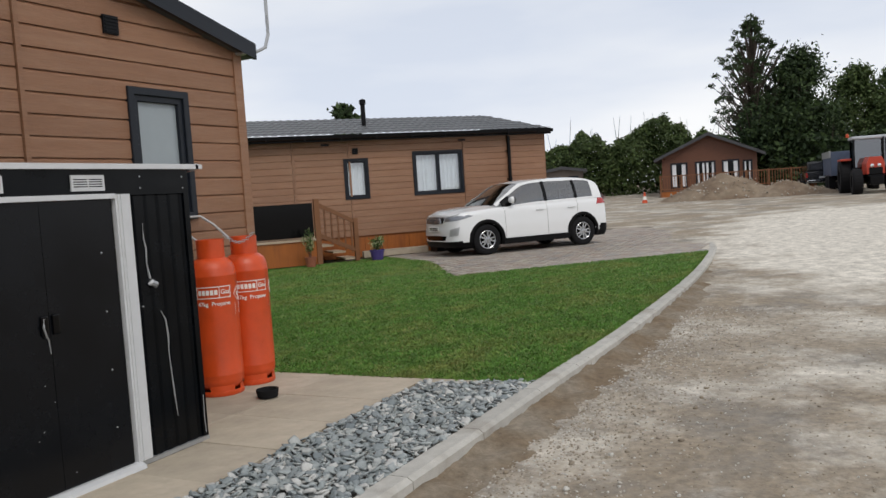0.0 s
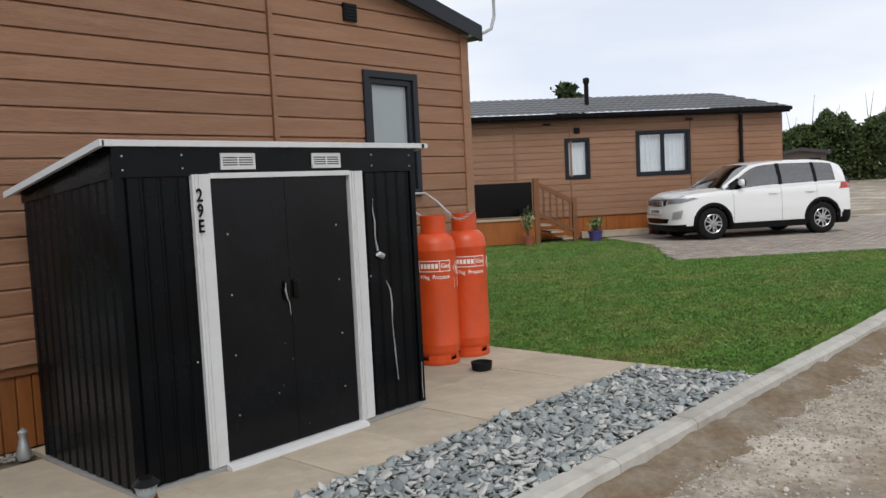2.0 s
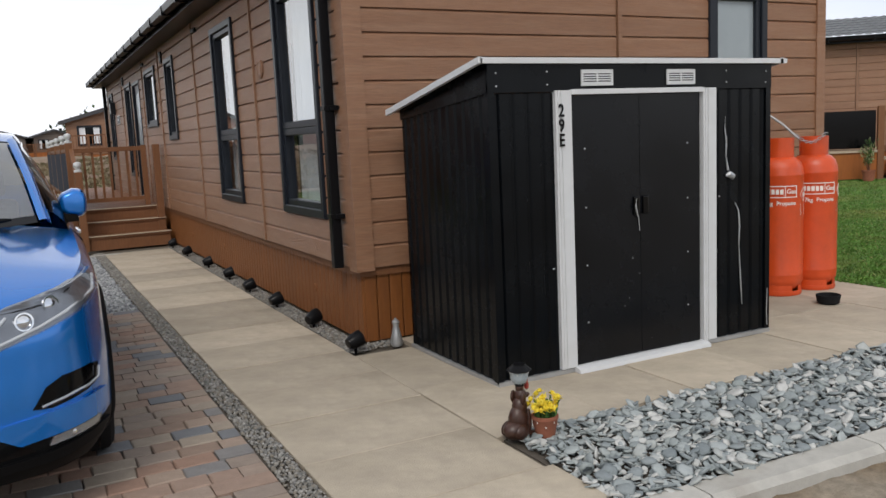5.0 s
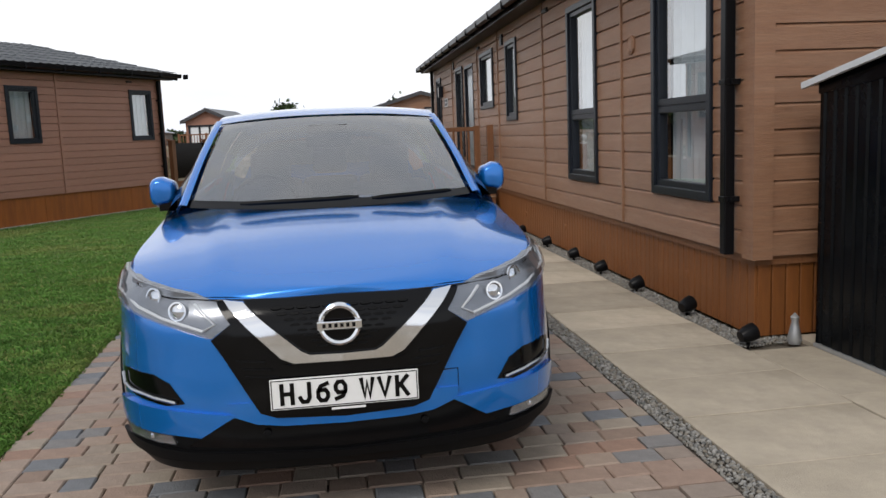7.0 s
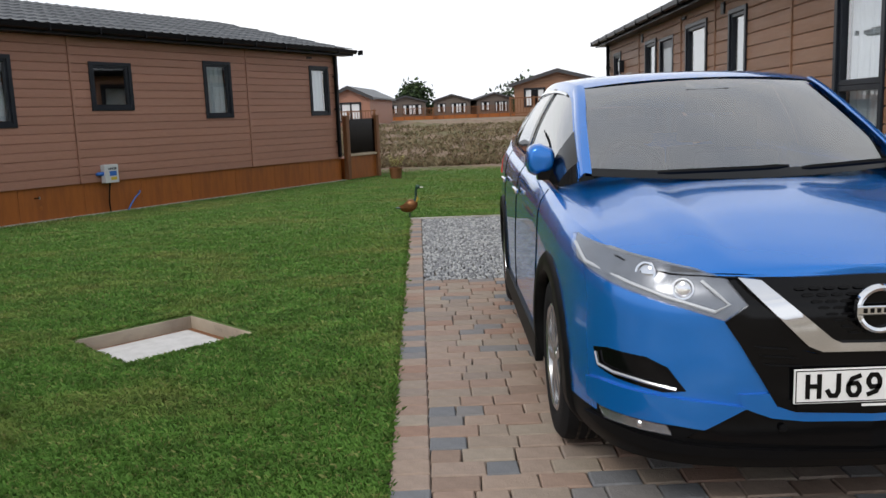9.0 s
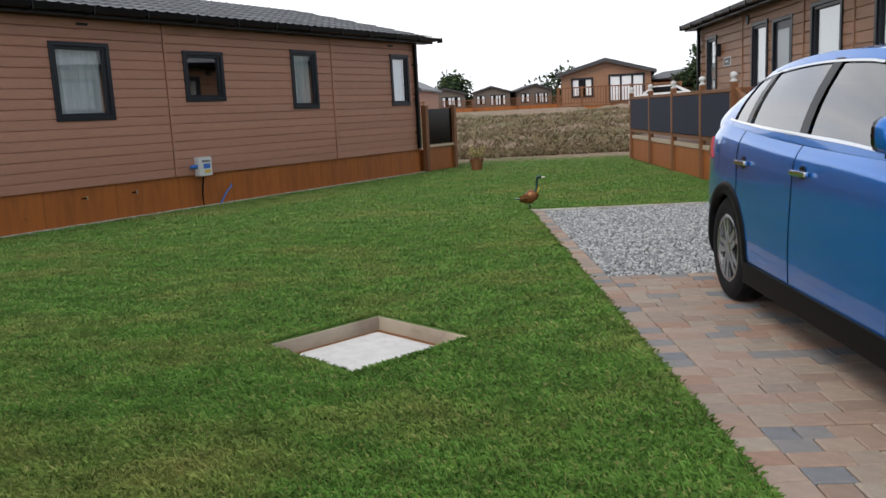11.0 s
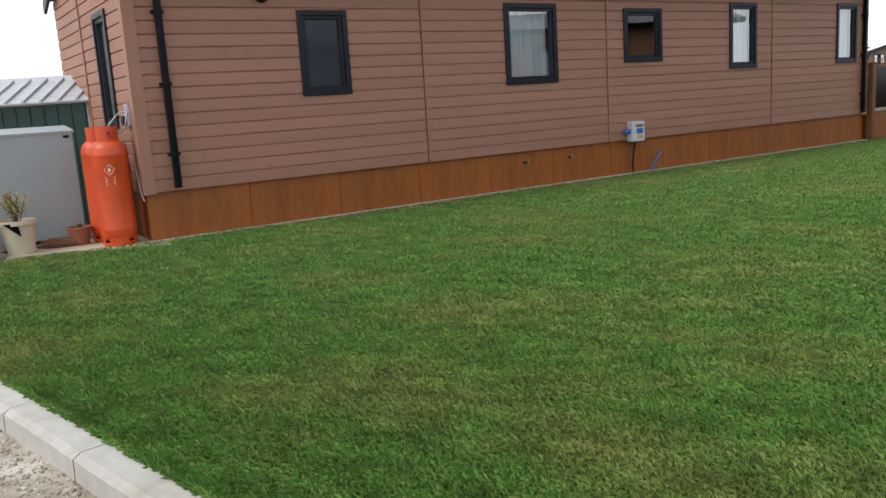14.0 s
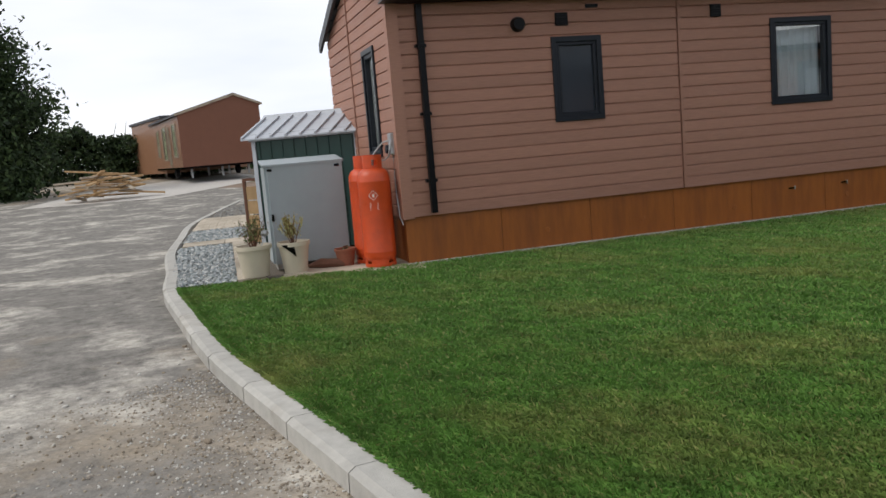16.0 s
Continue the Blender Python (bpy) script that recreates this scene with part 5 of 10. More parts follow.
for x, z in ((0.29, 1.73), (0.29, 1.66), (0.62, 1.735), (0.62, 1.665), (1.98, 1.735), (1.98, 1.665), (2.33, 1.73), (2.33, 1.66), (0.63, 0.63), (1.92, 0.95), (1.2, 0.02)):
    part("screw", lathe([(0.006, 0), (0.005, 0.003), (0, 0.004)], 8, Matrix.Translation((x, SYF - 0.016, z)) @ pose(0, 0, 0, 90, 0, 0)), GALV, shed)
part("silver_tape", tube([(1.985, SYF - 0.004, 1.45), (1.98, SYF - 0.006, 1.36), (1.992, SYF - 0.006, 1.3), (1.988, SYF - 0.005, 1.2), (2.005, SYF - 0.006, 1.11)], [0.002, 0.004, 0.006, 0.004, 0.008], 5), GALV, shed, "peeling silver sealing tape")
part("silver_tape", tube([(1.99, SYF - 0.004, 1.075), (2.01, SYF - 0.012, 1.085), (2.04, SYF - 0.014, 1.07), (2.045, SYF - 0.006, 1.05)], [0.01, 0.022, 0.02, 0.008], 6), GALV, shed, "crumpled silver tape")
part("silver_tape", tube([(2.07, SYF - 0.004, 0.9), (2.1, SYF - 0.006, 0.84), (2.11, SYF - 0.006, 0.74), (2.105, SYF - 0.005, 0.62), (2.12, SYF - 0.006, 0.38), (2.135, SYF - 0.005, 0.22)], [0.002, 0.005, 0.006, 0.003, 0.005, 0.002], 5), GALV, shed, "peeling silver sealing tape")
part("silver_tape", tube([(2.36, SYF - 0.014, 0.3), (2.355, SYF - 0.014, 0.15), (2.36, SYF - 0.014, 0.05)], 0.003, 5), GALV, shed, "peeling silver sealing tape")


# ---- gas bottles ----
def gas_bottle(x, y, turn, label, group, text_a=True, mat=None):
    mat = mat or ORANGE
    g = anchor("gas_bottle", pose(x, y, 0), label, "gas bottle", group)
    T = Matrix.Translation((x, y, 0))
    body = [(0.0, 0.05), (0.15, 0.055), (0.185, 0.10), (0.1875, 0.13), (0.1875, 0.165), (0.189, 0.17), (0.1875, 0.175), (0.1875, 0.97), (0.189, 0.975), (0.1875, 0.98), (0.182, 1.03), (0.165, 1.075), (0.135, 1.105), (0.105, 1.12), (0.0, 1.125)]
    part("body", lathe(body, 40, T), mat, g, smooth=True)
    b = bmesh.new()
    for k in range(4):
        a0 = k * math.pi / 2 + 0.2
        seg = [a0 + i * (math.pi / 2 - 0.4) / 8 for i in range(9)]
        for z0, z1, s in ((0.0, 0.085, seg),):
            vs_ = [[b.verts.new(T @ Vector((r * math.cos(a), r * math.sin(a), z))) for a in s] for r, z in ((0.175, z0), (0.175, z1), (0.168, z1), (0.168, z0))]
            for p, q in zip(vs_, vs_[1:] + vs_[:1]):
                for i in range(8):
                    b.faces.new((p[i], p[i + 1], q[i + 1], q[i]))
            for e in (0, 8):
                b.faces.new([v[e] for v in vs_])
    ring([(0.176, 0.0), (0.182, 0.012), (0.178, 0.04), (0.168, 0.04), (0.168, 0.0)], 40, T, b)
    part("foot_ring", b, mat, g, smooth=True)
    s = bmesh.new()
    n_ = 40
    R = 0.112
    for i in range(n_):
        a, a2 = 2 * math.pi * i / n_, 2 * math.pi * (i + 1) / n_
        am = (math.degrees((a + a2) / 2 - turn)) % 360
        holes = any(abs((am - h + 180) % 360 - 180) < 17 for h in (90, 270))
        bands = [(1.08, 1.27)] if not holes else [(1.08, 1.155), (1.215, 1.27)]
        for z0, z1 in bands:
            q = [[s.verts.new(T @ Vector((r * math.cos(t), r * math.sin(t), z))) for t in (a, a2)] for r, z in ((R, z0), (R, z1), (R - 0.008, z1), (R - 0.008, z0))]
            for p, w in zip(q, q[1:] + q[:1]):
                s.faces.new((p[0], p[1], w[1], w[0]))
            s.faces.new([v[0] for v in q])
            s.faces.new([v[1] for v in q][::-1])
    part("shroud", s, mat, g, smooth=True)
    part("valve", lathe([(0.02, 1.11), (0.02, 1.19), (0.032, 1.2), (0.032, 1.235), (0, 1.24)], 12, T), GALV, g, "brass valve", smooth=True)
    # markings, bent round the body
    def wrap(me_ob, a_c, R_=0.1895):
        for v in me_ob.data.vertices:
            u, d_, z = v.co.x, v.co.y, v.co.z
            a = a_c + u / R_
            v.co = Vector((x + (R_ - d_) * math.cos(a), y + (R_ - d_) * math.sin(a), z))
    flatm = Matrix(((1, 0, 0, 0), (0, 0, -1, 0), (0, 1, 0, 0), (0, 0, 0, 1)))
    marks = []
    if text_a:
        fb = frame_bm(-0.145, 0.145, 0.80, 0.895, 0.007, 0.001, 0.0)
        bmesh.ops.subdivide_edges(fb, edges=[e for e in fb.edges if abs(e.verts[0].co.x - e.verts[1].co.x) > 0.1], cuts=20)
        me = part("marking", fb, WHITEPAINT, g, "white painted box outline")
        marks.append(me)
        bb = bmesh.new()
        add_box(bb, 0.043, 0.049, -0.0, 0.001, 0.80, 0.895)
        marks.append(part("marking", bb, WHITEPAINT, g, "white painted box outline"))
        for i in range(5):
            marks.append(part("marking", box(-0.125 + i * 0.033, -0.1 + i * 0.033, 0.0, 0.001, 0.828, 0.868), WHITEPAINT, g, "white painted logo bar"))
        marks.append(text_part("Gas", 0.052, WHITEPAINT, g, Matrix.Translation((0.096, 0.0, 0.848)) @ flatm, 0.0006, "lettering", 0.0008))
        marks.append(text_part("47kg  Propane", 0.046, WHITEPAINT, g, Matrix.Translation((0.0, 0.0, 0.755)) @ flatm, 0.0006, "lettering", 0.0006))
    for mk in marks:
        wrap(mk, turn)
    side = []
    dm = bmesh.new()
    for q0, q1 in (((0, 0.055), (0.055, 0)), ((0.055, 0), (0, -0.055)), ((0, -0.055), (-0.055, 0)), ((-0.055, 0), (0, 0.055))):
        a_, b_ = Vector((q0[0], 0, q0[1] + 0.82)), Vector((q1[0], 0, q1[1] + 0.82))
        add_tube(dm, [a_, (a_ + b_) / 2, b_], 0.0022, 4)
    side.append(part("marking", dm, WHITEPAINT, g, "white hazard diamond"))
    side.append(part("marking", box(-0.012, 0.012, 0, 0.001, 0.8, 0.835), WHITEPAINT, g, "white hazard symbol"))
    for i in range(7):
        side.append(part("marking", box(-0.05 + 0.004 * (i % 3), 0.05 - 0.006 * (i % 2), 0, 0.001, 0.735 - i * 0.013, 0.741 - i * 0.013), WHITEPAINT, g, "white small print"))
    for mk in side:
        wrap(mk, turn + 1.25)
    return g


ag_ = "gas bottles by the shed"
gas_bottle(3.47, -0.56, math.radians(-139), "tall orange propane gas bottle standing beside the black shed", ag_)
gas_bottle(3.875, -0.565, math.radians(-128), "scuffed orange propane gas bottle against the lodge wall", ag_)
PIPE = material("grey_hose", (0.4, 0.4, 0.4), 0.5)
reg = anchor("gas_regulator", pose(3.7, -0.05, 1.42), "grey gas regulator fixed to the lodge wall above the bottles", "regulator")
part("backplate", box(3.63, 3.78, -0.03, 0.0, 1.36, 1.56, 0.01), GALV, reg)
part("regulator_body", lathe([(0.05, 0), (0.055, 0.03), (0.04, 0.06), (0.02, 0.07), (0, 0.07)], 20, Matrix.Translation((3.7, -0.03, 1.47)) @ pose(0, 0, 0, 90, 0, 0)), GALV, reg, smooth=True)
part("dial", lathe([(0.038, 0), (0.038, 0.03), (0.03, 0.035), (0, 0.035)], 20, Matrix.Translation((3.71, -0.035, 1.38)) @ pose(0, 0, 0, 90, 0, 0)), GREYFRAME, reg, smooth=True)
part("hose", tube([(3.64, -0.06, 1.47), (3.56, -0.1, 1.44), (3.49, -0.25, 1.36), (3.47, -0.45, 1.24)], 0.011), PIPE, reg, smooth=True)
part("hose", tube([(3.76, -0.06, 1.46), (3.88, -0.1, 1.46), (3.93, -0.2, 1.38), (3.92, -0.35, 1.27), (3.88, -0.5, 1.2)], 0.011), PIPE, reg, smooth=True)
chain = anchor("security_chain", pose(3.67, -0.63, 1.2), "silver chain looped round the two gas bottles", "chain")
for i in range(15):
    k = i / 14
    c_ = Vector((3.5 + 0.36 * k, -0.69, 1.295 - 0.07 * math.sin(math.pi * k)))
    loop_ = [c_ + (pose(0, 0, 0, 0 if i % 2 else 90, 0, 0) @ Vector((0.02 * math.cos(a), 0, 0.010 * math.sin(a)))) for a in [2 * math.pi * j / 10 for j in range(11)]]
    part("link", tube(loop_, 0.003, 5), GALV, chain)

bowl = anchor("black_bowl", pose(3.4, -1.09, 0), "small black rubber bowl on the paving slabs", "bowl")
part("bowl", lathe([(0.06, 0.0), (0.08, 0.01), (0.09, 0.07), (0.085, 0.072), (0.07, 0.02), (0, 0.015)], 24, Matrix.Translation((3.4, -1.09, 0))), TYRE, bowl, smooth=True)

# aerial on the gable corner
aer = anchor("aerial_bracket", pose(AW + 0.1, 0.0, 3.0), "bent grey aerial pole at the lodge eave", "aerial")
part("pole", tube([(AW - 0.05, -0.1, 3.02), (AW + 0.16, -0.12, 3.02), (AW + 0.3, -0.12, 3.08), (AW + 0.36, -0.12, 3.22), (AW + 0.36, -0.12, 3.4), (AW + 0.36, -0.12, 4.6)], 0.017), GALV, aer, smooth=True)
part("clamp", box(AW - 0.06, AW + 0.02, -0.13, -0.03, 2.97, 3.07, 0.01), GALV, aer)

# plaque, ground lamps
plq = anchor("house_plaque", pose(-0.02, 2.05, 2.07), "small carved wooden plaque on the brown boards", "plaque")
pb = lathe([(0.085, 0), (0.085, 0.018), (0.075, 0.024), (0.07, 0.02), (0, 0.02)], 8, FA @ Matrix.Translation((2.05, 0.014, 2.07)) @ pose(0, 0, 0, -90, 0, 0) @ pose(0, 0, 0, 0, 0, 22.5))
part("board", pb, BOARD, plq)
part("relief", box(2.01, 2.09, 0.03, 0.038, 2.03, 2.11, 0.006), BOARD, plq, m=FA)
for i in range(2):
    part("name_bar", box(2.0, 2.1, 0.034, 0.039, 2.0 + 0.012 * i, 2.006 + 0.012 * i), DECKWOOD, plq, m=FA)
def spot(y):
    s_ = anchor("spotlight", pose(-0.13, y, 0), "small black solar spotlight on gravel by the skirting", "spotlight", "spotlights along the skirting")
    T = Matrix.Translation((-0.13, y, 0.075)) @ pose(0, 0, 0, 0, -75, 190)
    part("housing", lathe([(0, -0.06), (0.035, -0.055), (0.05, -0.02), (0.056, 0.03), (0.056, 0.05), (0.05, 0.05), (0.046, 0.035), (0, 0.034)], 20, T), BLACKPLASTIC, s_, smooth=True)
    part("lens", lathe([(0.044, 0.038), (0, 0.04)], 20, T), LAMPGLASS, s_)
    part("bulb", lathe([(0.018, 0.034), (0.012, 0.039), (0, 0.0395)], 12, T), WHITETRIM, s_)
    part("stake", tube([(-0.13, y, 0.06), (-0.12, y + 0.01, -0.02)], 0.012), BLACKPLASTIC, s_)
    return s_
s0_ = spot(-0.16)
for y in (0.74, 1.68, 2.6, 3.52, 4.6, 5.86, 7.0):
    copy_thing(s0_, pose(-0.13 + rr.uniform(-0.015, 0.01), y, 0, 0, 0, rr.uniform(-15, 15)))
wt = anchor("white_ornament", pose(0.2, -0.14, 0), "small white stone figure in the corner behind the shed", "ornament")
part("figure", lathe([(0.035, 0.0), (0.045, 0.03), (0.03, 0.1), (0.02, 0.14), (0.028, 0.17), (0, 0.2)], 12, Matrix.Translation((0.16, -0.2, 0))), GALV, wt, smooth=True)

# ---- sunken inspection frame in the lawn ----
RM = Matrix.Translation((MH[0], MH[1], -0.02)) @ Matrix.Diagonal((1.03, 1.03, 1, 1)) @ Matrix.Rotation(MH_A, 4, "Z")
pit = anchor("inspection_frame", pose(MH[0], MH[1], -0.1), "sunken square timber frame with a white panel in the lawn", "inspection frame")
FRAMEWOOD = material("pale_frame_board", (0.40, 0.34, 0.26), 0.8, var=0.25, scale=6, bump=0.3, bump_scale=60, color2=(0.27, 0.22, 0.17), mix_scale=3, mix_range=(0.45, 0.6))
WHITEPANEL = material("white_panel", (0.50, 0.49, 0.48), 0.7, var=0.16, scale=12, bump=0.2, bump_scale=15)
for i in range(4):
    R = RM @ Matrix.Rotation(i * math.pi / 2, 4, "Z")
    part("frame_board", box(-0.447, 0.425, 0.427, 0.447, -0.113, 0.004, 0.002), FRAMEWOOD, pit, m=R)
    part("inner_ledge", box(-0.42, 0.36, 0.372, 0.424, -0.113, -0.086), DECKWOOD, pit, m=R)
part("panel", box(-0.365, 0.365, -0.365, 0.365, -0.095, -0.076, 0.004), WHITEPANEL, pit, "white rippled panel", m=RM)
text_part("Vent", 0.055, material("faded_marker", (0.24, 0.2, 0.16), 0.9), pit, RM @ Matrix.Rotation(-math.pi / 2, 4, "Z") @ Matrix.Translation((-0.05, 0.4265, -0.035)) @ pose(0, 0, 0, 90, 0, 0), 0.0004, "lettering")

# ---- metal duck ----
dk = Matrix.Translation((-4.47, 7.0, -0.012)) @ Matrix.Scale(0.92, 4)
duck = anchor("duck_ornament", dk, "painted metal duck ornament standing on the drive edge", "ornament")
COPPER = material("copper_paint", (0.17, 0.07, 0.022), 0.4, metal=0.5, var=0.5, scale=30)
GREENM = material("dark_green_metal", (0.02, 0.06, 0.04), 0.35, metal=0.4)
YEL = material("yellow_paint", (0.55, 0.4, 0.05), 0.5)
DB = dk @ Matrix.Rotation(-0.25, 4, "Z")
b = bmesh.new()
bmesh.ops.create_uvsphere(b, u_segments=20, v_segments=12, radius=1.0)
for v in b.verts:
    x, y, z = v.co
    t = max(0, -x)
    v.co = (x * 0.14, y * 0.075 * (1 - 0.5 * t), 0.2 + z * 0.1 * (1 - 0.45 * t) - 0.05 * t + 0.03 * max(0, x))
part("body", b, COPPER, duck, smooth=True, m=DB)
part("neck", tube([(0.08, 0, 0.25), (0.12, 0, 0.32), (0.115, 0, 0.42), (0.13, 0, 0.475)], [0.04, 0.024, 0.018, 0.02], 10), GREENM, duck, "dark green neck", smooth=True, m=DB)
part("throat_patch", tube([(0.105, 0, 0.262), (0.139, 0, 0.322), (0.133, 0, 0.375)], [0.026, 0.019, 0.008], 10), YEL, duck, "yellow throat stripe", smooth=True, m=DB)
part("head", lathe([(0, -0.04), (0.025, -0.025), (0.032, 0), (0.022, 0.03), (0, 0.04)], 14, DB @ Matrix.Translation((0.15, 0, 0.49)) @ pose(0, 0, 0, 0, 80, 0)), GREENM, duck, smooth=True)
part("beak", prism([(0.17, -0.014), (0.235, -0.008), (0.235, 0.008), (0.17, 0.014)], 0.478, 0.492, DB), WHITEPAINT, duck)
part("tail", prism([(-0.12, -0.03), (-0.2, -0.045), (-0.21, 0.045), (-0.12, 0.03)], 0.165, 0.18, DB), GREENM, duck)
for s_ in (-1, 1):
    part("wing", prism([(0.06, 0.2), (-0.02, 0.25), (-0.15, 0.2), (-0.08, 0.17)], 0.068, 0.076, DB @ Matrix(((1, 0, 0, 0), (0, 0, s_, 0), (0, 1, 0, 0), (0, 0, 0, 1)))), COPPER, duck)
    part("leg", tube([(0, s_ * 0.03, 0.17), (0.01, s_ * 0.03, 0.005)], 0.006, 6), GREENM, duck, m=DB)
    part("foot", prism([(-0.02, s_ * 0.03 - 0.006), (0.05, s_ * 0.03 - 0.025), (0.05, s_ * 0.03 + 0.025), (-0.02, s_ * 0.03 + 0.006)], 0.0, 0.006, DB), YEL, duck)

# ---- dog statue with solar lamp, and the flower pot ----
dg = Matrix.Translation((-0.085, -2.12, 0)) @ Matrix.Rotation(0.3, 4, "Z") @ Matrix.Scale(0.86, 4)
DOGB = material("brown_resin", (0.045, 0.018, 0.011), 0.4, var=0.4, scale=20, bump=0.2, bump_scale=60)
b = bmesh.new()
for (cx, cy, cz, rx, ry, rz) in ((-0.02, 0, 0.055, 0.085, 0.062, 0.055), (0.0, 0, 0.11, 0.058, 0.05, 0.075), (0.015, 0, 0.17, 0.044, 0.042, 0.06), (0.025, 0, 0.235, 0.034, 0.034, 0.04), (0.062, 0, 0.225, 0.034, 0.02, 0.016), (0.07, -0.026, 0.014, 0.04, 0.018, 0.014), (0.07, 0.026, 0.014, 0.04, 0.018, 0.014), (0.052, -0.03, 0.085, 0.018, 0.016, 0.075), (0.052, 0.03, 0.085, 0.018, 0.016, 0.075), (-0.03, -0.05, 0.05, 0.05, 0.022, 0.042), (-0.03, 0.05, 0.05, 0.05, 0.022, 0.042), (0.005, -0.036, 0.225, 0.02, 0.01, 0.035), (0.005, 0.036, 0.225, 0.02, 0.01, 0.035), (0.02, 0, 0.28, 0.024, 0.024, 0.03)):
    r_b = bmesh.ops.create_uvsphere(b, u_segments=14, v_segments=9, radius=1.0)
    for v in r_b["verts"]:
        v.co = Vector((cx + v.co.x * rx, cy + v.co.y * ry, cz + v.co.z * rz))
dog = tagged(part("dog_statue", b, DOGB, smooth=True, m=dg), "dark brown resin dog statue sitting on the slate chips", "statue")
lamp_ = anchor("solar_lamp", dg @ Matrix.Translation((0.02, 0, 0.29)), "small solar lamp with ribbed glass on the dog statue", "solar lamp")
LM = dg @ Matrix.Translation((0.02, 0, 0.30)) @ Matrix.Scale(1.22, 4)
part("glass", lathe([(0.02, 0), (0.032, 0.008), (0.039, 0.025), (0.043, 0.058)], 18, LM), FROST, lamp_, "ribbed clear glass")
part("base", lathe([(0.02, -0.01), (0.024, 0.004), (0, 0.004)], 18, LM), BLACKPLASTIC, lamp_)
for i in range(12):
    a = 2 * math.pi * i / 12
    part("rib", tube([LM @ Vector((0.024 * math.cos(a), 0.024 * math.sin(a), 0)), LM @ Vector((0.046 * math.cos(a), 0.046 * math.sin(a), 0.06))], 0.0015, 4), WHITETRIM, lamp_)
part("cap", lathe([(0.05, 0.058), (0.055, 0.062), (0.03, 0.085), (0.03, 0.09), (0, 0.09)], 22, LM), BLACKPLASTIC, lamp_, smooth=True)
bird = tagged(part("bird_statue", lathe([(0, 0), (0.012, 0.01), (0.014, 0.03), (0.008, 0.045), (0.01, 0.055), (0, 0.065)], 10, dg @ Matrix.Translation((0.078, -0.0, 0.25)), ), material("red_resin", (0.3, 0.03, 0.02), 0.5), smooth=True), "tiny red bird figure on the dog statue", "statue")
fp = anchor("flower_pot", pose(0.02, -2.16, 0), "small terracotta pot of yellow daffodils beside the dog", "flower pot")
FPM = Matrix.Translation((0.03, -2.17, 0))
TERRA = material("terracotta", (0.26, 0.09, 0.05), 0.8, var=0.2, scale=20)
part("pot", lathe([(0.045, 0), (0.06, 0.085), (0.064, 0.09), (0.064, 0.105), (0.056, 0.105), (0.05, 0.09), (0, 0.09)], 20, FPM), TERRA, fp, smooth=True)
for i in range(9):
    a = 2 * math.pi * i / 9
    part("dot", lathe([(0.006, 0), (0, 0.003)], 8, FPM @ Matrix.Translation((0.06 * math.cos(a), 0.06 * math.sin(a), 0.06 + 0.02 * (i % 2))) @ pose(0, 0, 0, 0, 90, 0) @ Matrix.Rotation(0, 4, "Z")), WHITEPAINT, fp)
LEAFG = material("bulb_leaf", (0.06, 0.15, 0.03), 0.5)
FLOWER = material("daffodil", (0.75, 0.55, 0.02), 0.6, color2=(0.85, 0.7, 0.08), mix_scale=40)
rf = random.Random(3)
b = bmesh.new()
for i in range(60):
    a, r_ = rf.uniform(0, 6.28), rf.uniform(0, 0.05)
    x, y = r_ * math.cos(a), r_ * math.sin(a)
    h = rf.uniform(0.06, 0.105)
    o = rf.uniform(1.2, 2.0)
    add_prism(b, [(-0.006, -0.001), (0.006, -0.001), (0.003, 0.001), (-0.003, 0.001)], 0, h, FPM @ Matrix.Translation((x, y, 0.09)) @ pose(0, 0, 0, rf.uniform(-22, 22), rf.uniform(-22, 22), rf.uniform(0, 180)))
part("leaves", b, LEAFG, fp)
for i in range(30):
    a, r_ = rf.uniform(0, 6.28), 0.078 * math.sqrt(rf.random())
    T = FPM @ Matrix.Translation((r_ * math.cos(a), r_ * math.sin(a), 0.168 + rf.uniform(-0.03, 0.028))) @ pose(0, 0, 0, rf.uniform(-70, 70), rf.uniform(-60, 60), rf.uniform(0, 90)) @ Matrix.Scale(1.35, 4)
    b = bmesh.new()
    for k in range(6):
        an = k * math.pi / 3
        c0 = b.verts.new(T @ Vector((0, 0, 0)))
        v1 = b.verts.new(T @ Vector((0.013 * math.cos(an - 0.45), 0.013 * math.sin(an - 0.45), 0.004)))
        v2 = b.verts.new(T @ Vector((0.022 * math.cos(an), 0.022 * math.sin(an), 0.006)))
        v3 = b.verts.new(T @ Vector((0.013 * math.cos(an + 0.45), 0.013 * math.sin(an + 0.45), 0.004)))
        b.faces.new((c0, v1, v2, v3))
    ring([(0.006, 0.0), (0.008, 0.013), (0.007, 0.013), (0.005, 0.0)], 8, T, b)
    part("flower", b, FLOWER, fp)

# ---- deck and steps of lodge A ----
DT = material("pale_deck_edge", (0.42, 0.33, 0.24), 0.7, var=0.15, scale=6, stretch=(1, 8, 1))
FABRIC = material("navy_screen_fabric", (0.013, 0.016, 0.035), 0.85, var=0.15, scale=10)
deck = anchor("timber_deck", pose(-0.6, 12, 0), "raised brown timber deck with balustrade along the lodge", "deck")
DZ0 = 0.55
for i in range(60):
    y = 8.6 + i * 0.143
    if y < 17.0:
        part("deck_board", box(-1.2, -0.02 if y < AL else 4.6, y, y + 0.136, DZ0 - 0.028, DZ0), DECKWOOD, deck)
part("deck_skirt", box(-1.27, -1.25, 8.6, 17.0, 0.0, DZ0 - 0.06), SKIRTC, deck)
part("deck_skirt", box(-1.25, 4.6, 17.0, 17.02, 0.0, DZ0 - 0.06), SKIRTC, deck)
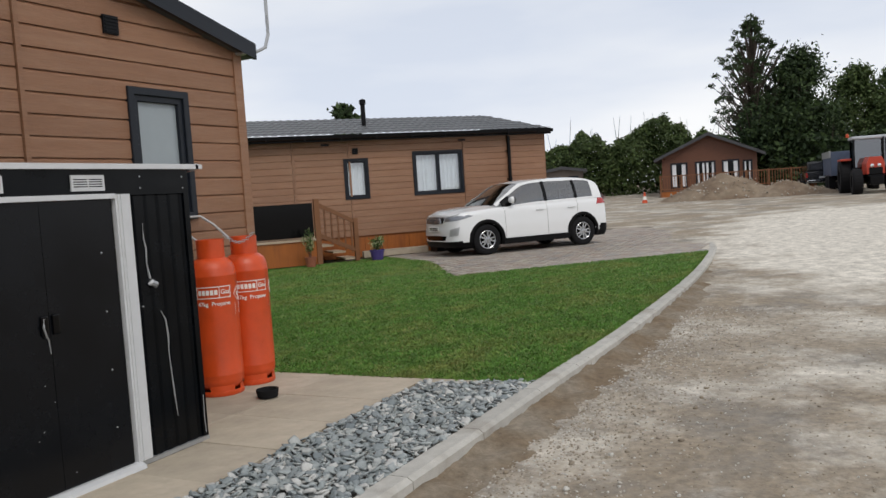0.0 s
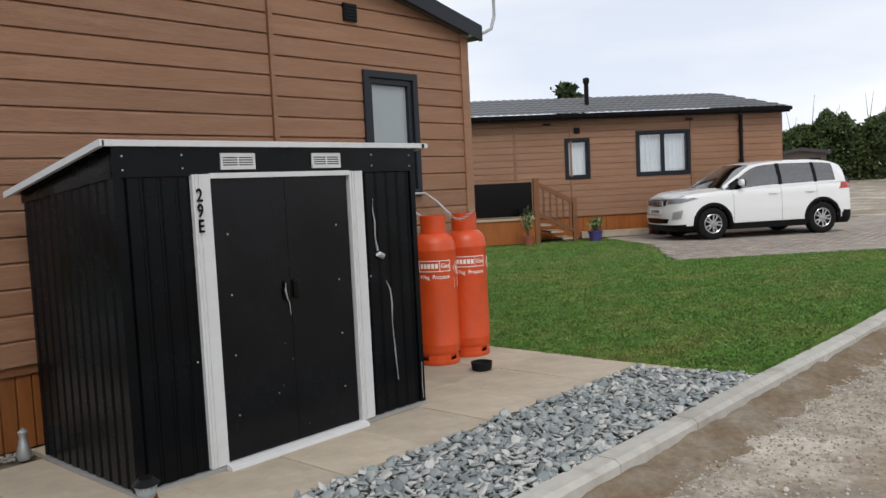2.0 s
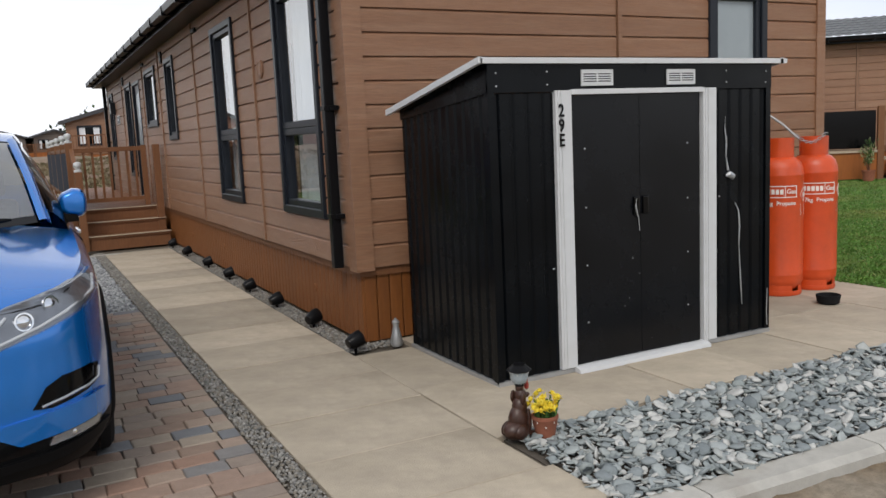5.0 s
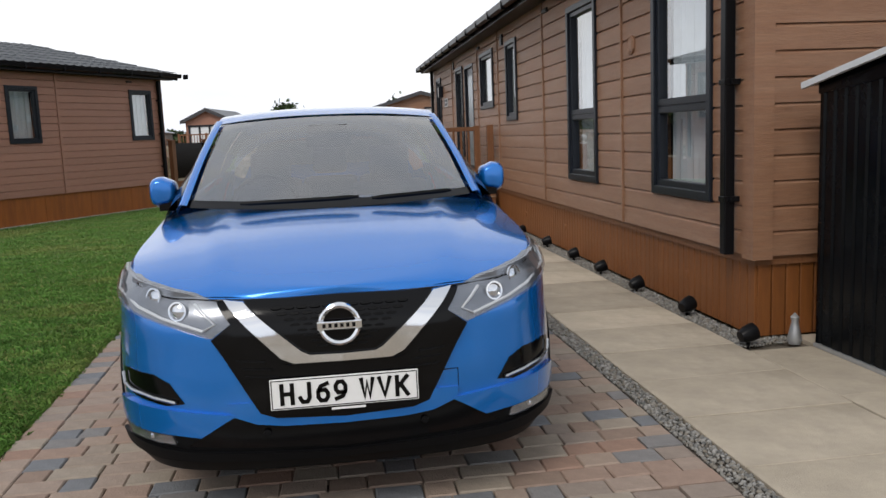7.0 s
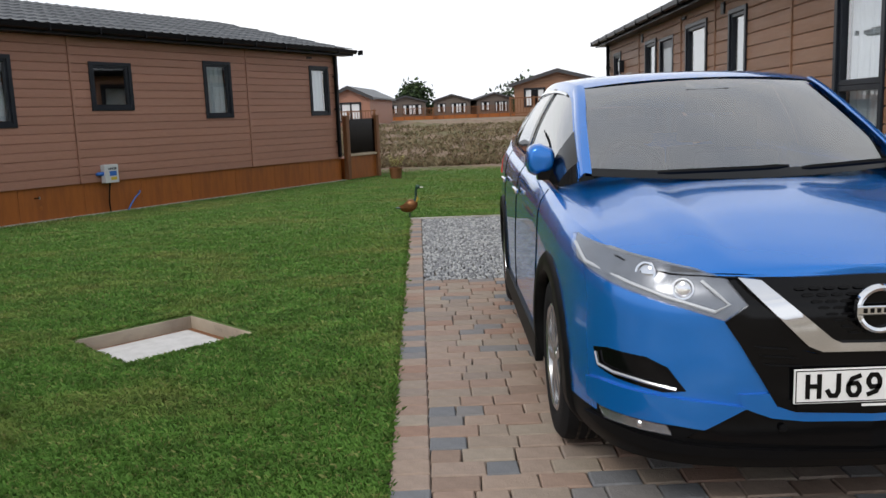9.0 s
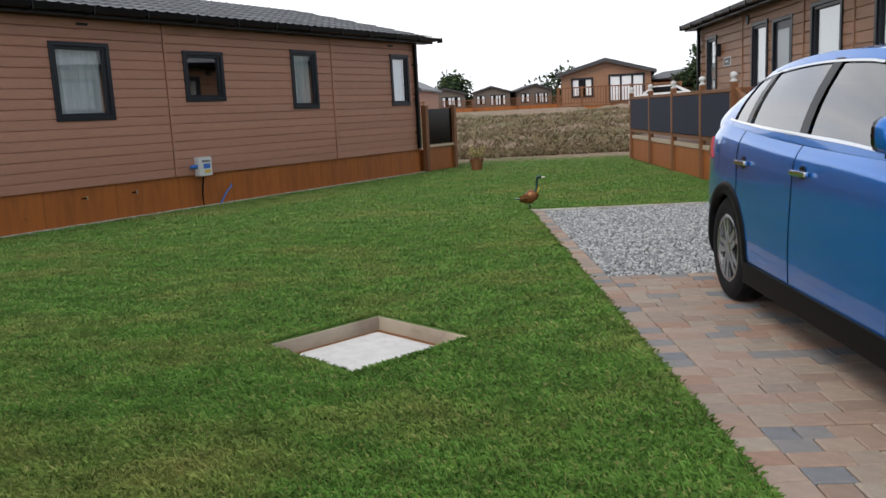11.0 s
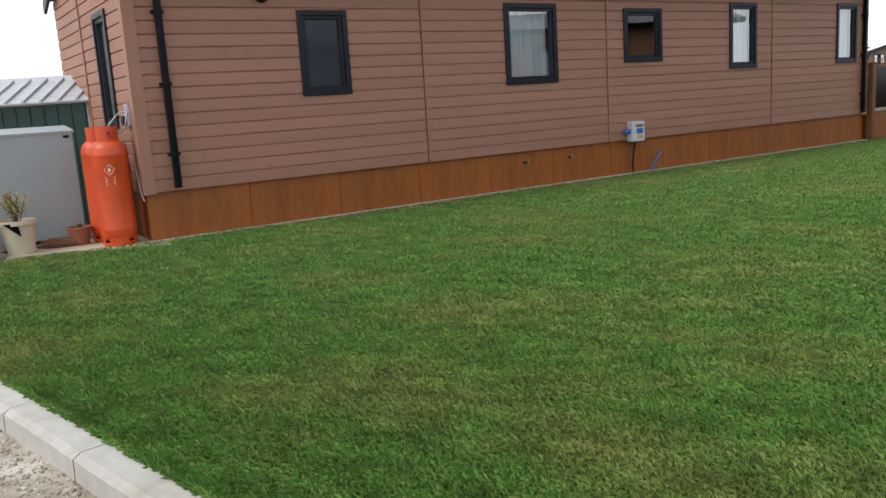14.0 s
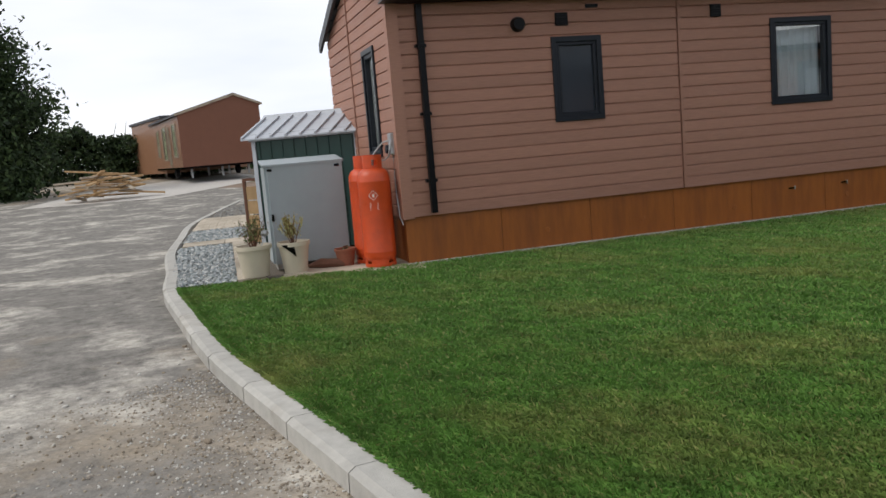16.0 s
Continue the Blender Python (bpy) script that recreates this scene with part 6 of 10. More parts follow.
part("deck_trim", box(-1.29, -1.25, 8.6, 17.02, DZ0 - 0.05, DZ0 + 0.03), DT, deck, "pale deck edging board")
py_ = [8.65, 10.34, 12.35, 14.41, 16.56]
for i, y in enumerate(py_):
    ps = part("post", box(-1.33, -1.23, y - 0.05, y + 0.05, 0.0, 1.58, 0.006), DECKWOOD, deck)
    part("finial", lathe([(0.055, 0), (0.055, 0.025), (0.03, 0.035), (0.03, 0.045), (0.052, 0.075), (0.058, 0.1), (0.045, 0.135), (0, 0.15)], 18, Matrix.Translation((-1.28, y, 1.58))), WHITETRIM, ps, "white ball cap", smooth=True)
for a, b_ in zip(py_, py_[1:]):
    part("top_rail", box(-1.31, -1.25, a + 0.05, b_ - 0.05, 1.43, 1.49, 0.005), DECKWOOD, deck)
    part("bottom_rail", box(-1.31, -1.25, a + 0.05, b_ - 0.05, 0.66, 0.72, 0.005), DECKWOOD, deck)
    n_ = int((b_ - a) / 0.12)
    for k in range(1, n_):
        y = a + (b_ - a) * k / n_
        part("baluster", box(-1.295, -1.265, y - 0.017, y + 0.017, 0.72, 1.43), DECKWOOD, deck)
    bm = bmesh.new()
    L_ = b_ - a - 0.14
    lo = [bm.verts.new((-1.325 + 0.006 * math.sin(i * 1.9), a + 0.07 + L_ * i / 40, 0.74)) for i in range(41)]
    hi = [bm.verts.new((-1.325 + 0.006 * math.sin(i * 1.9 + 0.4), a + 0.07 + L_ * i / 40, 1.42)) for i in range(41)]
    for i in range(40):
        bm.faces.new((lo[i], lo[i + 1], hi[i + 1], hi[i]))
    part("screen", bm, FABRIC, deck, "navy fabric wind screen", smooth=True)
for i, (y, z) in enumerate(((7.55, 0.2), (7.9, 0.38), (8.25, 0.55))):
    st = part("step", box(-1.2, -0.05, y, y + 0.36, z - 0.03, z, 0.004), DECKWOOD, deck)
    part("nosing", box(-1.2, -0.05, y - 0.014, y + 0.1, z, z + 0.008), DT, st, "pale grey anti-slip nosing")
    part("riser", box(-1.19, -0.06, y + 0.02, y + 0.04, 0.0, z - 0.03), DECKWOOD, deck)
ps = part("newel_post", box(-0.16, -0.06, 7.9, 8.0, 0.0, 1.5, 0.006), DECKWOOD, deck)
ps = part("newel_post", box(-1.3, -1.2, 7.5, 7.6, 0.0, 1.15, 0.006), DECKWOOD, deck)
part("finial", lathe([(0.055, 0), (0.055, 0.025), (0.03, 0.035), (0.03, 0.045), (0.052, 0.075), (0.058, 0.1), (0.045, 0.135), (0, 0.15)], 18, Matrix.Translation((-1.25, 7.55, 1.15))), WHITETRIM, ps, smooth=True)
part("stair_rail", prism([(7.6, 0.95), (8.6, 1.42), (8.6, 1.49), (7.6, 1.02)], -1.28, -1.22, sm), DECKWOOD, deck)
part("stair_rail", prism([(7.6, 0.35), (8.6, 0.68), (8.6, 0.75), (7.6, 0.42)], -1.28, -1.22, sm), DECKWOOD, deck)
for k in range(7):
    y = 7.72 + k * 0.125
    part("baluster", box(-1.265, -1.235, y - 0.015, y + 0.015, 0.4 + (y - 7.6) * 0.33, 0.98 + (y - 7.6) * 0.47), DECKWOOD, deck)
gate = anchor("deck_gate", pose(-0.7, 8.62, DZ0), "brown timber gate at the top of the deck steps", "gate")
part("rail", box(-1.2, -0.2, 8.62, 8.68, 1.42, 1.49, 0.004), DECKWOOD, gate)
part("rail", box(-1.2, -0.2, 8.62, 8.68, 0.64, 0.7, 0.004), DECKWOOD, gate)
part("gate_post", box(-0.24, -0.16, 8.6, 8.69, 0.55, 1.5, 0.004), DECKWOOD, gate)
for k in range(7):
    x = -1.08 + k * 0.125
    part("baluster", box(x - 0.017, x + 0.017, 8.635, 8.665, 0.7, 1.42), DECKWOOD, gate)
# bits on the long side of lodge A
wl_ = anchor("wall_lamp", pose(-0.05, 13.63, 2.3), "dark wall lamp beside the lodge windows", "lamp")
part("lamp_body", box(13.57, 13.69, 0.01, 0.12, 2.2, 2.45, 0.01), GREYFRAME, wl_, m=FA)
part("lamp_glass", box(13.585, 13.675, 0.12, 0.126, 2.23, 2.42), WHITETRIM, wl_, m=FA)
sg_ = anchor("name_sign", pose(-0.03, 12.44, 2.1), "framed name sign on the lodge wall", "sign")
part("board", box(12.9, 13.35, 0.014, 0.03, 1.98, 2.16, 0.004), WHITETRIM, sg_, m=FA)
part("face", box(12.93, 13.32, 0.03, 0.034, 2.0, 2.14), GREYFRAME, sg_, m=FA)
part("word_bar", box(13.03, 13.22, 0.034, 0.037, 2.055, 2.085), WHITETRIM, sg_, m=FA)
for (u, z, w, h) in ((4.8, 2.77, 0.2, 0.05), (7.25, 2.72, 0.13, 0.16), (9.1, 2.8, 0.2, 0.05), (11.9, 2.75, 0.13, 0.16)):
    air_vent(lodge_a, FA, u, z, w, h)
for (u, z) in ((1.05, 0.25), (4.3, 0.27), (6.2, 0.25)):
    part("vent_cover", lathe([(0.035, 0), (0.03, 0.006), (0.012, 0.006), (0, 0.002)], 14, FA @ Matrix.Translation((u, -0.018, z)) @ pose(0, 0, 0, -90, 0, 0)), SKIRT, lodge_a)

# ---- lodge C: meter box, cables, porch, end-wall things ----
mb_ = anchor("meter_box", FC @ Matrix.Translation((7.45, 0, 0.8)), "grey electric meter box with a blue plug on the skirting", "meter box")
part("box_body", box(7.33, 7.6, 0.01, 0.13, 0.5, 0.81, 0.012), WHITETRIM, mb_, m=FC)
BLUEP = material("blue_plastic", (0.03, 0.13, 0.45), 0.4)
part("blue_plug", lathe([(0.035, 0), (0.035, 0.06), (0.028, 0.12), (0, 0.12)], 16, FC @ Matrix.Translation((7.33, 0.07, 0.66)) @ pose(0, 0, 0, 0, -90, 0)), BLUEP, mb_, smooth=True)
part("label_plate", box(7.42, 7.56, 0.13, 0.133, 0.62, 0.7), BLUEP, mb_, m=FC)
part("label_plate", box(7.44, 7.56, 0.13, 0.133, 0.55, 0.6), YEL, mb_, m=FC)
for i in range(5):
    part("print_bar", box(7.40 + i * 0.035, 7.42 + i * 0.035, 0.13, 0.133, 0.72, 0.76), GREYFRAME, mb_, m=FC)
part("cable", tube([FC @ Vector(p) for p in ((7.46, 0.06, 0.5), (7.455, 0.03, 0.35), (7.45, 0.01, 0.15), (7.46, 0.01, 0.0))], 0.013, 6), BLACKPLASTIC, mb_, smooth=True)
wp = anchor("water_pipe", FC @ Matrix.Translation((7.9, 0.0, 0)), "blue water pipe curving out of the skirting", "pipe")
part("pipe", tube([FC @ Vector(p) for p in ((8.12, -0.02, 0.3), (8.08, 0.03, 0.28), (7.9, 0.08, 0.17), (7.78, 0.06, 0.0))], 0.014, 8), BLUEP, wp, smooth=True)
for u in (1.75, 3.05, 4.4, 6.2, 9.0, 10.9):
    part("vent_cover", lathe([(0.035, 0), (0.03, 0.006), (0.012, 0.006), (0, 0.002)], 14, FC @ Matrix.Translation((u, -0.018, 0.2)) @ pose(0, 0, 0, -90, 0, 0)), SKIRTC, lodge_c)
for u in (5.3, 6.15):
    part("latch", box(u - 0.05, u + 0.05, -0.02, -0.005, 0.36, 0.375), GLOSSBLACK, lodge_c, m=FC)
    part("latch", box(u + 0.03, u + 0.045, -0.02, 0.0, 0.345, 0.39), GALV, lodge_c, m=FC)
tagged(part("footing", box(-0.05, CL + 0.1, -0.02, 0.06, -0.05, 0.006), CONCRETE, m=FC), "pale concrete strip along the skirting", "footing", kind="structure")
for (u, z, w, h) in ((2.48, 2.8, 0.16, 0.04), (5.55, 2.82, 0.18, 0.04), (13.0, 2.82, 0.16, 0.04)):
    air_vent(lodge_c, FC, u, z, w, h)
porch = anchor("glass_screen", FC @ Matrix.Translation((CL + 0.8, 0.1, 0)), "dark glass deck screen between brown timber posts", "deck screen")
for u in (CL + 0.18, CL + 1.42):
    pp = part("post", box(u - 0.06, u + 0.06, 0.0, 0.12, 0.0, 1.5, 0.006), DECKWOOD, porch, m=FC)
    part("cap", box(u - 0.07, u + 0.07, -0.01, 0.13, 1.5, 1.52, 0.004), DECKWOOD, pp, m=FC)
part("panel_skirt", box(CL + 0.24, CL + 1.36, 0.02, 0.05, 0.0, 0.55), SKIRTC, porch, m=FC)
part("rail", box(CL + 0.24, CL + 1.36, 0.0, 0.1, 0.55, 0.6, 0.004), DT, porch, m=FC)
part("dark_pane", box(CL + 0.24, CL + 1.36, 0.04, 0.052, 0.62, 1.44), GLOSSBLACK, porch, m=FC)
pd = anchor("patio_deck", FC @ Matrix.Translation((CL + 1.5, -1.5, 0)), "brown timber deck beyond the lodge end", "deck")
part("deck_skirt", box(CL + 0.25, CL + 1.4, -3.8, 0.0, 0.0, 0.5), SKIRTC, pd, m=FC)


def pot_plant(x, y, r0, r1, h, potmat, leafmat, label, plant_h, spread, n=400, seed=1, leaf=0.02, z=0.0, dead=False):
    g = anchor("potted_plant", pose(x, y, z), label, "potted plant")
    T = Matrix.Translation((x, y, z))
    pt = part("pot", lathe([(r0, 0), (r1 * 0.96, h * 0.86), (r1 * 1.05, h * 0.87), (r1 * 1.05, h), (r1 * 0.95, h), (r1 * 0.9, h * 0.88), (0, h * 0.88)], 28, T), potmat, g, smooth=True)
    part("soil", lathe([(r1 * 0.92, h * 0.885), (0, h * 0.9)], 20, T), SOIL, g)
    rq = random.Random(seed)
    b = bmesh.new()
    tips = []
    for i in range(14):
        a = rq.uniform(0, 6.28)
        q = spread * rq.uniform(0.2, 1)
        top_ = Vector((q * math.cos(a), q * math.sin(a), h + plant_h * rq.uniform(0.55, 1)))
        base_ = Vector((0.15 * q * math.cos(a), 0.15 * q * math.sin(a), h * 0.88))
        add_tube(b, [T @ base_, T @ (base_ * 0.5 + top_ * 0.5 + Vector((0, 0, 0.03))), T @ top_], [0.006, 0.004, 0.002], 4)
        tips.append((base_, top_))
    part("stems", b, RUST, g)
    b = bmesh.new()
    for i in range(n):
        p0, p1 = rq.choice(tips)
        c_ = p0.lerp(p1, rq.uniform(0.35, 1.05)) + Vector([rq.gauss(0, spread * 0.13) for _ in range(3)])
        R = T @ Matrix.Translation(c_) @ pose(0, 0, 0, rq.uniform(0, 360), rq.uniform(0, 360), 0)
        s_ = leaf * rq.uniform(0.6, 1.3)
        b.faces.new([b.verts.new(R @ Vector(q)) for q in ((0, -s_ * 0.35, 0), (s_, 0, 0), (0, s_ * 0.35, 0), (-s_, 0, 0))])
    part("foliage", b, leafmat, g)
    return g, pt


CREAMPOT = material("cream_pot", (0.52, 0.46, 0.35), 0.6, var=0.06, scale=8)
YLEAF = palette("variegated_leaf", [(0.38, 0.33, 0.12), (0.25, 0.25, 0.08), (0.5, 0.45, 0.22), (0.2, 0.16, 0.06)], "island", 0.7, 0.1)
GLEAF = palette("dull_green_leaf", [(0.07, 0.10, 0.03), (0.12, 0.14, 0.04), (0.05, 0.07, 0.03), (0.17, 0.13, 0.06)], "island", 0.7, 0.1)
XLEAF = palette("green_leaf", [(0.04, 0.10, 0.02), (0.07, 0.15, 0.03), (0.03, 0.06, 0.02), (0.35, 0.38, 0.2)], "island", 0.6, 0.1)
pot_plant(-14.80, 1.94, 0.15, 0.2, 0.36, CREAMPOT, GLEAF, "tall cream pot with a straggly dull green shrub", 0.34, 0.17, 500, 5)
g_, pt_ = pot_plant(-14.52, 2.30, 0.13, 0.18, 0.36, CREAMPOT, YLEAF, "cream pot with a broken dark patch and yellow shrub", 0.3, 0.16, 650, 6)
part("dark_patch", prism([(-0.12, 0.34), (0.02, 0.34), (0.04, 0.2)], 0.145, 0.182, Matrix.Translation((-14.52, 2.30, 0)) @ Matrix.Rotation(-0.75 + math.pi / 2, 4, "Z") @ Matrix(((1, 0, 0, 0), (0, 0, -1, 0), (0, 1, 0, 0), (0, 0, 0, 1)))), GLOSSBLACK, g_)
pot_plant(-14.28, 2.86, 0.09, 0.125, 0.2, TERRA, GLEAF, "small terracotta plastic pot by the gas bottles", 0.02, 0.05, 20, 7)
lol = anchor("garden_ornament", pose(-14.74, 2.07, 0), "silver globe stake in the cream pot", "ornament")
part("globe", lathe([(0, 0.44), (0.035, 0.45), (0.05, 0.48), (0.04, 0.51), (0, 0.52)], 16, Matrix.Translation((-14.74, 2.07, 0))), GALV, lol, smooth=True)
part("stake", tube([(-14.74, 2.07, 0.44), (-14.77, 2.01, 0.3)], 0.006), GALV, lol)

gas_bottle(-13.78, 2.96, math.radians(-48) - 1.25, "bright orange propane gas bottle on a slab beside the lodge corner", "gas bottles by the far lodge", text_a=False)
gas_bottle(-14.17, 3.17, math.radians(-48) - 1.0, "faded orange propane gas bottle behind the brighter one", "gas bottles by the far lodge", text_a=False)
tagged(part("bottle_slab", prism([(-14.5, 2.1), (-13.1, 3.0), (-13.6, 3.5), (-14.9, 2.6)], -0.04, 0.0), SLAB), "concrete slab under the gas bottles", "slab", kind="structure")
reg2 = anchor("gas_regulator", FCG @ Matrix.Translation((0.16, 0, 1.35)), "grey gas regulator with white hose on the lodge end", "regulator")
part("regulator_body", box(0.1, 0.22, 0.01, 0.08, 1.25, 1.5, 0.02), GALV, reg2, m=FCG)
part("dial", lathe([(0.05, 0), (0.05, 0.04), (0, 0.05)], 18, FCG @ Matrix.Translation((0.16, 0.08, 1.32)) @ pose(0, 0, 0, -90, 0, 0)), GREYFRAME, reg2, smooth=True)
hm = lambda L_: [FCG @ Vector(p) for p in L_]
part("hose", tube(hm([(0.2, 0.06, 1.42), (0.3, 0.12, 1.4), (0.38, 0.2, 1.3), (0.35, 0.28, 1.2)]), 0.01), PIPE, reg2, smooth=True)
part("hose", tube(hm([(0.13, 0.06, 1.42), (0.04, 0.1, 1.36), (0.05, 0.12, 1.24), (0.18, 0.14, 1.2), (0.3, 0.2, 1.2)]), 0.01), PIPE, reg2, smooth=True)
part("hose", tube(hm([(0.16, 0.04, 1.28), (0.14, 0.05, 1.0), (0.16, 0.04, 0.8), (0.1, 0.04, 0.55), (0.0, 0.03, 0.45)]), 0.008), PIPE, reg2, smooth=True)

# grey cabinet
bl, br_ = Vector((-15.03, 2.36, 0)), Vector((-14.56, 3.16, 0))
cd = (br_ - bl).normalized()
CM = Matrix(((cd.x, -cd.y, 0, bl.x), (cd.y, cd.x, 0, bl.y), (0, 0, 1, 0), (0, 0, 0, 1)))
cw = (br_ - bl).length
cab = anchor("storage_cabinet", CM, "pale grey metal storage cabinet on blocks beside the gas bottles", "cabinet")
CABG = material("pale_grey_metal", (0.30, 0.345, 0.36), 0.4, var=0.06, scale=3)
part("body", box(0.0, cw, 0.02, 0.5, 0.06, 1.22, 0.004), CABG, cab, m=CM)
part("door", box(0.03, cw + 0.01, -0.02, 0.017, 0.05, 1.235, 0.006), CABG, cab, m=CM)
part("lid", prism([(-0.03, 1.225), (-0.03, 1.25), (0.55, 1.31), (0.55, 1.28)], -0.02, cw + 0.03, CM @ sm), CABG, cab)
for u in (0.06, cw - 0.06):
    part("hinge", box(u - 0.03, u + 0.03, -0.03, -0.015, 1.17, 1.2, 0.004), GLOSSBLACK, cab, m=CM)
part("handle", box(0.03, 0.06, -0.05, -0.02, 0.58, 0.66, 0.006), GLOSSBLACK, cab, m=CM)
for u in (0.05, cw - 0.2):
    part("foot_block", box(u, u + 0.15, 0.05, 0.4, -0.02, 0.06), CONCRETE, cab, m=CM)
bag = tagged(part("folded_sack", add_tube(bmesh.new(), [(-14.6, 2.55, 0.02), (-14.45, 2.62, 0.05), (-14.3, 2.75, 0.04), (-14.2, 2.85, 0.02)], [0.02, 0.06, 0.05, 0.02], 8), RUST, smooth=True), "crumpled brown sack on the slab by the pots", "sack")

# green shed behind the cabinet
gd_ = Vector((0.874, 0.486, 0)).normalized()
GM = Matrix(((gd_.x, -gd_.y, 0, -17.35 + 0.45 * gd_.x), (gd_.y, gd_.x, 0, 3.35 + 0.45 * gd_.y), (0, 0, 1, 0), (0, 0, 0, 1)))
gs = anchor("garden_shed", GM, "dark green metal garden shed with a pale ribbed roof", "shed")
GREENST = material("dark_green_steel", (0.008, 0.045, 0.035), 0.4, var=0.12, scale=4)
PALEST = material("pale_grey_steel", (0.45, 0.48, 0.52), 0.4, var=0.08, scale=5)
gw = 1.62
part("front_sheet", box(0.05, gw - 0.05, 0, 0.02, 0.0, 1.68), GREENST, gs, m=GM)
for i in range(9):
    u = 0.1 + i * (gw - 0.2) / 8
    part("rib", box(u - 0.012, u + 0.012, -0.014, 0.0, 0.0, 1.62), GREENST, gs, m=GM)
part("side_sheet", box(0.0, 0.02, 0.0, 1.4, 0.0, 1.68), GREENST, gs, m=GM)
part("side_sheet", box(gw - 0.02, gw, 0.0, 1.4, 0.0, 1.68), GREENST, gs, m=GM)
part("back_sheet", box(0.0, gw, 1.4, 1.42, 0.0, 1.68), GREENST, gs, m=GM)
for u in (0.0, gw - 0.05):
    part("corner_trim", box(u - 0.01, u + 0.05, -0.02, 0.02, 0.0, 1.66), PALEST, gs, m=GM)
part("fascia", box(-0.04, gw + 0.04, -0.04, -0.02, 1.58, 1.66), PALEST, gs, m=GM)
part("roof_sheet", prism([(-0.16, 1.60), (-0.16, 1.62), (0.7, 1.93), (0.7, 1.91)], -0.1, gw + 0.12, GM @ sm), PALEST, gs)
part("roof_sheet", prism([(1.56, 1.60), (1.56, 1.62), (0.7, 1.935), (0.7, 1.91)], -0.1, gw + 0.12, GM @ sm), PALEST, gs)
for i in range(9):
    u = -0.08 + i * (gw + 0.18) / 8
    part("roof_rib", prism([(-0.165, 1.615), (-0.165, 1.65), (0.7, 1.965), (0.7, 1.93)], u - 0.015, u + 0.015, GM @ sm), PALEST, gs)
part("ridge_cap", prism([(0.62, 1.89), (0.7, 1.98), (0.78, 1.89)], -0.11, gw + 0.13, GM @ sm), PALEST, gs)

# slate and paved beds beyond
b2 = [(-15.2, 1.15), (-14.8, 1.68), (-18.6, 4.08), (-19.05, 3.38), (-17.3, 2.3)]
tagged(part("bed_soil", prism(b2, -0.1, -0.03), SOIL), "dark bed under slate chips", "bed", kind="structure")
stones("slate_chips", spots_in(inside(b2), (-20, -14, 1, 4.5), 0.042, z=-0.02, seed=31), (0.018, 0.038), SLATE, 0.25, 6, "grey-blue slate chips in the bed by the cabinet", "slate chips", bury=0.2, tilt=0.7)
b3 = [(-19.75, 3.85), (-19.1, 4.75), (-21.1, 6.0), (-21.75, 5.2)]
tagged(part("bed_soil", prism(b3, -0.1, -0.03), SOIL), "dark bed under slate chips", "bed", kind="structure")
stones("slate_chips", spots_in(inside(b3), (-22.5, -18, 3, 6.5), 0.055, z=-0.02, seed=32), (0.022, 0.045), SLATE, 0.25, 5, "grey slate chips in a small bed", "slate chips", bury=0.2, tilt=0.7)
tagged(part("paving_base", prism([(-14.65, 1.72), (-18.6, 4.12), (-19.1, 3.42), (-24.6, 7.12), (-31.5, 12.8), (-26, 14), (-17, 9), (-13.7, 3.3)], -0.16, -0.045), SANDBED), "sandy bed under the paving by the far lodge", "paving", kind="structure")
pv = tagged(new("paved_corner"), "pale paving round the slate beds", "paving", kind="structure")
def slab_run(x0, y0, x1, y1, depth, n, thick=0.05):
    """A run of slabs from one corner towards another; depth is measured to the left of the run."""
    L_ = math.hypot(x1 - x0, y1 - y0)
    T_ = Matrix.Translation((x0, y0, 0)) @ Matrix.Rotation(math.atan2(y1 - y0, x1 - x0), 4, "Z")
    for i in range(n):
        part("slab", box(L_ * i / n + 0.004, L_ * (i + 1) / n - 0.004, 0, depth, -thick, -0.002, 0.003), SLAB, pv, m=T_)
slab_run(-14.82, 1.70, -18.62, 4.10, -0.32, 4)
slab_run(-19.1, 3.45, -18.35, 4.6, 0.7, 2)
for q in range(3):
    slab_run(-17.9 + 0.62 * q, 4.35 - 0.39 * q + 0.3, -17.6 + 0.62 * q, 4.85 - 0.39 * q + 0.3, -0.6, 1)
slab_run(-15.5, 2.75, -13.75, 2.95, 0.6, 3)
bm = bmesh.new()
rp = random.Random(9)
T_ = Matrix.Translation((-21.8, 5.22, 0)) @ Matrix.Rotation(math.atan2(1.95, -2.85), 4, "Z")
for i in range(17):
    for j in range(8):
        k0 = len(bm.verts)
        add_box(bm, i * 0.205 + 0.003, i * 0.205 + 0.202, -0.155 * (j + 1) + 0.003, -0.155 * j - 0.003, -0.06, rp.uniform(-0.006, 0.0))
        bm.verts.ensure_lookup_table()
        for v in bm.verts[k0:]:
            v.co = T_ @ v.co
part("paver", bm, SLAB, pv)["kind"] = "stuff"
b4 = [(-24.8, 7.4), (-28.4, 10.3), (-27.6, 11.0), (-24.1, 8.1)]
stones("grey_gravel", spots_in(inside(b4), (-29, -24, 7, 11.2), 0.075, z=-0.04, seed=33), (0.03, 0.05), GRIT, 0.4, 5, "grey gravel bed past the small paving", "gravel", bury=0.3, tilt=0.7)
tr = anchor("trellis_planter", pose(-17.7, 3.75, 0), "pale timber trellis planter against the green shed", "planter")
TM = Matrix.Translation((-17.65, 3.78, 0)) @ pose(0, 0, 0, 0, 0, 30)
part("frame", frame_bm(0, 0.42, 0.0, 1.05, 0.045, 0.0, 0.04), RUST, tr, m=TM)
PINE = material("pale_pine", (0.42, 0.27, 0.13), 0.7, var=0.2, scale=5)
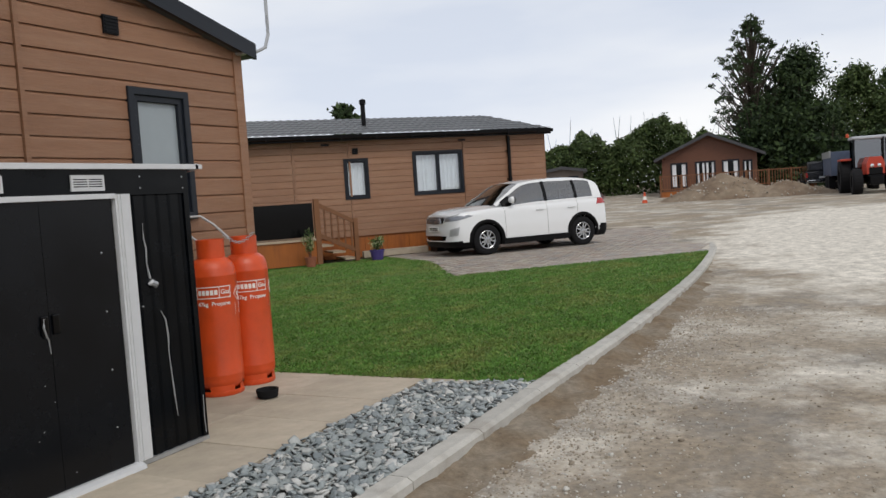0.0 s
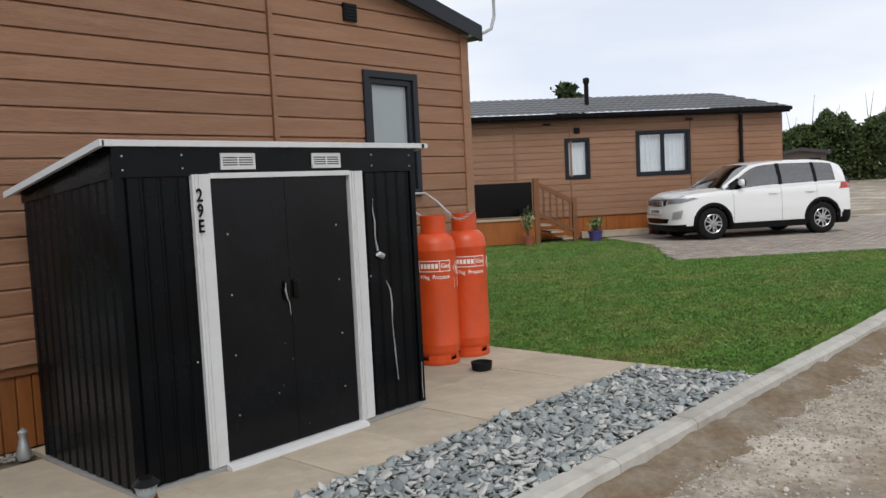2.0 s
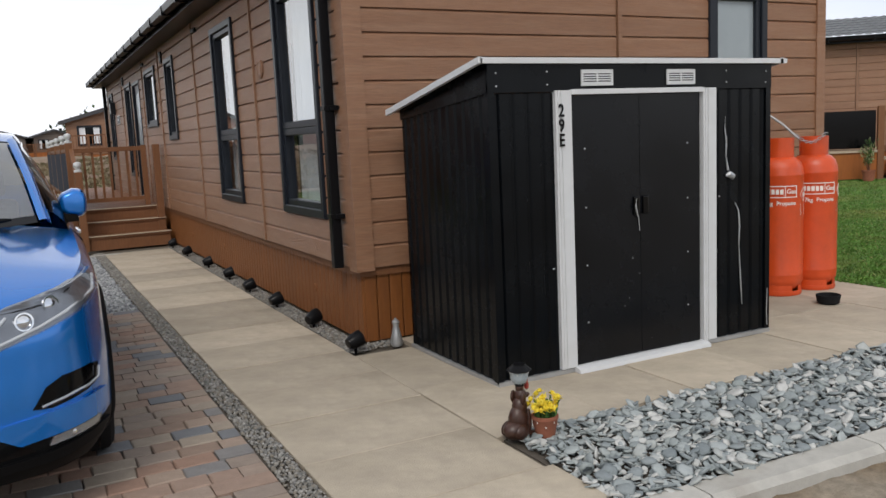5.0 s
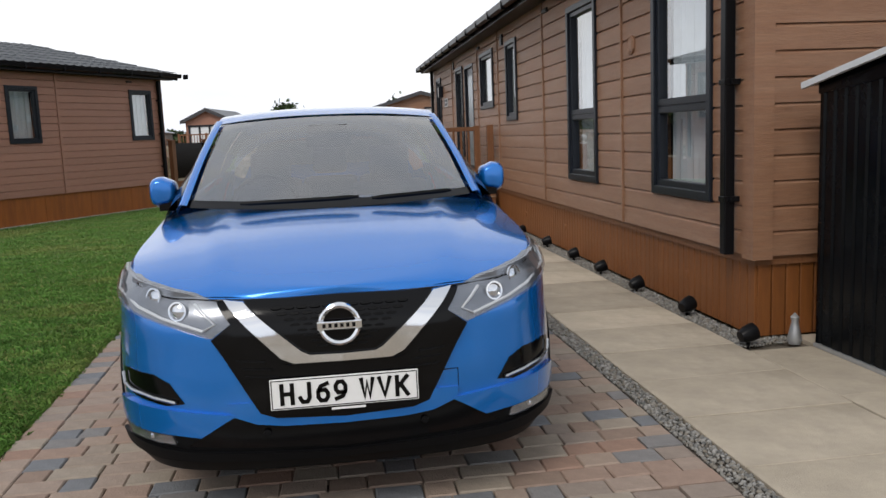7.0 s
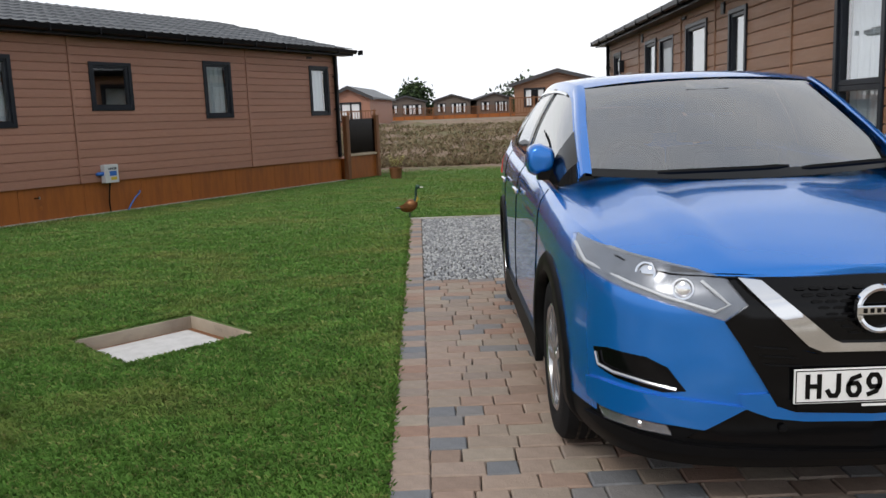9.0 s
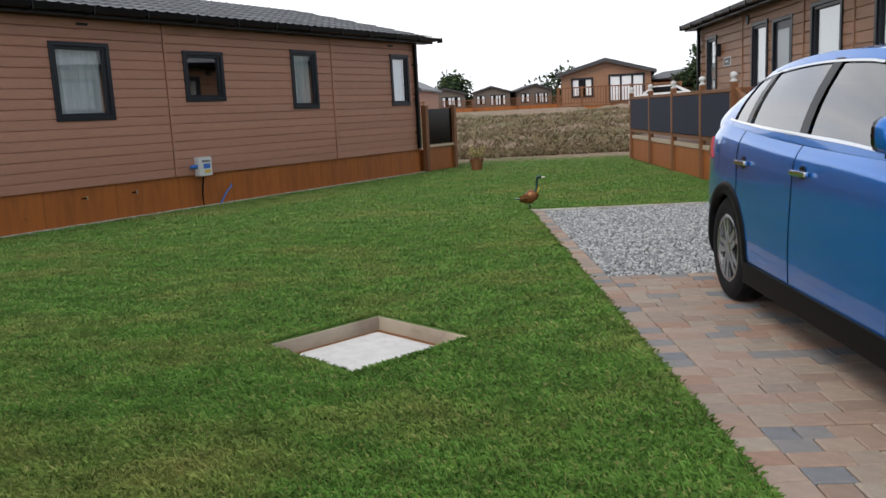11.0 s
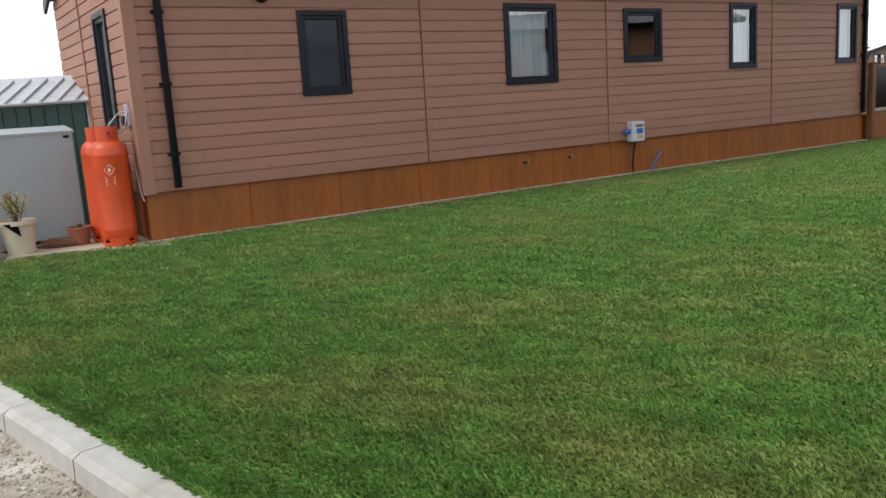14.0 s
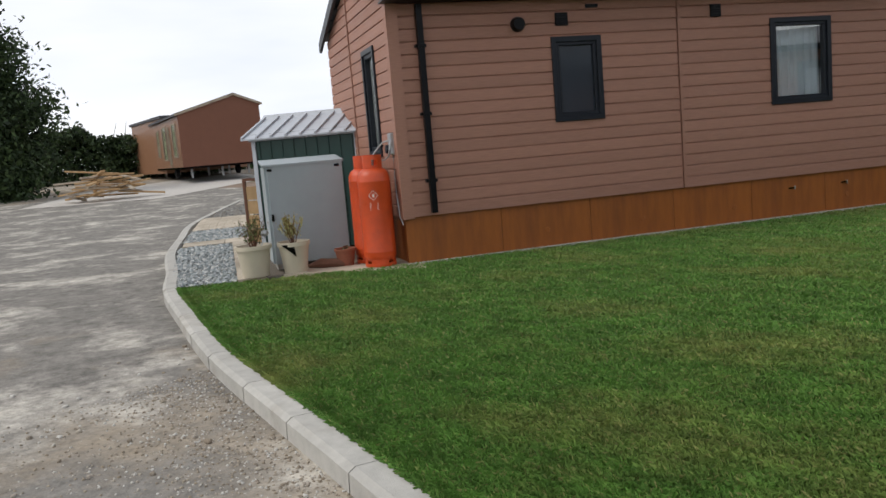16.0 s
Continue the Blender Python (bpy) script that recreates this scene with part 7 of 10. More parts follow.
for i in range(4):
    part("board", box(0.05, 0.37, 0.005, 0.03, 0.06 + i * 0.22, 0.26 + i * 0.22), PINE, tr, m=TM)

pot_plant(-5.12, 15.12, 0.12, 0.16, 0.26, DECKWOOD, YLEAF, "brown wooden tub of pale leafy plants at the porch post", 0.28, 0.2, 500, 11)

# ---- things in front of lodge D ----
pdk = anchor("timber_porch", FD @ Matrix.Translation((3.2, 0.6, 0)), "brown timber porch deck with dark glass screen and stairs", "deck")
part("deck_skirt", box(0.6, 4.45, 0.02, 1.0, 0.0, 0.55), SKIRTC, pdk, m=FD)
part("deck_top", box(0.55, 4.5, 0.02, 1.03, 0.55, 0.6), DT, pdk, m=FD)
part("dark_pane", box(0.7, 4.35, 0.95, 0.965, 0.64, 1.42), GLOSSBLACK, pdk, m=FD)
part("post", box(4.38, 4.5, 0.92, 1.04, 0.0, 1.5), DECKWOOD, pdk, m=FD)
part("post", box(5.3, 5.4, 0.92, 1.02, 0.0, 1.0), DECKWOOD, pdk, m=FD)
xz = FD @ Matrix(((1, 0, 0, 0), (0, 0, 1, 0), (0, 1, 0, 0), (0, 0, 0, 1)))
part("stair_rail", prism([(4.45, 1.33), (4.45, 1.43), (5.4, 0.93), (5.4, 0.83)], 0.95, 1.01, xz), DECKWOOD, pdk)
part("stair_rail", prism([(4.45, 0.62), (4.45, 0.72), (5.4, 0.27), (5.4, 0.17)], 0.95, 1.01, xz), DECKWOOD, pdk)
for i in range(5):
    u = 4.62 + i * 0.155
    zt = 1.33 - (u - 4.45) * 0.526
    part("baluster", box(u - 0.018, u + 0.018, 0.965, 0.995, zt - 0.72, zt), DECKWOOD, pdk, m=FD)
for i in range(3):
    part("step", box(4.5 + i * 0.28, 4.8 + i * 0.28, 0.1, 0.95, 0.38 - i * 0.17, 0.42 - i * 0.17), DT, pdk, m=FD)
PURPLE = material("purple_pot", (0.07, 0.05, 0.2), 0.4)
def at_D(u, o):
    p = FD @ Vector((u, o, 0))
    return p.x, p.y
x, y = at_D(4.1, 1.5)
pot_plant(x, y, 0.1, 0.13, 0.22, TERRA, XLEAF, "terracotta pot with a small clipped standard tree", 0.62, 0.17, 500, 8, 0.03, 0.12)
x, y = at_D(5.75, 1.25)
pot_plant(x, y, 0.13, 0.17, 0.24, PURPLE, XLEAF, "purple glazed pot of pale flowers by the stairs", 0.3, 0.28, 600, 9, 0.035, 0.12)
bx_ = anchor("storage_box", FD @ Matrix.Translation((8.0, 0.5, 0)), "black plastic storage box against the lodge skirting", "box")
part("bin", box(7.55, 8.6, 0.12, 0.6, 0.0, 0.5, 0.03), BLACKPLASTIC, bx_, m=FD)
part("lid", box(7.53, 8.62, 0.1, 0.62, 0.5, 0.56, 0.02), BLACKPLASTIC, bx_, m=FD)
slp = anchor("timber_sleeper", FD @ Matrix.Translation((6.6, 0.3, 0)), "pale timber sleepers laid along the skirting", "sleeper")
part("sleeper", box(5.7, 7.4, 0.2, 0.36, 0.0, 0.16, 0.01), FRAMEWOOD, slp, m=FD)
bm = bmesh.new()
TD = inside([(16.1, -2.4), (12.16, 1.48), (14.0, 2.9), (15.6, 5.0), (18.5, 3.8), (24.5, 1.2), (22.5, -0.8), (21.3, -1.05), (20.2, -1.6), (18.0, -2.2)])
rp = random.Random(17)
gx = []
for i in range(70):
    for j in range(46):
        a = Vector((11.5 + i * 0.205, -2.6 + j * 0.165, 0)) + Vector(((j % 2) * 0.1, 0, 0))
        if TD(np.array([a.x + 0.1]), np.array([a.y + 0.08]))[0]:
            gx.append(a)
for a in gx:
    z = hy(a.x + 0.1, a.y + 0.08) + rp.uniform(-0.003, 0.002)
    add_box(bm, a.x + 0.004, a.x + 0.2, a.y + 0.004, a.y + 0.161, z - 0.04, z)
PAVER_D = palette("pale_paver", [(0.36, 0.31, 0.26), (0.31, 0.275, 0.245), (0.33, 0.265, 0.22), (0.28, 0.265, 0.25), (0.38, 0.34, 0.29)], "island", 0.8, 0.12, 14, 0.3, 90)
tagged(part("far_drive", bm, PAVER_D), "pale block paving under the white car", "drive", kind="stuff")

# ---- cars ----
def curve_at(pts, t):
    """Catmull-Rom through rows of (t, values...)."""
    if t <= pts[0][0]:
        return pts[0][1:]
    for i in range(len(pts) - 1):
        if t <= pts[i + 1][0]:
            p1, p2 = pts[i], pts[i + 1]
            p0, p3 = pts[max(i - 1, 0)], pts[min(i + 2, len(pts) - 1)]
            h = p2[0] - p1[0]
            k = (t - p1[0]) / h
            out = []
            for a, b, c, d in zip(p0[1:], p1[1:], p2[1:], p3[1:]):
                m1 = (c - a) / max(p2[0] - p0[0], 1e-6) * h
                m2 = (d - b) / max(p3[0] - p1[0], 1e-6) * h
                out.append((2 * k ** 3 - 3 * k * k + 1) * b + (k ** 3 - 2 * k * k + k) * m1 + (-2 * k ** 3 + 3 * k * k) * c + (k ** 3 - k * k) * m2)
            return tuple(out)
    return pts[-1][1:]


class CarShape:
    """The lower body as a surface over the way round it (s) and the height."""

    def __init__(self, plan, top, zb=0.2, profile=None):
        self.zb = zb
        s, rows = 0.0, []
        for i, (x, y) in enumerate(plan):
            if i:
                s += math.hypot(x - plan[i - 1][0], y - plan[i - 1][1])
            rows.append((s, x, y))
        self.rows, self.S, self.top = rows, s, top
        self.profile = profile or [(0, 0.06), (0.1, 0.012), (0.25, 0.0), (0.5, 0.0), (0.68, 0.008), (0.84, 0.016), (0.93, 0.034), (1.0, 0.075)]
        n = 400
        self.tab = [(q[0], q[1]) for q in (self.point(s * i / n) for i in range(n + 1))]

    def point(self, s):
        x, y = curve_at(self.rows, max(0.0, min(self.S, s)))
        return max(x, 0.0), y

    def normal(self, s):
        a, b = self.point(s - 0.01), self.point(s + 0.01)
        d = Vector((b[0] - a[0], b[1] - a[1], 0)).normalized()
        if s < 0.01:
            d = Vector((1, 0, 0))
        if s > self.S - 0.01:
            d = Vector((-1, 0, 0))
        return Vector((d.y, -d.x, 0))

    def s_of_x(self, x):
        for i, (a, b) in enumerate(self.tab):
            if a >= x:
                return self.S * i / 400
        return self.S / 2

    def s_of_y(self, y):
        for i, (a, b) in enumerate(self.tab):
            if b >= y and i > 5:
                return self.S * i / 400
        return self.S

    def at(self, s, z, off=0.0, side=1):
        x, y = self.point(s)
        n = self.normal(s)
        zt = curve_at(self.top, y)[0]
        t = (z - self.zb) / (zt - self.zb)
        ins = curve_at(self.profile, max(0, min(1, t)))[0]
        p = Vector((x, y, z)) + n * (off - ins)
        p.x = max(p.x, 0.0) * side
        return p

    def patch(self, poly, off=0.004, thick=0.008, side=1, step=0.035, name="panel", mat=None, parent=None, m=None, label="", mirror_join=False):
        bm = bmesh.new()
        f = bm.faces.new([bm.verts.new((a, b, 0)) for a, b in poly])
        lo, hi = min(p[0] for p in poly), max(p[0] for p in poly)
        k = lo + step
        while k < hi:
            bmesh.ops.bisect_plane(bm, geom=bm.verts[:] + bm.edges[:] + bm.faces[:], plane_co=(k, 0, 0), plane_no=(1, 0, 0))
            k += step
        lo, hi = min(p[1] for p in poly), max(p[1] for p in poly)
        k = lo + step
        while k < hi:
            bmesh.ops.bisect_plane(bm, geom=bm.verts[:] + bm.edges[:] + bm.faces[:], plane_co=(0, k, 0), plane_no=(0, 1, 0))
            k += step
        border = [e for e in bm.edges if e.is_boundary]
        ext = bmesh.ops.extrude_edge_only(bm, edges=border)
        inner = {v for v in ext["geom"] if isinstance(v, bmesh.types.BMVert)}
        for v in bm.verts:
            o = off - thick if v in inner else off
            sd = side
            s_ = v.co.x
            if s_ < 0:
                s_, sd = -s_, -side
            v.co = self.at(s_, v.co.y, o, sd)
        return part(name, bm, mat, parent, label, smooth=True, m=m)


def wheel(car_, M, x, y, r, rim, side, spokes=5, mat=None):
    T = M @ Matrix.Translation((x, y, r)) @ pose(0, 0, 0, 0, 90 * side, 0)
    w = part("wheel", lathe([(rim * 0.9, -0.19), (rim * 0.95, -0.02), (rim * 0.8, -0.06), (0.0, -0.07)], 36, T), BLACKTRIM, car_, smooth=True)
    tb = ring([(rim, 0.0), (rim + 0.02, 0.012), (r - 0.03, 0.008), (r - 0.006, -0.012), (r, -0.04), (r, -0.17), (r - 0.015, -0.2), (rim, -0.21)], 40, T)
    part("tyre", tb, TYRE, w, smooth=True)
    gr = bmesh.new()
    for q in (-0.06, -0.1, -0.14):
        ring([(r - 0.002, q - 0.006), (r + 0.0008, q - 0.005), (r + 0.0008, q + 0.005), (r - 0.002, q + 0.006)], 40, T, gr)
    part("tread_groove", gr, GLOSSBLACK, w)
    rb = ring([(rim + 0.002, 0.004), (rim - 0.008, 0.009), (rim - 0.022, 0.002), (rim - 0.03, -0.05), (rim - 0.02, -0.05)], 40, T)
    part("rim", rb, mat or ALLOY, w, smooth=True)
    sp = bmesh.new()
    for i in range(spokes):
        a = 2 * math.pi * i / spokes + 0.3
        R = T @ Matrix.Rotation(a, 4, "Z")
        for q in (-1, 1):
            add_prism(sp, [(0.03, q * 0.004), (0.05, q * 0.038), (rim - 0.02, q * 0.058), (rim - 0.012, q * 0.022)], -0.022, 0.0, R)
        add_prism(sp, [(0.03, -0.012), (rim * 0.55, -0.012), (rim * 0.55, 0.012), (0.03, 0.012)], -0.03, -0.008, R)
    add_lathe(sp, [(0.055, -0.03), (0.05, 0.0), (0.032, 0.004), (0, 0.004)], 24, T)
    part("spokes", sp, mat or ALLOY, w)
    return w


def grid_part(name, rows, mat, parent, m, label="", smooth=True, flip=False):
    vs = [m @ Vector(p) for r in rows for p in r]
    k = len(rows[0])
    fs = [(j * k + i, j * k + i + 1, (j + 1) * k + i + 1, (j + 1) * k + i) for j in range(len(rows) - 1) for i in range(k - 1)]
    if flip:
        fs = [f[::-1] for f in fs]
    return tagged(finish(name, vs, fs, mat, parent, smooth), label)


RED = material("red_lamp", (0.35, 0.01, 0.008), 0.15, coat=0.8)
PLATEWHITE = material("plate_white", (0.75, 0.75, 0.74), 0.35)
DARKCLOTH = material("dark_seat_cloth", (0.03, 0.03, 0.032), 0.9, var=0.2, scale=20)
HLBACK = material("headlamp_reflector", (0.22, 0.23, 0.25), 0.28, metal=0.7, var=0.25, scale=25)


def car(kind, M, paint, label, category="car"):
    Q = kind == "hatch"
    if Q:
        plan = [(0, 0), (0.3, 0.012), (0.5, 0.045), (0.66, 0.11), (0.78, 0.23), (0.855, 0.42), (0.888, 0.65), (0.898, 0.95), (0.9, 1.8), (0.9, 2.8), (0.893, 3.5), (0.868, 4.0), (0.8, 4.22), (0.6, 4.33), (0, 4.37)]
        topz = [(0, 0.833), (0.03, 0.838), (0.11, 0.85), (0.25, 0.885), (0.45, 0.93), (0.7, 0.955), (1.0, 0.985), (1.3, 1.02), (1.8, 1.055), (2.6, 1.085), (3.4, 1.13), (3.9, 1.15), (4.2, 1.1), (4.37, 1.05)]
        hood = [(0, 0.835), (0.06, 0.85), (0.25, 0.915), (0.5, 0.985), (0.75, 1.03), (1.0, 1.065), (1.3, 1.09)]
        Tp = [(1.12, 0.71, 1.09), (1.5, 0.665, 1.30), (1.9, 0.61, 1.49), (2.3, 0.61, 1.54), (2.9, 0.61, 1.545), (3.5, 0.59, 1.50), (3.95, 0.56, 1.41), (4.1, 0.55, 1.36)]
        Bp = [(1.12, 0.80, 1.0), (1.5, 0.825, 1.035), (2.0, 0.835, 1.055), (2.8, 0.835, 1.09), (3.4, 0.825, 1.13), (3.9, 0.79, 1.17), (4.1, 0.76, 1.18)]
        axles, r, rim, roof_y, ws = (0.92, 3.56), 0.345, 0.225, (1.88, 4.08), (1.12, 1.9)
        wins = [(1.5, 2.42), (2.52, 3.32), (3.4, 3.72)]
        L = 4.37
    else:
        plan = [(0, 0), (0.35, 0.012), (0.6, 0.06), (0.76, 0.15), (0.84, 0.32), (0.87, 0.6), (0.885, 0.9), (0.886, 1.8), (0.886, 2.8), (0.88, 3.4), (0.86, 3.8), (0.8, 4.05), (0.6, 4.14), (0, 4.17)]
        topz = [(0, 0.88), (0.1, 0.90), (0.3, 0.95), (0.6, 0.975), (1.0, 1.0), (1.3, 1.01), (1.8, 1.02), (2.6, 1.04), (3.4, 1.06), (3.9, 1.06), (4.17, 1.02)]
        hood = [(0, 0.89), (0.1, 0.93), (0.3, 1.0), (0.6, 1.04), (1.0, 1.07), (1.3, 1.08)]
        Tp = [(1.15, 0.72, 1.06), (1.5, 0.67, 1.28), (1.88, 0.62, 1.50), (2.3, 0.62, 1.56), (3.0, 0.62, 1.56), (3.6, 0.61, 1.53), (3.92, 0.60, 1.42), (4.1, 0.59, 1.25)]
        Bp = [(1.15, 0.79, 0.98), (1.5, 0.815, 1.0), (2.0, 0.82, 1.02), (2.8, 0.82, 1.04), (3.4, 0.815, 1.06), (3.9, 0.79, 1.07), (4.1, 0.77, 1.05)]
        axles, r, rim, roof_y, ws = (0.84, 3.34), 0.335, 0.2, (1.86, 3.93), (1.15, 1.88)
        wins = [(1.5, 2.38), (2.46, 3.2), (3.27, 3.72)]
        L = 4.17
    C = anchor("parked_car", M, label, category)
    sh = CarShape(plan, topz)
    # lower body
    ns, nt = 150, 22
    verts, faces, idx = [], [], []
    tvals = [0, 0.02, 0.06, 0.1, 0.15, 0.2, 0.26, 0.32, 0.38, 0.44, 0.5, 0.56, 0.62, 0.68, 0.74, 0.8, 0.85, 0.9, 0.93, 0.96, 0.98, 1.0]
    for side in (1, -1):
        base = len(verts)
        for i in range(ns + 1):
            s = sh.S * i / ns
            y = sh.point(s)[1]
            zt = curve_at(topz, y)[0]
            for t in tvals:
                verts.append(M @ sh.at(s, sh.zb + (zt - sh.zb) * t, 0, side))
        for i in range(ns):
            for j in range(len(tvals) - 1):
                s = sh.S * (i + 0.5) / ns
                y = sh.point(s)[1]
                zt = curve_at(topz, y)[0]
                z = sh.zb + (zt - sh.zb) * (tvals[j] + tvals[j + 1]) / 2
                if any(math.hypot(y - a, z - r) < r + 0.045 for a in axles) and sh.point(s)[0] > 0.8:
                    continue
                q = base + i * len(tvals) + j
                f = (q, q + len(tvals), q + len(tvals) + 1, q + 1)
                faces.append(f if side > 0 else f[::-1])
                black = z < ((0.36 if sh.point(s)[0] > 0.58 else 0.42) if Q and y < 0.6 else 0.33 if y < 3.8 else 0.45)
                idx.append(1 if black else 0)
    body = finish("body", verts, faces, paint, C, smooth=True, mats=[BLACKTRIM], idx=idx)
    # bonnet
    rows = []
    nb = 34
    s_end = sh.s_of_y(1.32)
    for i in range(nb + 1):
        s = s_end * (i / nb) ** 1.0
        zt = curve_at(topz, sh.point(s)[1])[0]
        e = sh.at(s, zt, 0.0)
        hc = curve_at(hood, e.y)[0]
        row = []
        for j in range(25):
            k = -1 + 2 * j / 24
            a = abs(k)
            bulge = hc - zt
            crease = 0.016 * math.exp(-((a * e.x - (0.40 + 0.1 * e.y)) / 0.05) ** 2) * min(1, e.y * 3)
            row.append((e.x * k, e.y, zt + bulge * (1 - a ** 2.6) + crease + 0.004 * (1 - a)))
        rows.append(row)
    grid_part("bonnet", rows, paint, C, M)
    part("bonnet_gap", tube([M @ sh.at(sh.s_of_x(x), curve_at(topz, sh.point(sh.s_of_x(x))[1])[0] - 0.006, 0.004, 1 if x >= 0 else -1) for x in [0.0]] + [M @ sh.at(s_end * 0.45 * i / 14, curve_at(topz, sh.point(s_end * 0.45 * i / 14)[1])[0] - 0.008, 0.002, 1) for i in range(1, 15)], 0.005, 5), GLOSSBLACK, C)
    part("bonnet_gap", tube([M @ sh.at(s_end * 0.45 * i / 14, curve_at(topz, sh.point(s_end * 0.45 * i / 14)[1])[0] - 0.008, 0.002, -1) for i in range(0, 15)], 0.005, 5), GLOSSBLACK, C)
    # floor, wheel wells
    part("underbody", box(-0.62, 0.62, 0.25, L - 0.25, 0.2, 0.55), GLOSSBLACK, C, m=M)
    part("firewall", box(-0.75, 0.75, 1.3, 1.36, 0.4, 0.98), GLOSSBLACK, C, m=M)
    # screen, roof, sides
    def screen_row(k, n=17):
        out = []
        yb, yt = ws
        xt0, zt0 = curve_at(Tp, yb)
        xt1, zt1 = curve_at(Tp, yt)
        for j in range(n):
            u = -1 + 2 * j / (n - 1)
            y = yb + (yt - yb) * k
            x_, z_ = curve_at(Tp, y)
            out.append((x_ * u * 0.985, y - (0.15 - 0.06 * k) * (1 - u * u), z_ + (0.0 + 0.03 * k - 0.025 * (1 - k)) * (1 - u * u)))
        return out
    grid_part("windscreen", [screen_row(k / 10) for k in range(11)], CARGLASS, C, M).visible_shadow = False
    for k0, k1 in ((0.0, 0.07),):
        rows = [[(a, b - 0.004, c_ + 0.003) for a, b, c_ in screen_row(k0 + (k1 - k0) * i / 3)] for i in range(4)]
        grid_part("screen_border", rows, GLOSSBLACK, C, M)
    rows = []
    for i in range(29):
        y = roof_y[0] + (roof_y[1] - roof_y[0]) * i / 28
        x_, z_ = curve_at(Tp, y)
        front = max(0.0, 1 - i / 5)
        rows.append([(x_ * (-1 + 2 * j / 20), y - 0.09 * (1 - (-1 + 2 * j / 20) ** 2) * front, z_ + 0.035 * (1 - abs(-1 + 2 * j / 20) ** 2.4)) for j in range(21)])
    grid_part("roof", rows, paint, C, M)
    def side_pt(y, k, side, off=0.0):
        bx_, bz_ = curve_at(Bp, y)
        tx_, tz_ = curve_at(Tp, y)
        bulge = 0.028 * math.sin(math.pi * k)
        return (side * (bx_ + (tx_ - bx_) * k + bulge + off), y, bz_ + (tz_ - bz_) * k)
    def side_strip(name, y0, y1, k0, k1, mat, side, off, n=16, label="", slant=0.0):
        rows = []
        for i in range(n + 1):
            row = []
            for j in range(6):
                k = k0 + (k1 - k0) * j / 5
                y = y0 + (y1 - y0) * i / n + slant * k
                row.append(side_pt(y, k, side, off))
            rows.append(row)
        return grid_part(name, rows, mat, C, M, label)
    for side in (1, -1):
        side_strip("waist_panel", ws[0], roof_y[1] + 0.02, 0.0, 0.1, paint, side, 0.0, 30)
        side_strip("roof_rail", ws[0], roof_y[1] + 0.02, 0.9, 1.0, paint, side, 0.0, 30)
        rows = []
        for i in range(21):
            y = ws[0] + (roof_y[0] + 0.02 - ws[0]) * i / 20
            x_, z_ = curve_at(Tp, y)
            rows.append([(side * (x_ - 0.035), y - 0.025, z_ + 0.012), (side * (x_ - 0.005), y - 0.02, z_ + 0.016), (side * (x_ + 0.014), y, z_ + 0.0), (side * (x_ + 0.02), y + 0.02, z_ - 0.035)])
        grid_part("front_pillar", rows, paint, C, M)
        # shoulder that joins body and waist
        rows = []
        for i in range(37):
            y = 1.1 + (roof_y[1] + 0.0 - 1.1) * i / 36
            s = sh.s_of_y(y)
            a = sh.at(s, curve_at(topz, y)[0], 0.0, side)
            b = side_pt(y, 0.0, side)
            rows.append([tuple(a), ((a.x * 0.4 + b[0] * 0.6), (a.y + b[1]) / 2, max(a.z, b[2]) + 0.0), b])
        grid_part("shoulder", rows, paint, C, M)
        gl_mat = SIDEGLASS
        for i, (a, b) in enumerate(wins):
            g_ = side_strip("side_window", a - 0.02, b + 0.02, 0.1 if Q else 0.06, 0.9, gl_mat, side, -0.008, 10)
            g_.visible_shadow = False
        side_strip("door_pillar", wins[0][1], wins[1][0], 0.08, 0.92, GLOSSBLACK, side, 0.003, 3)
        side_strip("rear_pillar", wins[2][1] - 0.02, roof_y[1] + 0.02, 0.0, 1.0, paint, side, 0.002, 8)
        side_strip("window_divider", wins[1][1], wins[2][0], 0.08, 0.92, GLOSSBLACK, side, 0.004, 2)
        side_strip("mirror_sail", ws[0] + 0.12, wins[0][0], 0.08, 0.92, GLOSSBLACK, side, 0.001, 5)
        if Q:
            side_strip("chrome_strip", 1.3, 3.8, 0.085, 0.12, CHROME, side, 0.006, 26, "chrome window strip")
            side_strip("chrome_strip", 2.0, 3.75, 0.875, 0.9, CHROME, side, 0.004, 20, "chrome window strip")
        # mirror
        mx_ = 0.85 if Q else 0.9
        def mirror_half(y0, y1, f0, f1, n=7):
            g = bmesh.new()
            rings_ = []
            for i in range(n + 1):
                k = i / n
                f = f0 + (f1 - f0) * math.sin(k * math.pi / 2)
                ring_ = []
                for j in range(20):
                    a_ = 2 * math.pi * j / 20
                    cx_, cz_ = math.cos(a_), math.sin(a_)
                    cx_, cz_ = math.copysign(abs(cx_) ** 0.7, cx_), math.copysign(abs(cz_) ** 0.7, cz_)
                    ring_.append(g.verts.new((side * (mx_ + cx_ * (0.07 if Q else 0.085) * f), y0 + (y1 - y0) * (1 - math.cos(k * math.pi / 2)), 1.15 + cz_ * (0.078 if cx_ > 0 else 0.066) * f)))
                rings_.append(ring_)
            for p_, q_ in zip(rings_, rings_[1:]):
                for j in range(20):
                    g.faces.new((p_[j], p_[(j + 1) % 20], q_[(j + 1) % 20], q_[j]))
            g.faces.new(rings_[0]), g.faces.new(rings_[-1])
            return g
        part("mirror_cap", mirror_half(1.43, 1.50, 0.62, 1.0), paint, C, smooth=True, m=M)
        part("mirror_case", mirror_half(1.502, 1.535, 1.0, 0.98, 3), GLOSSBLACK, C, "black mirror surround", smooth=True, m=M)
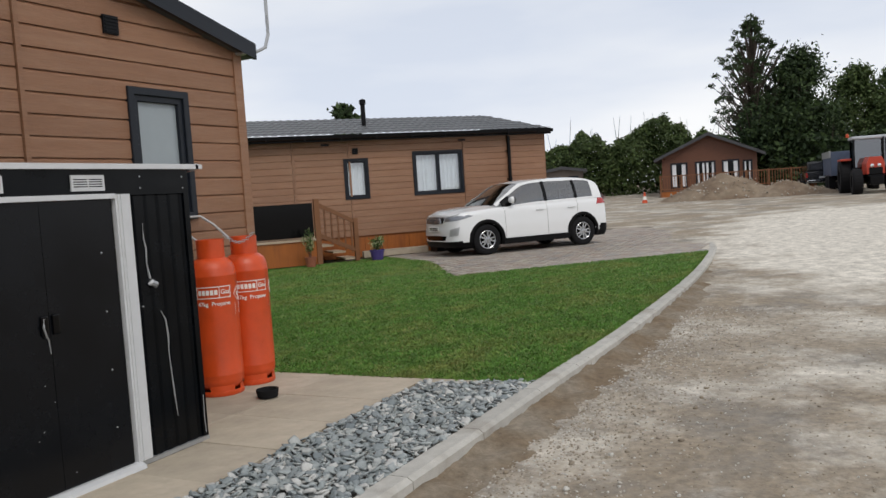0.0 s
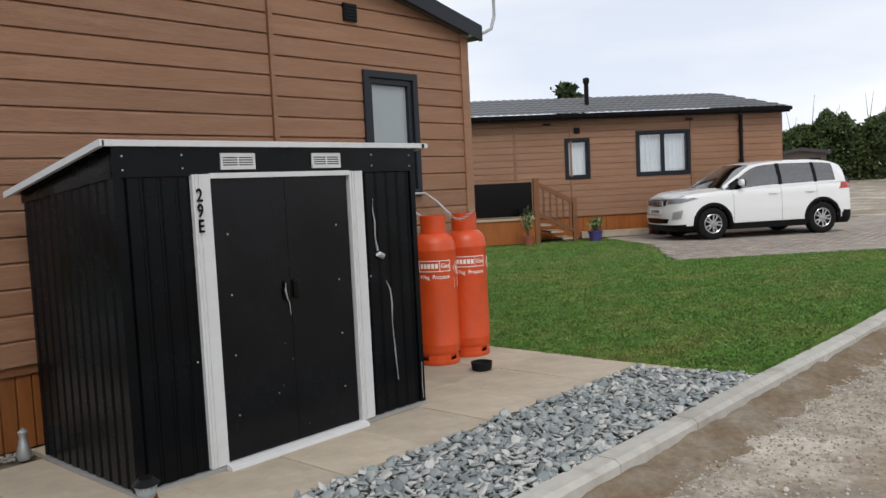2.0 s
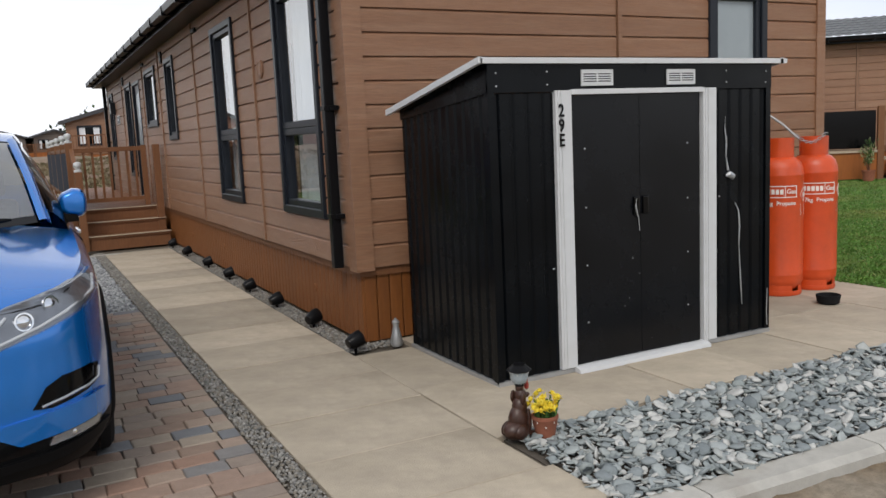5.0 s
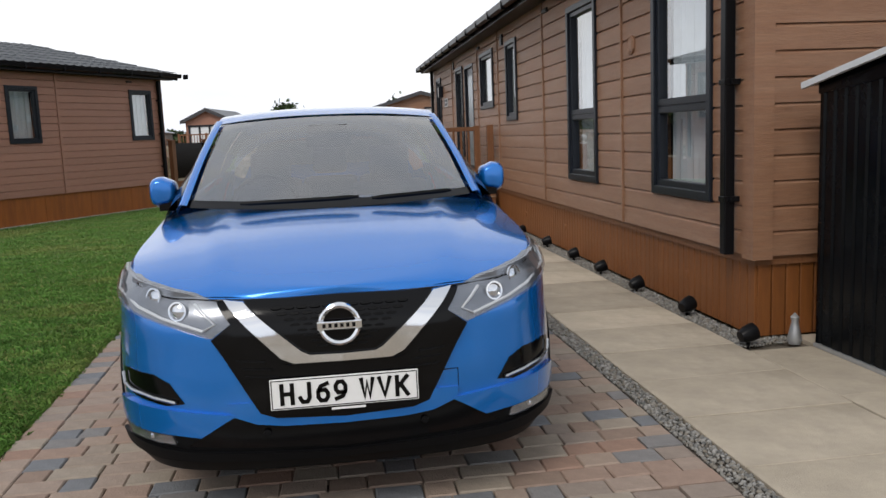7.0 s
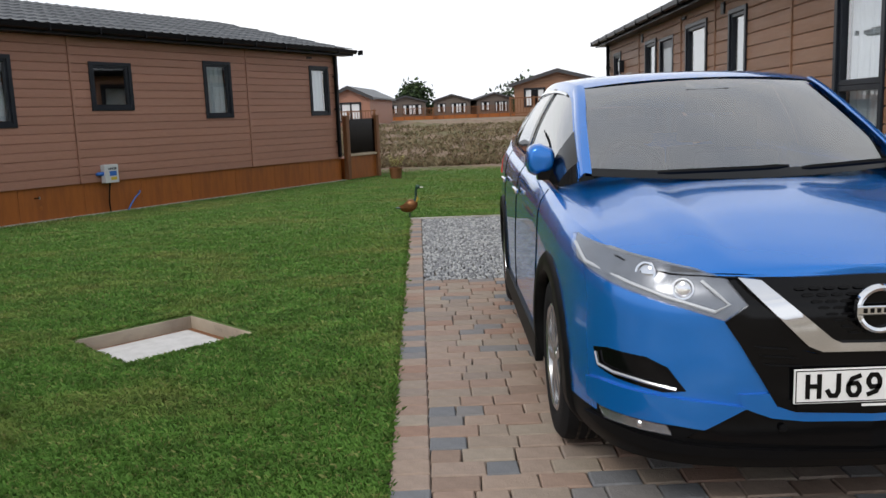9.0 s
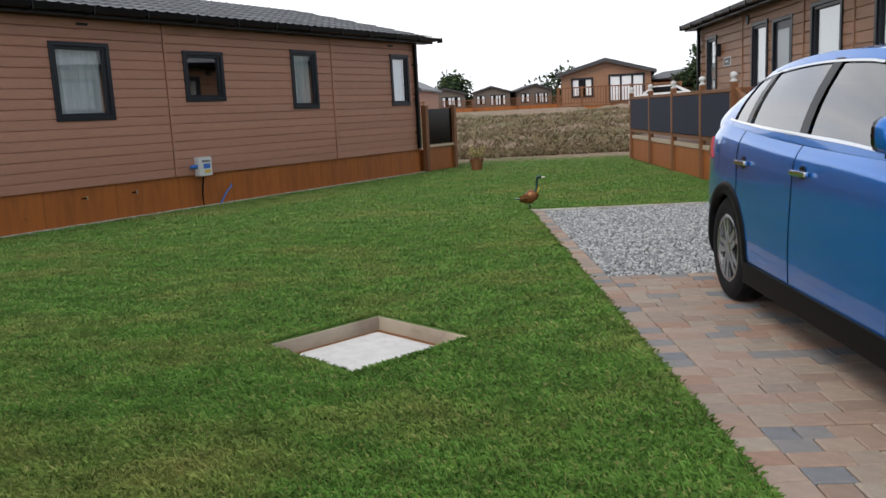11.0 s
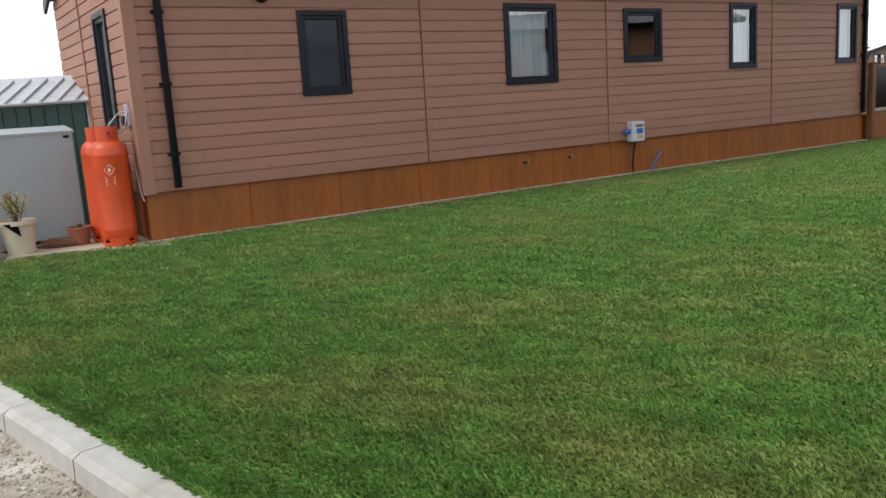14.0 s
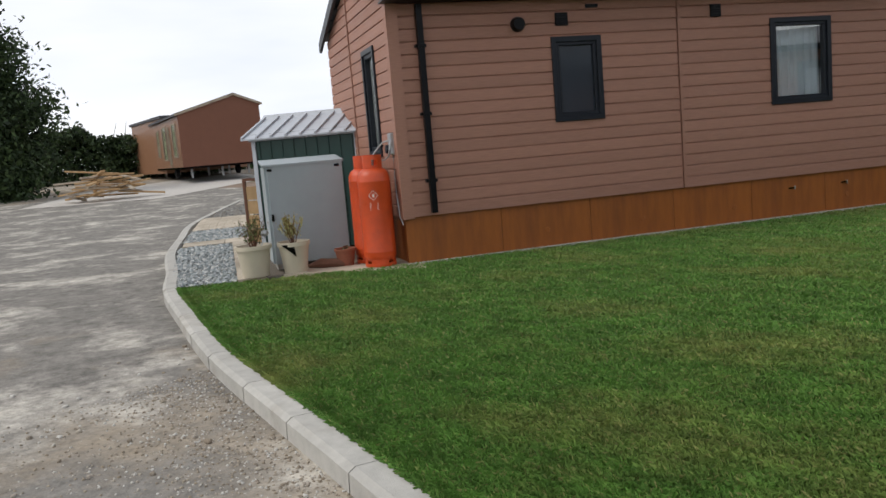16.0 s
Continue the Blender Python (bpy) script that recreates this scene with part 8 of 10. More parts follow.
        ml = box(-0.058, 0.058, 0, 0.004, -0.05, 0.055, 0.002)
        part("mirror_glass", ml, CHROME, C, m=M @ Matrix.Translation((side * mx_, 1.536, 1.138)))
        arm_ = [(0.78, 1.44), (0.87, 1.45), (0.87, 1.51), (0.78, 1.53)]
        part("mirror_base", prism([(side * a_, b_) for a_, b_ in arm_], 1.055, 1.105, M), GLOSSBLACK, C)
        # arches, wheels
        for ya in axles:
            pts = []
            for i in range(41):
                a = math.radians(-22 + 224 * i / 40)
                row = []
                for rad, o in ((r + 0.02, -0.03), (r + 0.022, 0.012), (r + 0.09, 0.014), (r + 0.105, 0.0)):
                    y, z = ya + rad * math.cos(a), max(r + rad * math.sin(a), 0.205)
                    row.append(tuple(sh.at(sh.s_of_y(y) if y > 0.25 else sh.s_of_y(0.25), z, o, side)))
                pts.append(row)
            grid_part("arch_trim", pts, BLACKTRIM, C, M, "black plastic wheel arch trim")
            rows = []
            for i in range(25):
                a = math.radians(-10 + 200 * i / 24)
                rows.append([(side * x_, ya + (r + 0.04) * math.cos(a), r + (r + 0.04) * math.sin(a)) for x_ in (0.875, 0.6)])
            grid_part("wheel_well", rows, GLOSSBLACK, C, M)
            wheel(C, M, side * 0.872, ya, r, rim, side, 5 if Q else 5, ALLOY)
            part("brake_disc", lathe([(0.15, -0.06), (0.15, -0.05), (0, -0.05)], 24, M @ Matrix.Translation((side * 0.8, ya, r)) @ pose(0, 0, 0, 0, 90 * side, 0)), GALV, C)
        part("sill_trim", box(-0.02, 0.02, axles[0] + r + 0.06, axles[1] - r - 0.06, 0.2, 0.33, 0.008), BLACKTRIM, C, m=M @ Matrix.Translation((side * 0.892, 0, 0)))
        # doors
        for yd in ((1.36, 2.44, 3.34) if Q else (1.3, 2.4, 3.2)):
            pts = [M @ sh.at(sh.s_of_y(yd + (0.05 * (z - 0.6) if yd > 3 else 0)), z, 0.0012, side) for z in np.linspace(0.34, curve_at(topz, yd)[0] - 0.005, 14)]
            part("door_gap", tube(pts, 0.0028, 4), GLOSSBLACK, C)
        for yh in ((2.3, 3.22) if Q else (2.2, 3.05)):
            zc = 0.93 if Q else 0.9
            s = sh.s_of_y(yh)
            part("handle_cup", lathe([(0.045, 0), (0.03, 0.001), (0, 0.001)], 20, M @ Matrix.Translation(sh.at(s, zc, 0.001, side)) @ pose(0, 0, 0, 0, 90 * side, 0)), paint if not Q else GLOSSBLACK, C)
            part("door_handle", box(-0.012, 0.012, -0.1, 0.1, -0.014, 0.014, 0.008), CHROME if Q else paint, C, "chrome door handle" if Q else "", m=M @ Matrix.Translation(sh.at(s, zc + 0.005, 0.022, side)))
        # rear lamp
        sr = sh.s_of_y(L - 0.42)
        sh.patch([(sr, 0.93), (sr + 0.45, 0.95), (sr + 0.45, 1.06), (sr + 0.1, 1.07)], 0.012, 0.02, side, name="rear_lamp", mat=RED, parent=C, m=M)
        # headlamp
        if Q:
            S = sh.s_of_x
            hp = [(S(0.375), 0.755), (S(0.45), 0.705), (S(0.565), 0.742), (S(0.68), 0.772), (S(0.745), 0.79), (sh.s_of_y(0.44), 0.85), (sh.s_of_y(0.56), 0.925), (sh.s_of_y(0.42), 0.915), (S(0.70), 0.885), (S(0.55), 0.858), (S(0.435), 0.826)]
            hl = sh.patch(hp, 0.004, 0.02, side, name="headlamp", mat=HLBACK, parent=C, m=M)
            lens = sh.patch(hp, 0.018, 0.012, side, name="headlamp_lens", mat=LAMPGLASS, parent=hl, m=M)
            lens.visible_shadow = False
            for cx_, cz_, rr_ in ((0.70, 0.838, 0.034), (0.575, 0.80, 0.032)):
                s = S(cx_)
                nn_ = sh.normal(s)
                nn_.x *= side
                Tm = M @ Matrix.Translation(sh.at(s, cz_, 0.006 if cx_ < 0.7 else -0.002, side)) @ Vector((nn_.x, nn_.y, 0.15)).to_track_quat("Z", "Y").to_matrix().to_4x4()
                part("projector", ring([(rr_ + 0.004, 0.0), (rr_ + 0.003, 0.008), (rr_ - 0.003, 0.008), (rr_ - 0.005, 0.0)], 24, Tm), CHROME, hl, "chrome lamp ring", smooth=True)
                part("bulb", lathe([(rr_ - 0.006, 0.002), (rr_ - 0.012, 0.006), (0, 0.010)], 20, Tm), GLOSSBLACK if cx_ > 0.7 else CHROME, hl, smooth=True)
            drl = [sh.at(s, z, 0.01, side) for s, z in ((sh.s_of_y(0.50), 0.898), (sh.s_of_y(0.38), 0.85), (S(0.73), 0.808), (S(0.62), 0.775), (S(0.47), 0.732), (S(0.43), 0.755), (S(0.47), 0.79), (S(0.52), 0.822))]
            part("daylight_strip", tube([M @ p for p in drl], 0.006, 6), WHITETRIM, hl, "white light strip", smooth=True)
            # lower grille and the dark band round the bumper
            sh.patch([(0.0, 0.292), (S(0.56), 0.315), (S(0.5), 0.352), (S(0.38), 0.425), (S(0.30), 0.395), (S(0.2), 0.384), (0.0, 0.38)], 0.004, 0.008, side, name="lower_grille", mat=GLOSSBLACK, parent=C, m=M)
            sh.patch([(0.0, 0.38), (S(0.2), 0.384), (S(0.30), 0.395), (S(0.385), 0.427), (S(0.40), 0.47), (S(0.30), 0.475), (S(0.235), 0.415), (0.0, 0.405)], 0.012, 0.014, side, 0.03, name="bumper_beam", mat=paint, parent=C, m=M)
            # bumper corner, recess, fog lamp
            vent = sh.patch([(S(0.56), 0.472), (S(0.62), 0.462), (S(0.76), 0.482), (sh.s_of_y(0.27), 0.50), (sh.s_of_y(0.30), 0.565), (S(0.78), 0.577), (S(0.67), 0.572), (S(0.61), 0.545)], 0.003, 0.01, side, name="bumper_vent", mat=GLOSSBLACK, parent=C, m=M)
            fin = [sh.at(q_, z_, 0.012, side) for q_, z_ in ((sh.s_of_y(0.27), 0.555), (sh.s_of_y(0.25), 0.515), (S(0.76), 0.503), (S(0.66), 0.49), (S(0.585), 0.478))]
            part("vent_fin", tube([M @ p_ for p_ in fin], 0.0065, 6), ALLOY, vent, "satin grey vent trim", smooth=True)
            sh.patch([(S(0.38), 0.43), (S(0.505), 0.35), (S(0.58), 0.358), (S(0.79), 0.37), (sh.s_of_y(0.32), 0.385), (sh.s_of_y(0.32), 0.455), (S(0.78), 0.462), (S(0.62), 0.452), (S(0.48), 0.44)], 0.016, 0.02, side, name="bumper_lip", mat=paint, parent=C, m=M)
            fg = sh.patch([(S(0.60), 0.324), (S(0.78), 0.334), (S(0.795), 0.367), (S(0.61), 0.355)], 0.012, 0.02, side, name="fog_lamp", mat=ALLOY, parent=C, m=M)
            fl_ = sh.patch([(S(0.60), 0.324), (S(0.78), 0.334), (S(0.795), 0.367), (S(0.61), 0.355)], 0.018, 0.004, side, name="fog_lens", mat=LAMPGLASS, parent=fg, m=M)
            fl_.visible_shadow = False
            part("fog_bulb", lathe([(0.014, 0), (0.008, 0.005), (0, 0.006)], 14, M @ Matrix.Translation(sh.at(S(0.68), 0.343, 0.008, side)) @ pose(0, 0, 0, 90, 0, 0)), CHROME, fg)
            sh.patch([(0.0, 0.25), (S(0.66), 0.262), (S(0.79), 0.292), (sh.s_of_y(0.34), 0.325), (S(0.79), 0.328), (S(0.66), 0.308), (S(0.56), 0.297), (0.0, 0.278)], 0.02, 0.03, side, name="lower_lip", mat=BLACKTRIM, parent=C, m=M)
            sh.patch([(S(0.39), 0.645), (S(0.45), 0.70), (S(0.40), 0.635), (S(0.345), 0.537), (S(0.285), 0.435), (S(0.235), 0.415), (0.0, 0.405), (0.0, 0.60), (S(0.18), 0.60), (S(0.30), 0.64)], 0.013, 0.02, side, name="grille_surround", mat=GLOSSBLACK, parent=C, m=M)
            sh.patch([(0.0, 0.60), (S(0.17), 0.60), (S(0.30), 0.635), (S(0.39), 0.64), (S(0.45), 0.70), (S(0.38), 0.755), (S(0.43), 0.826), (0.0, 0.834)], 0.015, 0.024, side, name="grille_back", mat=GLOSSBLACK, parent=C, m=M)
            tow_ = [sh.at(S(x_), z_, 0.001, side) for x_, z_ in ((0.34, 0.536), (0.41, 0.536), (0.405, 0.455), (0.39, 0.43))]
            if side > 0:
                part("tow_cover_gap", tube([M @ p_ for p_ in tow_], 0.002, 4), GLOSSBLACK, C)
            ch = sh.patch([(0.0, 0.610), (S(0.16), 0.611), (S(0.20), 0.63), (S(0.402), 0.836), (S(0.33), 0.828), (S(0.142), 0.652), (S(0.11), 0.638), (0.0, 0.636)], 0.034, 0.03, side, 0.03, name="chrome_grille_bar", mat=CHROME, parent=C, m=M, label="chrome v-shaped grille bar")
            for row_ in range(8):
                z = 0.665 + row_ * 0.0195
                wmax = 0.10 + (z - 0.655) * 1.0
                for q in range(7):
                    x0 = 0.006 + q * 0.045 + (0.02 if row_ % 2 else 0)
                    if x0 + 0.036 < wmax:
                        sh.patch([(x0, z), (x0 + 0.008, z - 0.004), (x0 + 0.03, z - 0.004), (x0 + 0.038, z), (x0 + 0.03, z + 0.004), (x0 + 0.008, z + 0.004)], 0.019, 0.012, side, 0.1, name="grille_bar", mat=BLACKTRIM, parent=C, m=M)
            for q in range(3):
                z = 0.56 + q * 0.028
                sh.patch([(S(0.22 + q * 0.02), z), (S(0.325 + q * 0.014), z + 0.006), (S(0.33 + q * 0.014), z + 0.012), (S(0.225 + q * 0.02), z + 0.006)], 0.019, 0.012, side, 0.1, name="grille_fin", mat=BLACKTRIM, parent=C, m=M)
        else:
            S = sh.s_of_x
            hp = [(S(0.42), 0.77), (S(0.78), 0.79), (sh.s_of_y(0.52), 0.87), (sh.s_of_y(0.42), 0.90), (S(0.43), 0.865)]
            hl = sh.patch(hp, 0.006, 0.02, side, name="headlamp", mat=HLBACK, parent=C, m=M)
            sh.patch([(0.0, 0.72), (S(0.38), 0.735), (S(0.405), 0.86), (0.0, 0.865)], 0.01, 0.02, side, name="grille", mat=GLOSSBLACK, parent=C, m=M)
            for q in range(5):
                part("grille_bar", box(0.05 + q * 0.07, 0.065 + q * 0.07, -0.03, -0.01, 0.735, 0.85) if side > 0 else box(-0.065 - q * 0.07, -0.05 - q * 0.07, -0.03, -0.01, 0.735, 0.85), CHROME, C, m=M @ Matrix.Translation((0, 0.0, 0)))
            sh.patch([(0.0, 0.36), (S(0.45), 0.37), (S(0.5), 0.46), (0.0, 0.47)], 0.01, 0.02, side, name="lower_grille", mat=GLOSSBLACK, parent=C, m=M)
            sh.patch([(S(0.6), 0.45), (S(0.78), 0.47), (S(0.8), 0.65), (S(0.62), 0.6)], 0.008, 0.012, side, name="fog_surround", mat=GALV, parent=C, m=M)
    # number plate, badge
    if Q:
        pl = part("number_plate", box(-0.26, 0.26, -0.03, -0.022, 0.449, 0.56, 0.003), PLATEWHITE, C, "white front number plate", m=M)
        part("plate_border", frame_bm(-0.256, 0.256, 0.453, 0.556, 0.003, -0.0312, -0.0302), GLOSSBLACK, pl, m=M)
        stroke_text("HJ69 WVK", 0.079, 0.05, 0.062, 0.0145, GLOSSBLACK, pl, M @ Matrix.Translation((0.0, -0.031, 0.505)) @ txm, 0.0012, "plate_letter")
        part("dealer_strip", box(-0.25, 0.25, -0.028, -0.02, 0.432, 0.449), GLOSSBLACK, pl, m=M)
        part("small_print", box(-0.05, 0.07, -0.0288, -0.0282, 0.436, 0.444), PLATEWHITE, pl, m=M)
        bt = M @ Matrix.Translation((-0.006, -0.012, 0.742)) @ pose(0, 0, 0, 90, 0, 0)
        bd = part("badge", lathe([(0.075, 0), (0.075, 0.01), (0.0, 0.012)], 36, bt), GLOSSBLACK, C, smooth=True)
        part("badge_ring", ring([(0.076, 0.008), (0.074, 0.022), (0.067, 0.026), (0.058, 0.022), (0.056, 0.01)], 40, bt), CHROME, bd, "chrome badge ring", smooth=True)
        bar = box(-0.078, 0.078, -0.046, -0.034, 0.727, 0.757, 0.004)
        part("badge_bar", bar, CHROME, bd, "chrome badge bar", m=M @ Matrix.Translation((-0.006, 0, 0)))
        for i_ in range(6):
            part("badge_stroke", box(-0.059 + i_ * 0.0205, -0.0475 + i_ * 0.0205, -0.0475, -0.0455, 0.735, 0.749), GLOSSBLACK, bd, m=M @ Matrix.Translation((-0.006, 0, 0)))
        for x in (-0.28, 0.28):
            part("sensor", lathe([(0.013, 0), (0.012, 0.006), (0, 0.007)], 14, M @ Matrix.Translation((x, -0.002, 0.362)) @ pose(0, 0, 0, 90, 0, 0)), BLACKTRIM, C)
        # washers and wipers
        for x0, x1, yo in ((-0.42, 0.12, 0.03), (0.18, 0.56, 0.06)):
            pts = []
            for i in range(12):
                u = (x0 + (x1 - x0) * i / 11)
                z = 1.10 + 0.012 * abs(u) + 0.012 * i / 11
                pts.append(M @ Vector((u, 0.955 + 0.13 * u * u + yo * 0.3, z - 0.0)))
            part("wiper", tube(pts, [0.006] + [0.012] * 10 + [0.006], 6), BLACKTRIM, C, smooth=True)
    else:
        pl = part("number_plate", box(-0.26, 0.26, -0.03, -0.018, 0.56, 0.67, 0.003), PLATEWHITE, C, m=M)
        for i_ in range(7):
            part("plate_mark", box(-0.2 + i_ * 0.06, -0.165 + i_ * 0.06, -0.032, -0.03, 0.58, 0.65), GLOSSBLACK, pl, m=M)
    # back of the car
    x_, z_ = curve_at(Tp, roof_y[1])
    rows = []
    for i in range(9):
        k = i / 8
        yy_ = roof_y[1] + (L - 0.06 - roof_y[1]) * k
        zz_ = z_ + 0.03 + (curve_at(topz, L)[0] - z_ - 0.03) * k
        xx_ = x_ + (0.74 - x_) * k
        rows.append([(xx_ * (-1 + 2 * j / 14), yy_ + 0.05 * (1 - (-1 + 2 * j / 14) ** 2) * k, zz_ + 0.0) for j in range(15)])
    grid_part("rear_screen", rows[:6], SIDEGLASS, C, M)
    grid_part("tailgate", rows[5:], paint, C, M)
    part("parcel_shelf", box(-0.72, 0.72, 3.5, L - 0.12, 0.9, 0.93), GLOSSBLACK, C, m=M)
    # inside
    part("dashboard", box(-0.7, 0.7, 1.2, 1.62, 0.75, 1.02, 0.04), DARKCLOTH, C, m=M)
    part("steering_wheel", tube([M @ (Vector((-0.36, 1.72, 1.03)) + pose(0, 0, 0, 68, 0, 0) @ Vector((0.18 * math.cos(a), 0.18 * math.sin(a), 0))) for a in [2 * math.pi * i / 24 for i in range(25)]], 0.014, 6), BLACKTRIM, C, smooth=True)
    for x, y in ((-0.36, 2.2), (0.36, 2.2), (-0.4, 3.1), (0.0, 3.12), (0.4, 3.1)):
        st_ = box(x - 0.23 if y < 3 else x - 0.19, x + 0.23 if y < 3 else x + 0.19, y, y + 0.14, 0.45, 1.12, 0.04)
        seat_ = part("seat", st_, DARKCLOTH, C, m=M)
        part("head_rest", box(x - 0.12, x + 0.12, y + 0.05, y + 0.14, 1.14, 1.32, 0.035), DARKCLOTH, seat_, m=M)
    part("rear_view_mirror", box(-0.12, 0.12, 1.62, 1.65, 1.34, 1.41, 0.012), BLACKTRIM, C, m=M)
    part("camera_housing", box(-0.11, 0.11, 1.66, 1.78, 1.4, 1.46, 0.015), BLACKTRIM, C, m=M)
    return C


car("hatch", Matrix.Translation((-2.635, -1.985, 0)), BLUECAR, "bright blue metallic five-door car parked on the block paving")
car("suv", Matrix.Translation((15.14, 3.37, 0.115)) @ pose(0, 0, 0, 0, 0, -128) @ Matrix.Scale(1.04, 4), WHITECAR, "clean white compact suv parked on pale block paving")

# ---- far things ----
LEAF_DARK = palette("dark_leaf", [(0.018, 0.034, 0.012), (0.03, 0.055, 0.018), (0.012, 0.022, 0.010), (0.045, 0.075, 0.022)], "island", 0.7, 0.1)
LEAF_MID = palette("mid_leaf", [(0.045, 0.075, 0.022), (0.07, 0.11, 0.028), (0.028, 0.05, 0.018), (0.10, 0.14, 0.04), (0.06, 0.085, 0.03)], "island", 0.7, 0.1)
BARK = material("bark", (0.06, 0.045, 0.035), 0.95, var=0.3, scale=6, bump=0.6, bump_scale=20)


def leaves_mesh(name, pts, size, mat, parent, seed=1, droop=0.0):
    r = np.random.RandomState(seed)
    p = np.asarray(pts, float)
    n = len(p)
    a = r.normal(size=(n, 3))
    a /= np.linalg.norm(a, axis=1)[:, None]
    b = np.cross(a, r.normal(size=(n, 3)))
    b /= np.linalg.norm(b, axis=1)[:, None]
    s = r.uniform(size[0], size[1], (n, 1))
    v = np.stack([p - a * s, p + b * s * 0.45, p + a * s, p - b * s * 0.45], 1).reshape(-1, 3)
    F = (np.array([[0, 1, 2, 3]])[None] + (np.arange(n) * 4)[:, None, None]).reshape(-1, 4)
    me = bpy.data.meshes.new(name)
    me.vertices.add(len(v))
    me.vertices.foreach_set("co", v.ravel())
    me.loops.add(len(F) * 4)
    me.loops.foreach_set("vertex_index", F.ravel().astype(np.int32))
    me.polygons.add(len(F))
    me.polygons.foreach_set("loop_start", np.arange(0, len(F) * 4, 4, dtype=np.int32))
    me.update(calc_edges=True)
    me.materials.append(mat)
    return attach(new(name, me), parent)


def tree(x, y, z, h, w, label, mat=None, n=5000, seed=1, size=(0.12, 0.28), low=0.15, lean=0.0, clumps=60, airy=0.5, kind_="tree"):
    mat = mat or LEAF_DARK
    g = anchor(kind_, pose(x, y, z), label, "tree")
    r = random.Random(seed)
    b = bmesh.new()
    base = Vector((x, y, z - 0.2))
    topp = Vector((x + lean, y, z + h * 0.92))
    n1 = 8
    pts = [base.lerp(topp, i / n1) + Vector((r.uniform(-0.1, 0.1), r.uniform(-0.1, 0.1), 0)) * (i > 0) * h * 0.1 for i in range(n1 + 1)]
    add_tube(b, pts, [max(0.015, h * 0.022 * (1 - i / n1) ** 0.8) for i in range(n1 + 1)], 7)
    part("trunk", b, BARK, g)
    b = bmesh.new()
    cs = []
    for i in range(clumps):
        k = r.uniform(low, 1)
        a = r.uniform(0, 2 * math.pi)
        prof = math.sin(math.pi * min(1, (k - low + 0.12) / (1.12 - low)) ** 0.8) ** 0.7
        rad = w / 2 * prof * math.sqrt(r.uniform(0.15, 1)) * r.uniform(0.75, 1.15)
        o = base.lerp(topp, max(0.05, k - 0.15))
        c = base.lerp(topp, k) + Vector((rad * math.cos(a), rad * math.sin(a), r.uniform(0, 0.08) * h))
        cs.append(c)
        m_ = o.lerp(c, 0.5) + Vector((0, 0, -0.03 * h))
        add_tube(b, [o, m_, c], [h * 0.006, h * 0.004, h * 0.0015], 4)
    part("limb", b, BARK, g)
    rs = np.random.RandomState(seed)
    C = np.array([tuple(c) for c in cs])
    q = C[rs.randint(0, len(C), n)]
    sc = w * 0.075 * (0.6 + airy)
    pts = q + rs.normal(0, 1, (n, 3)) * np.array([sc, sc, sc * 0.7])
    leaves_mesh("crown", pts, size, mat, g, seed)
    return g


def hedge(x0, y0, x1, y1, z, h, depth, label, mat, n, seed, size=(0.15, 0.35), ragged=0.35):
    g = anchor("hedgerow", pose((x0 + x1) / 2, (y0 + y1) / 2, z), label, "hedge")
    rs = np.random.RandomState(seed)
    L = math.hypot(x1 - x0, y1 - y0)
    k = rs.rand(n)
    hh = h * (1 - ragged * 0.5 + ragged * np.array([noise.noise((q * L * 0.22, seed, 0)) + 0.5 * noise.noise((q * L * 0.9, seed, 4)) for q in k]))
    zz = rs.rand(n) ** 0.75
    dirn = np.array([(x1 - x0) / L, (y1 - y0) / L])
    nor = np.array([-dirn[1], dirn[0]])
    off = rs.normal(0, depth * 0.3, n) * (1.2 - 0.6 * zz)
    bul = np.array([noise.noise((q * L * 0.6, w * 4, seed)) for q, w in zip(k, zz)]) * depth * 0.5
    P = np.stack([x0 + (x1 - x0) * k + nor[0] * (off + bul), y0 + (y1 - y0) * k + nor[1] * (off + bul), z + zz * hh + rs.normal(0, 0.12, n) * (zz > 0.85)], 1)
    leaves_mesh("foliage", P, size, mat, g, seed)
    b = bmesh.new()
    r = random.Random(seed)
    for i in range(int(L / 0.8)):
        q = (i + r.random()) / (L / 0.8)
        x, y = x0 + (x1 - x0) * q, y0 + (y1 - y0) * q
        hq = h * r.uniform(0.6, 1.12)
        add_tube(b, [(x, y, z - 0.2), (x + r.uniform(-0.3, 0.3), y + r.uniform(-0.3, 0.3), z + hq * 0.5), (x + r.uniform(-0.8, 0.8), y + r.uniform(-0.8, 0.8), z + hq)], [0.07, 0.04, 0.01], 5)
    part("stems", b, BARK, g)["kind"] = "stuff"
    return g


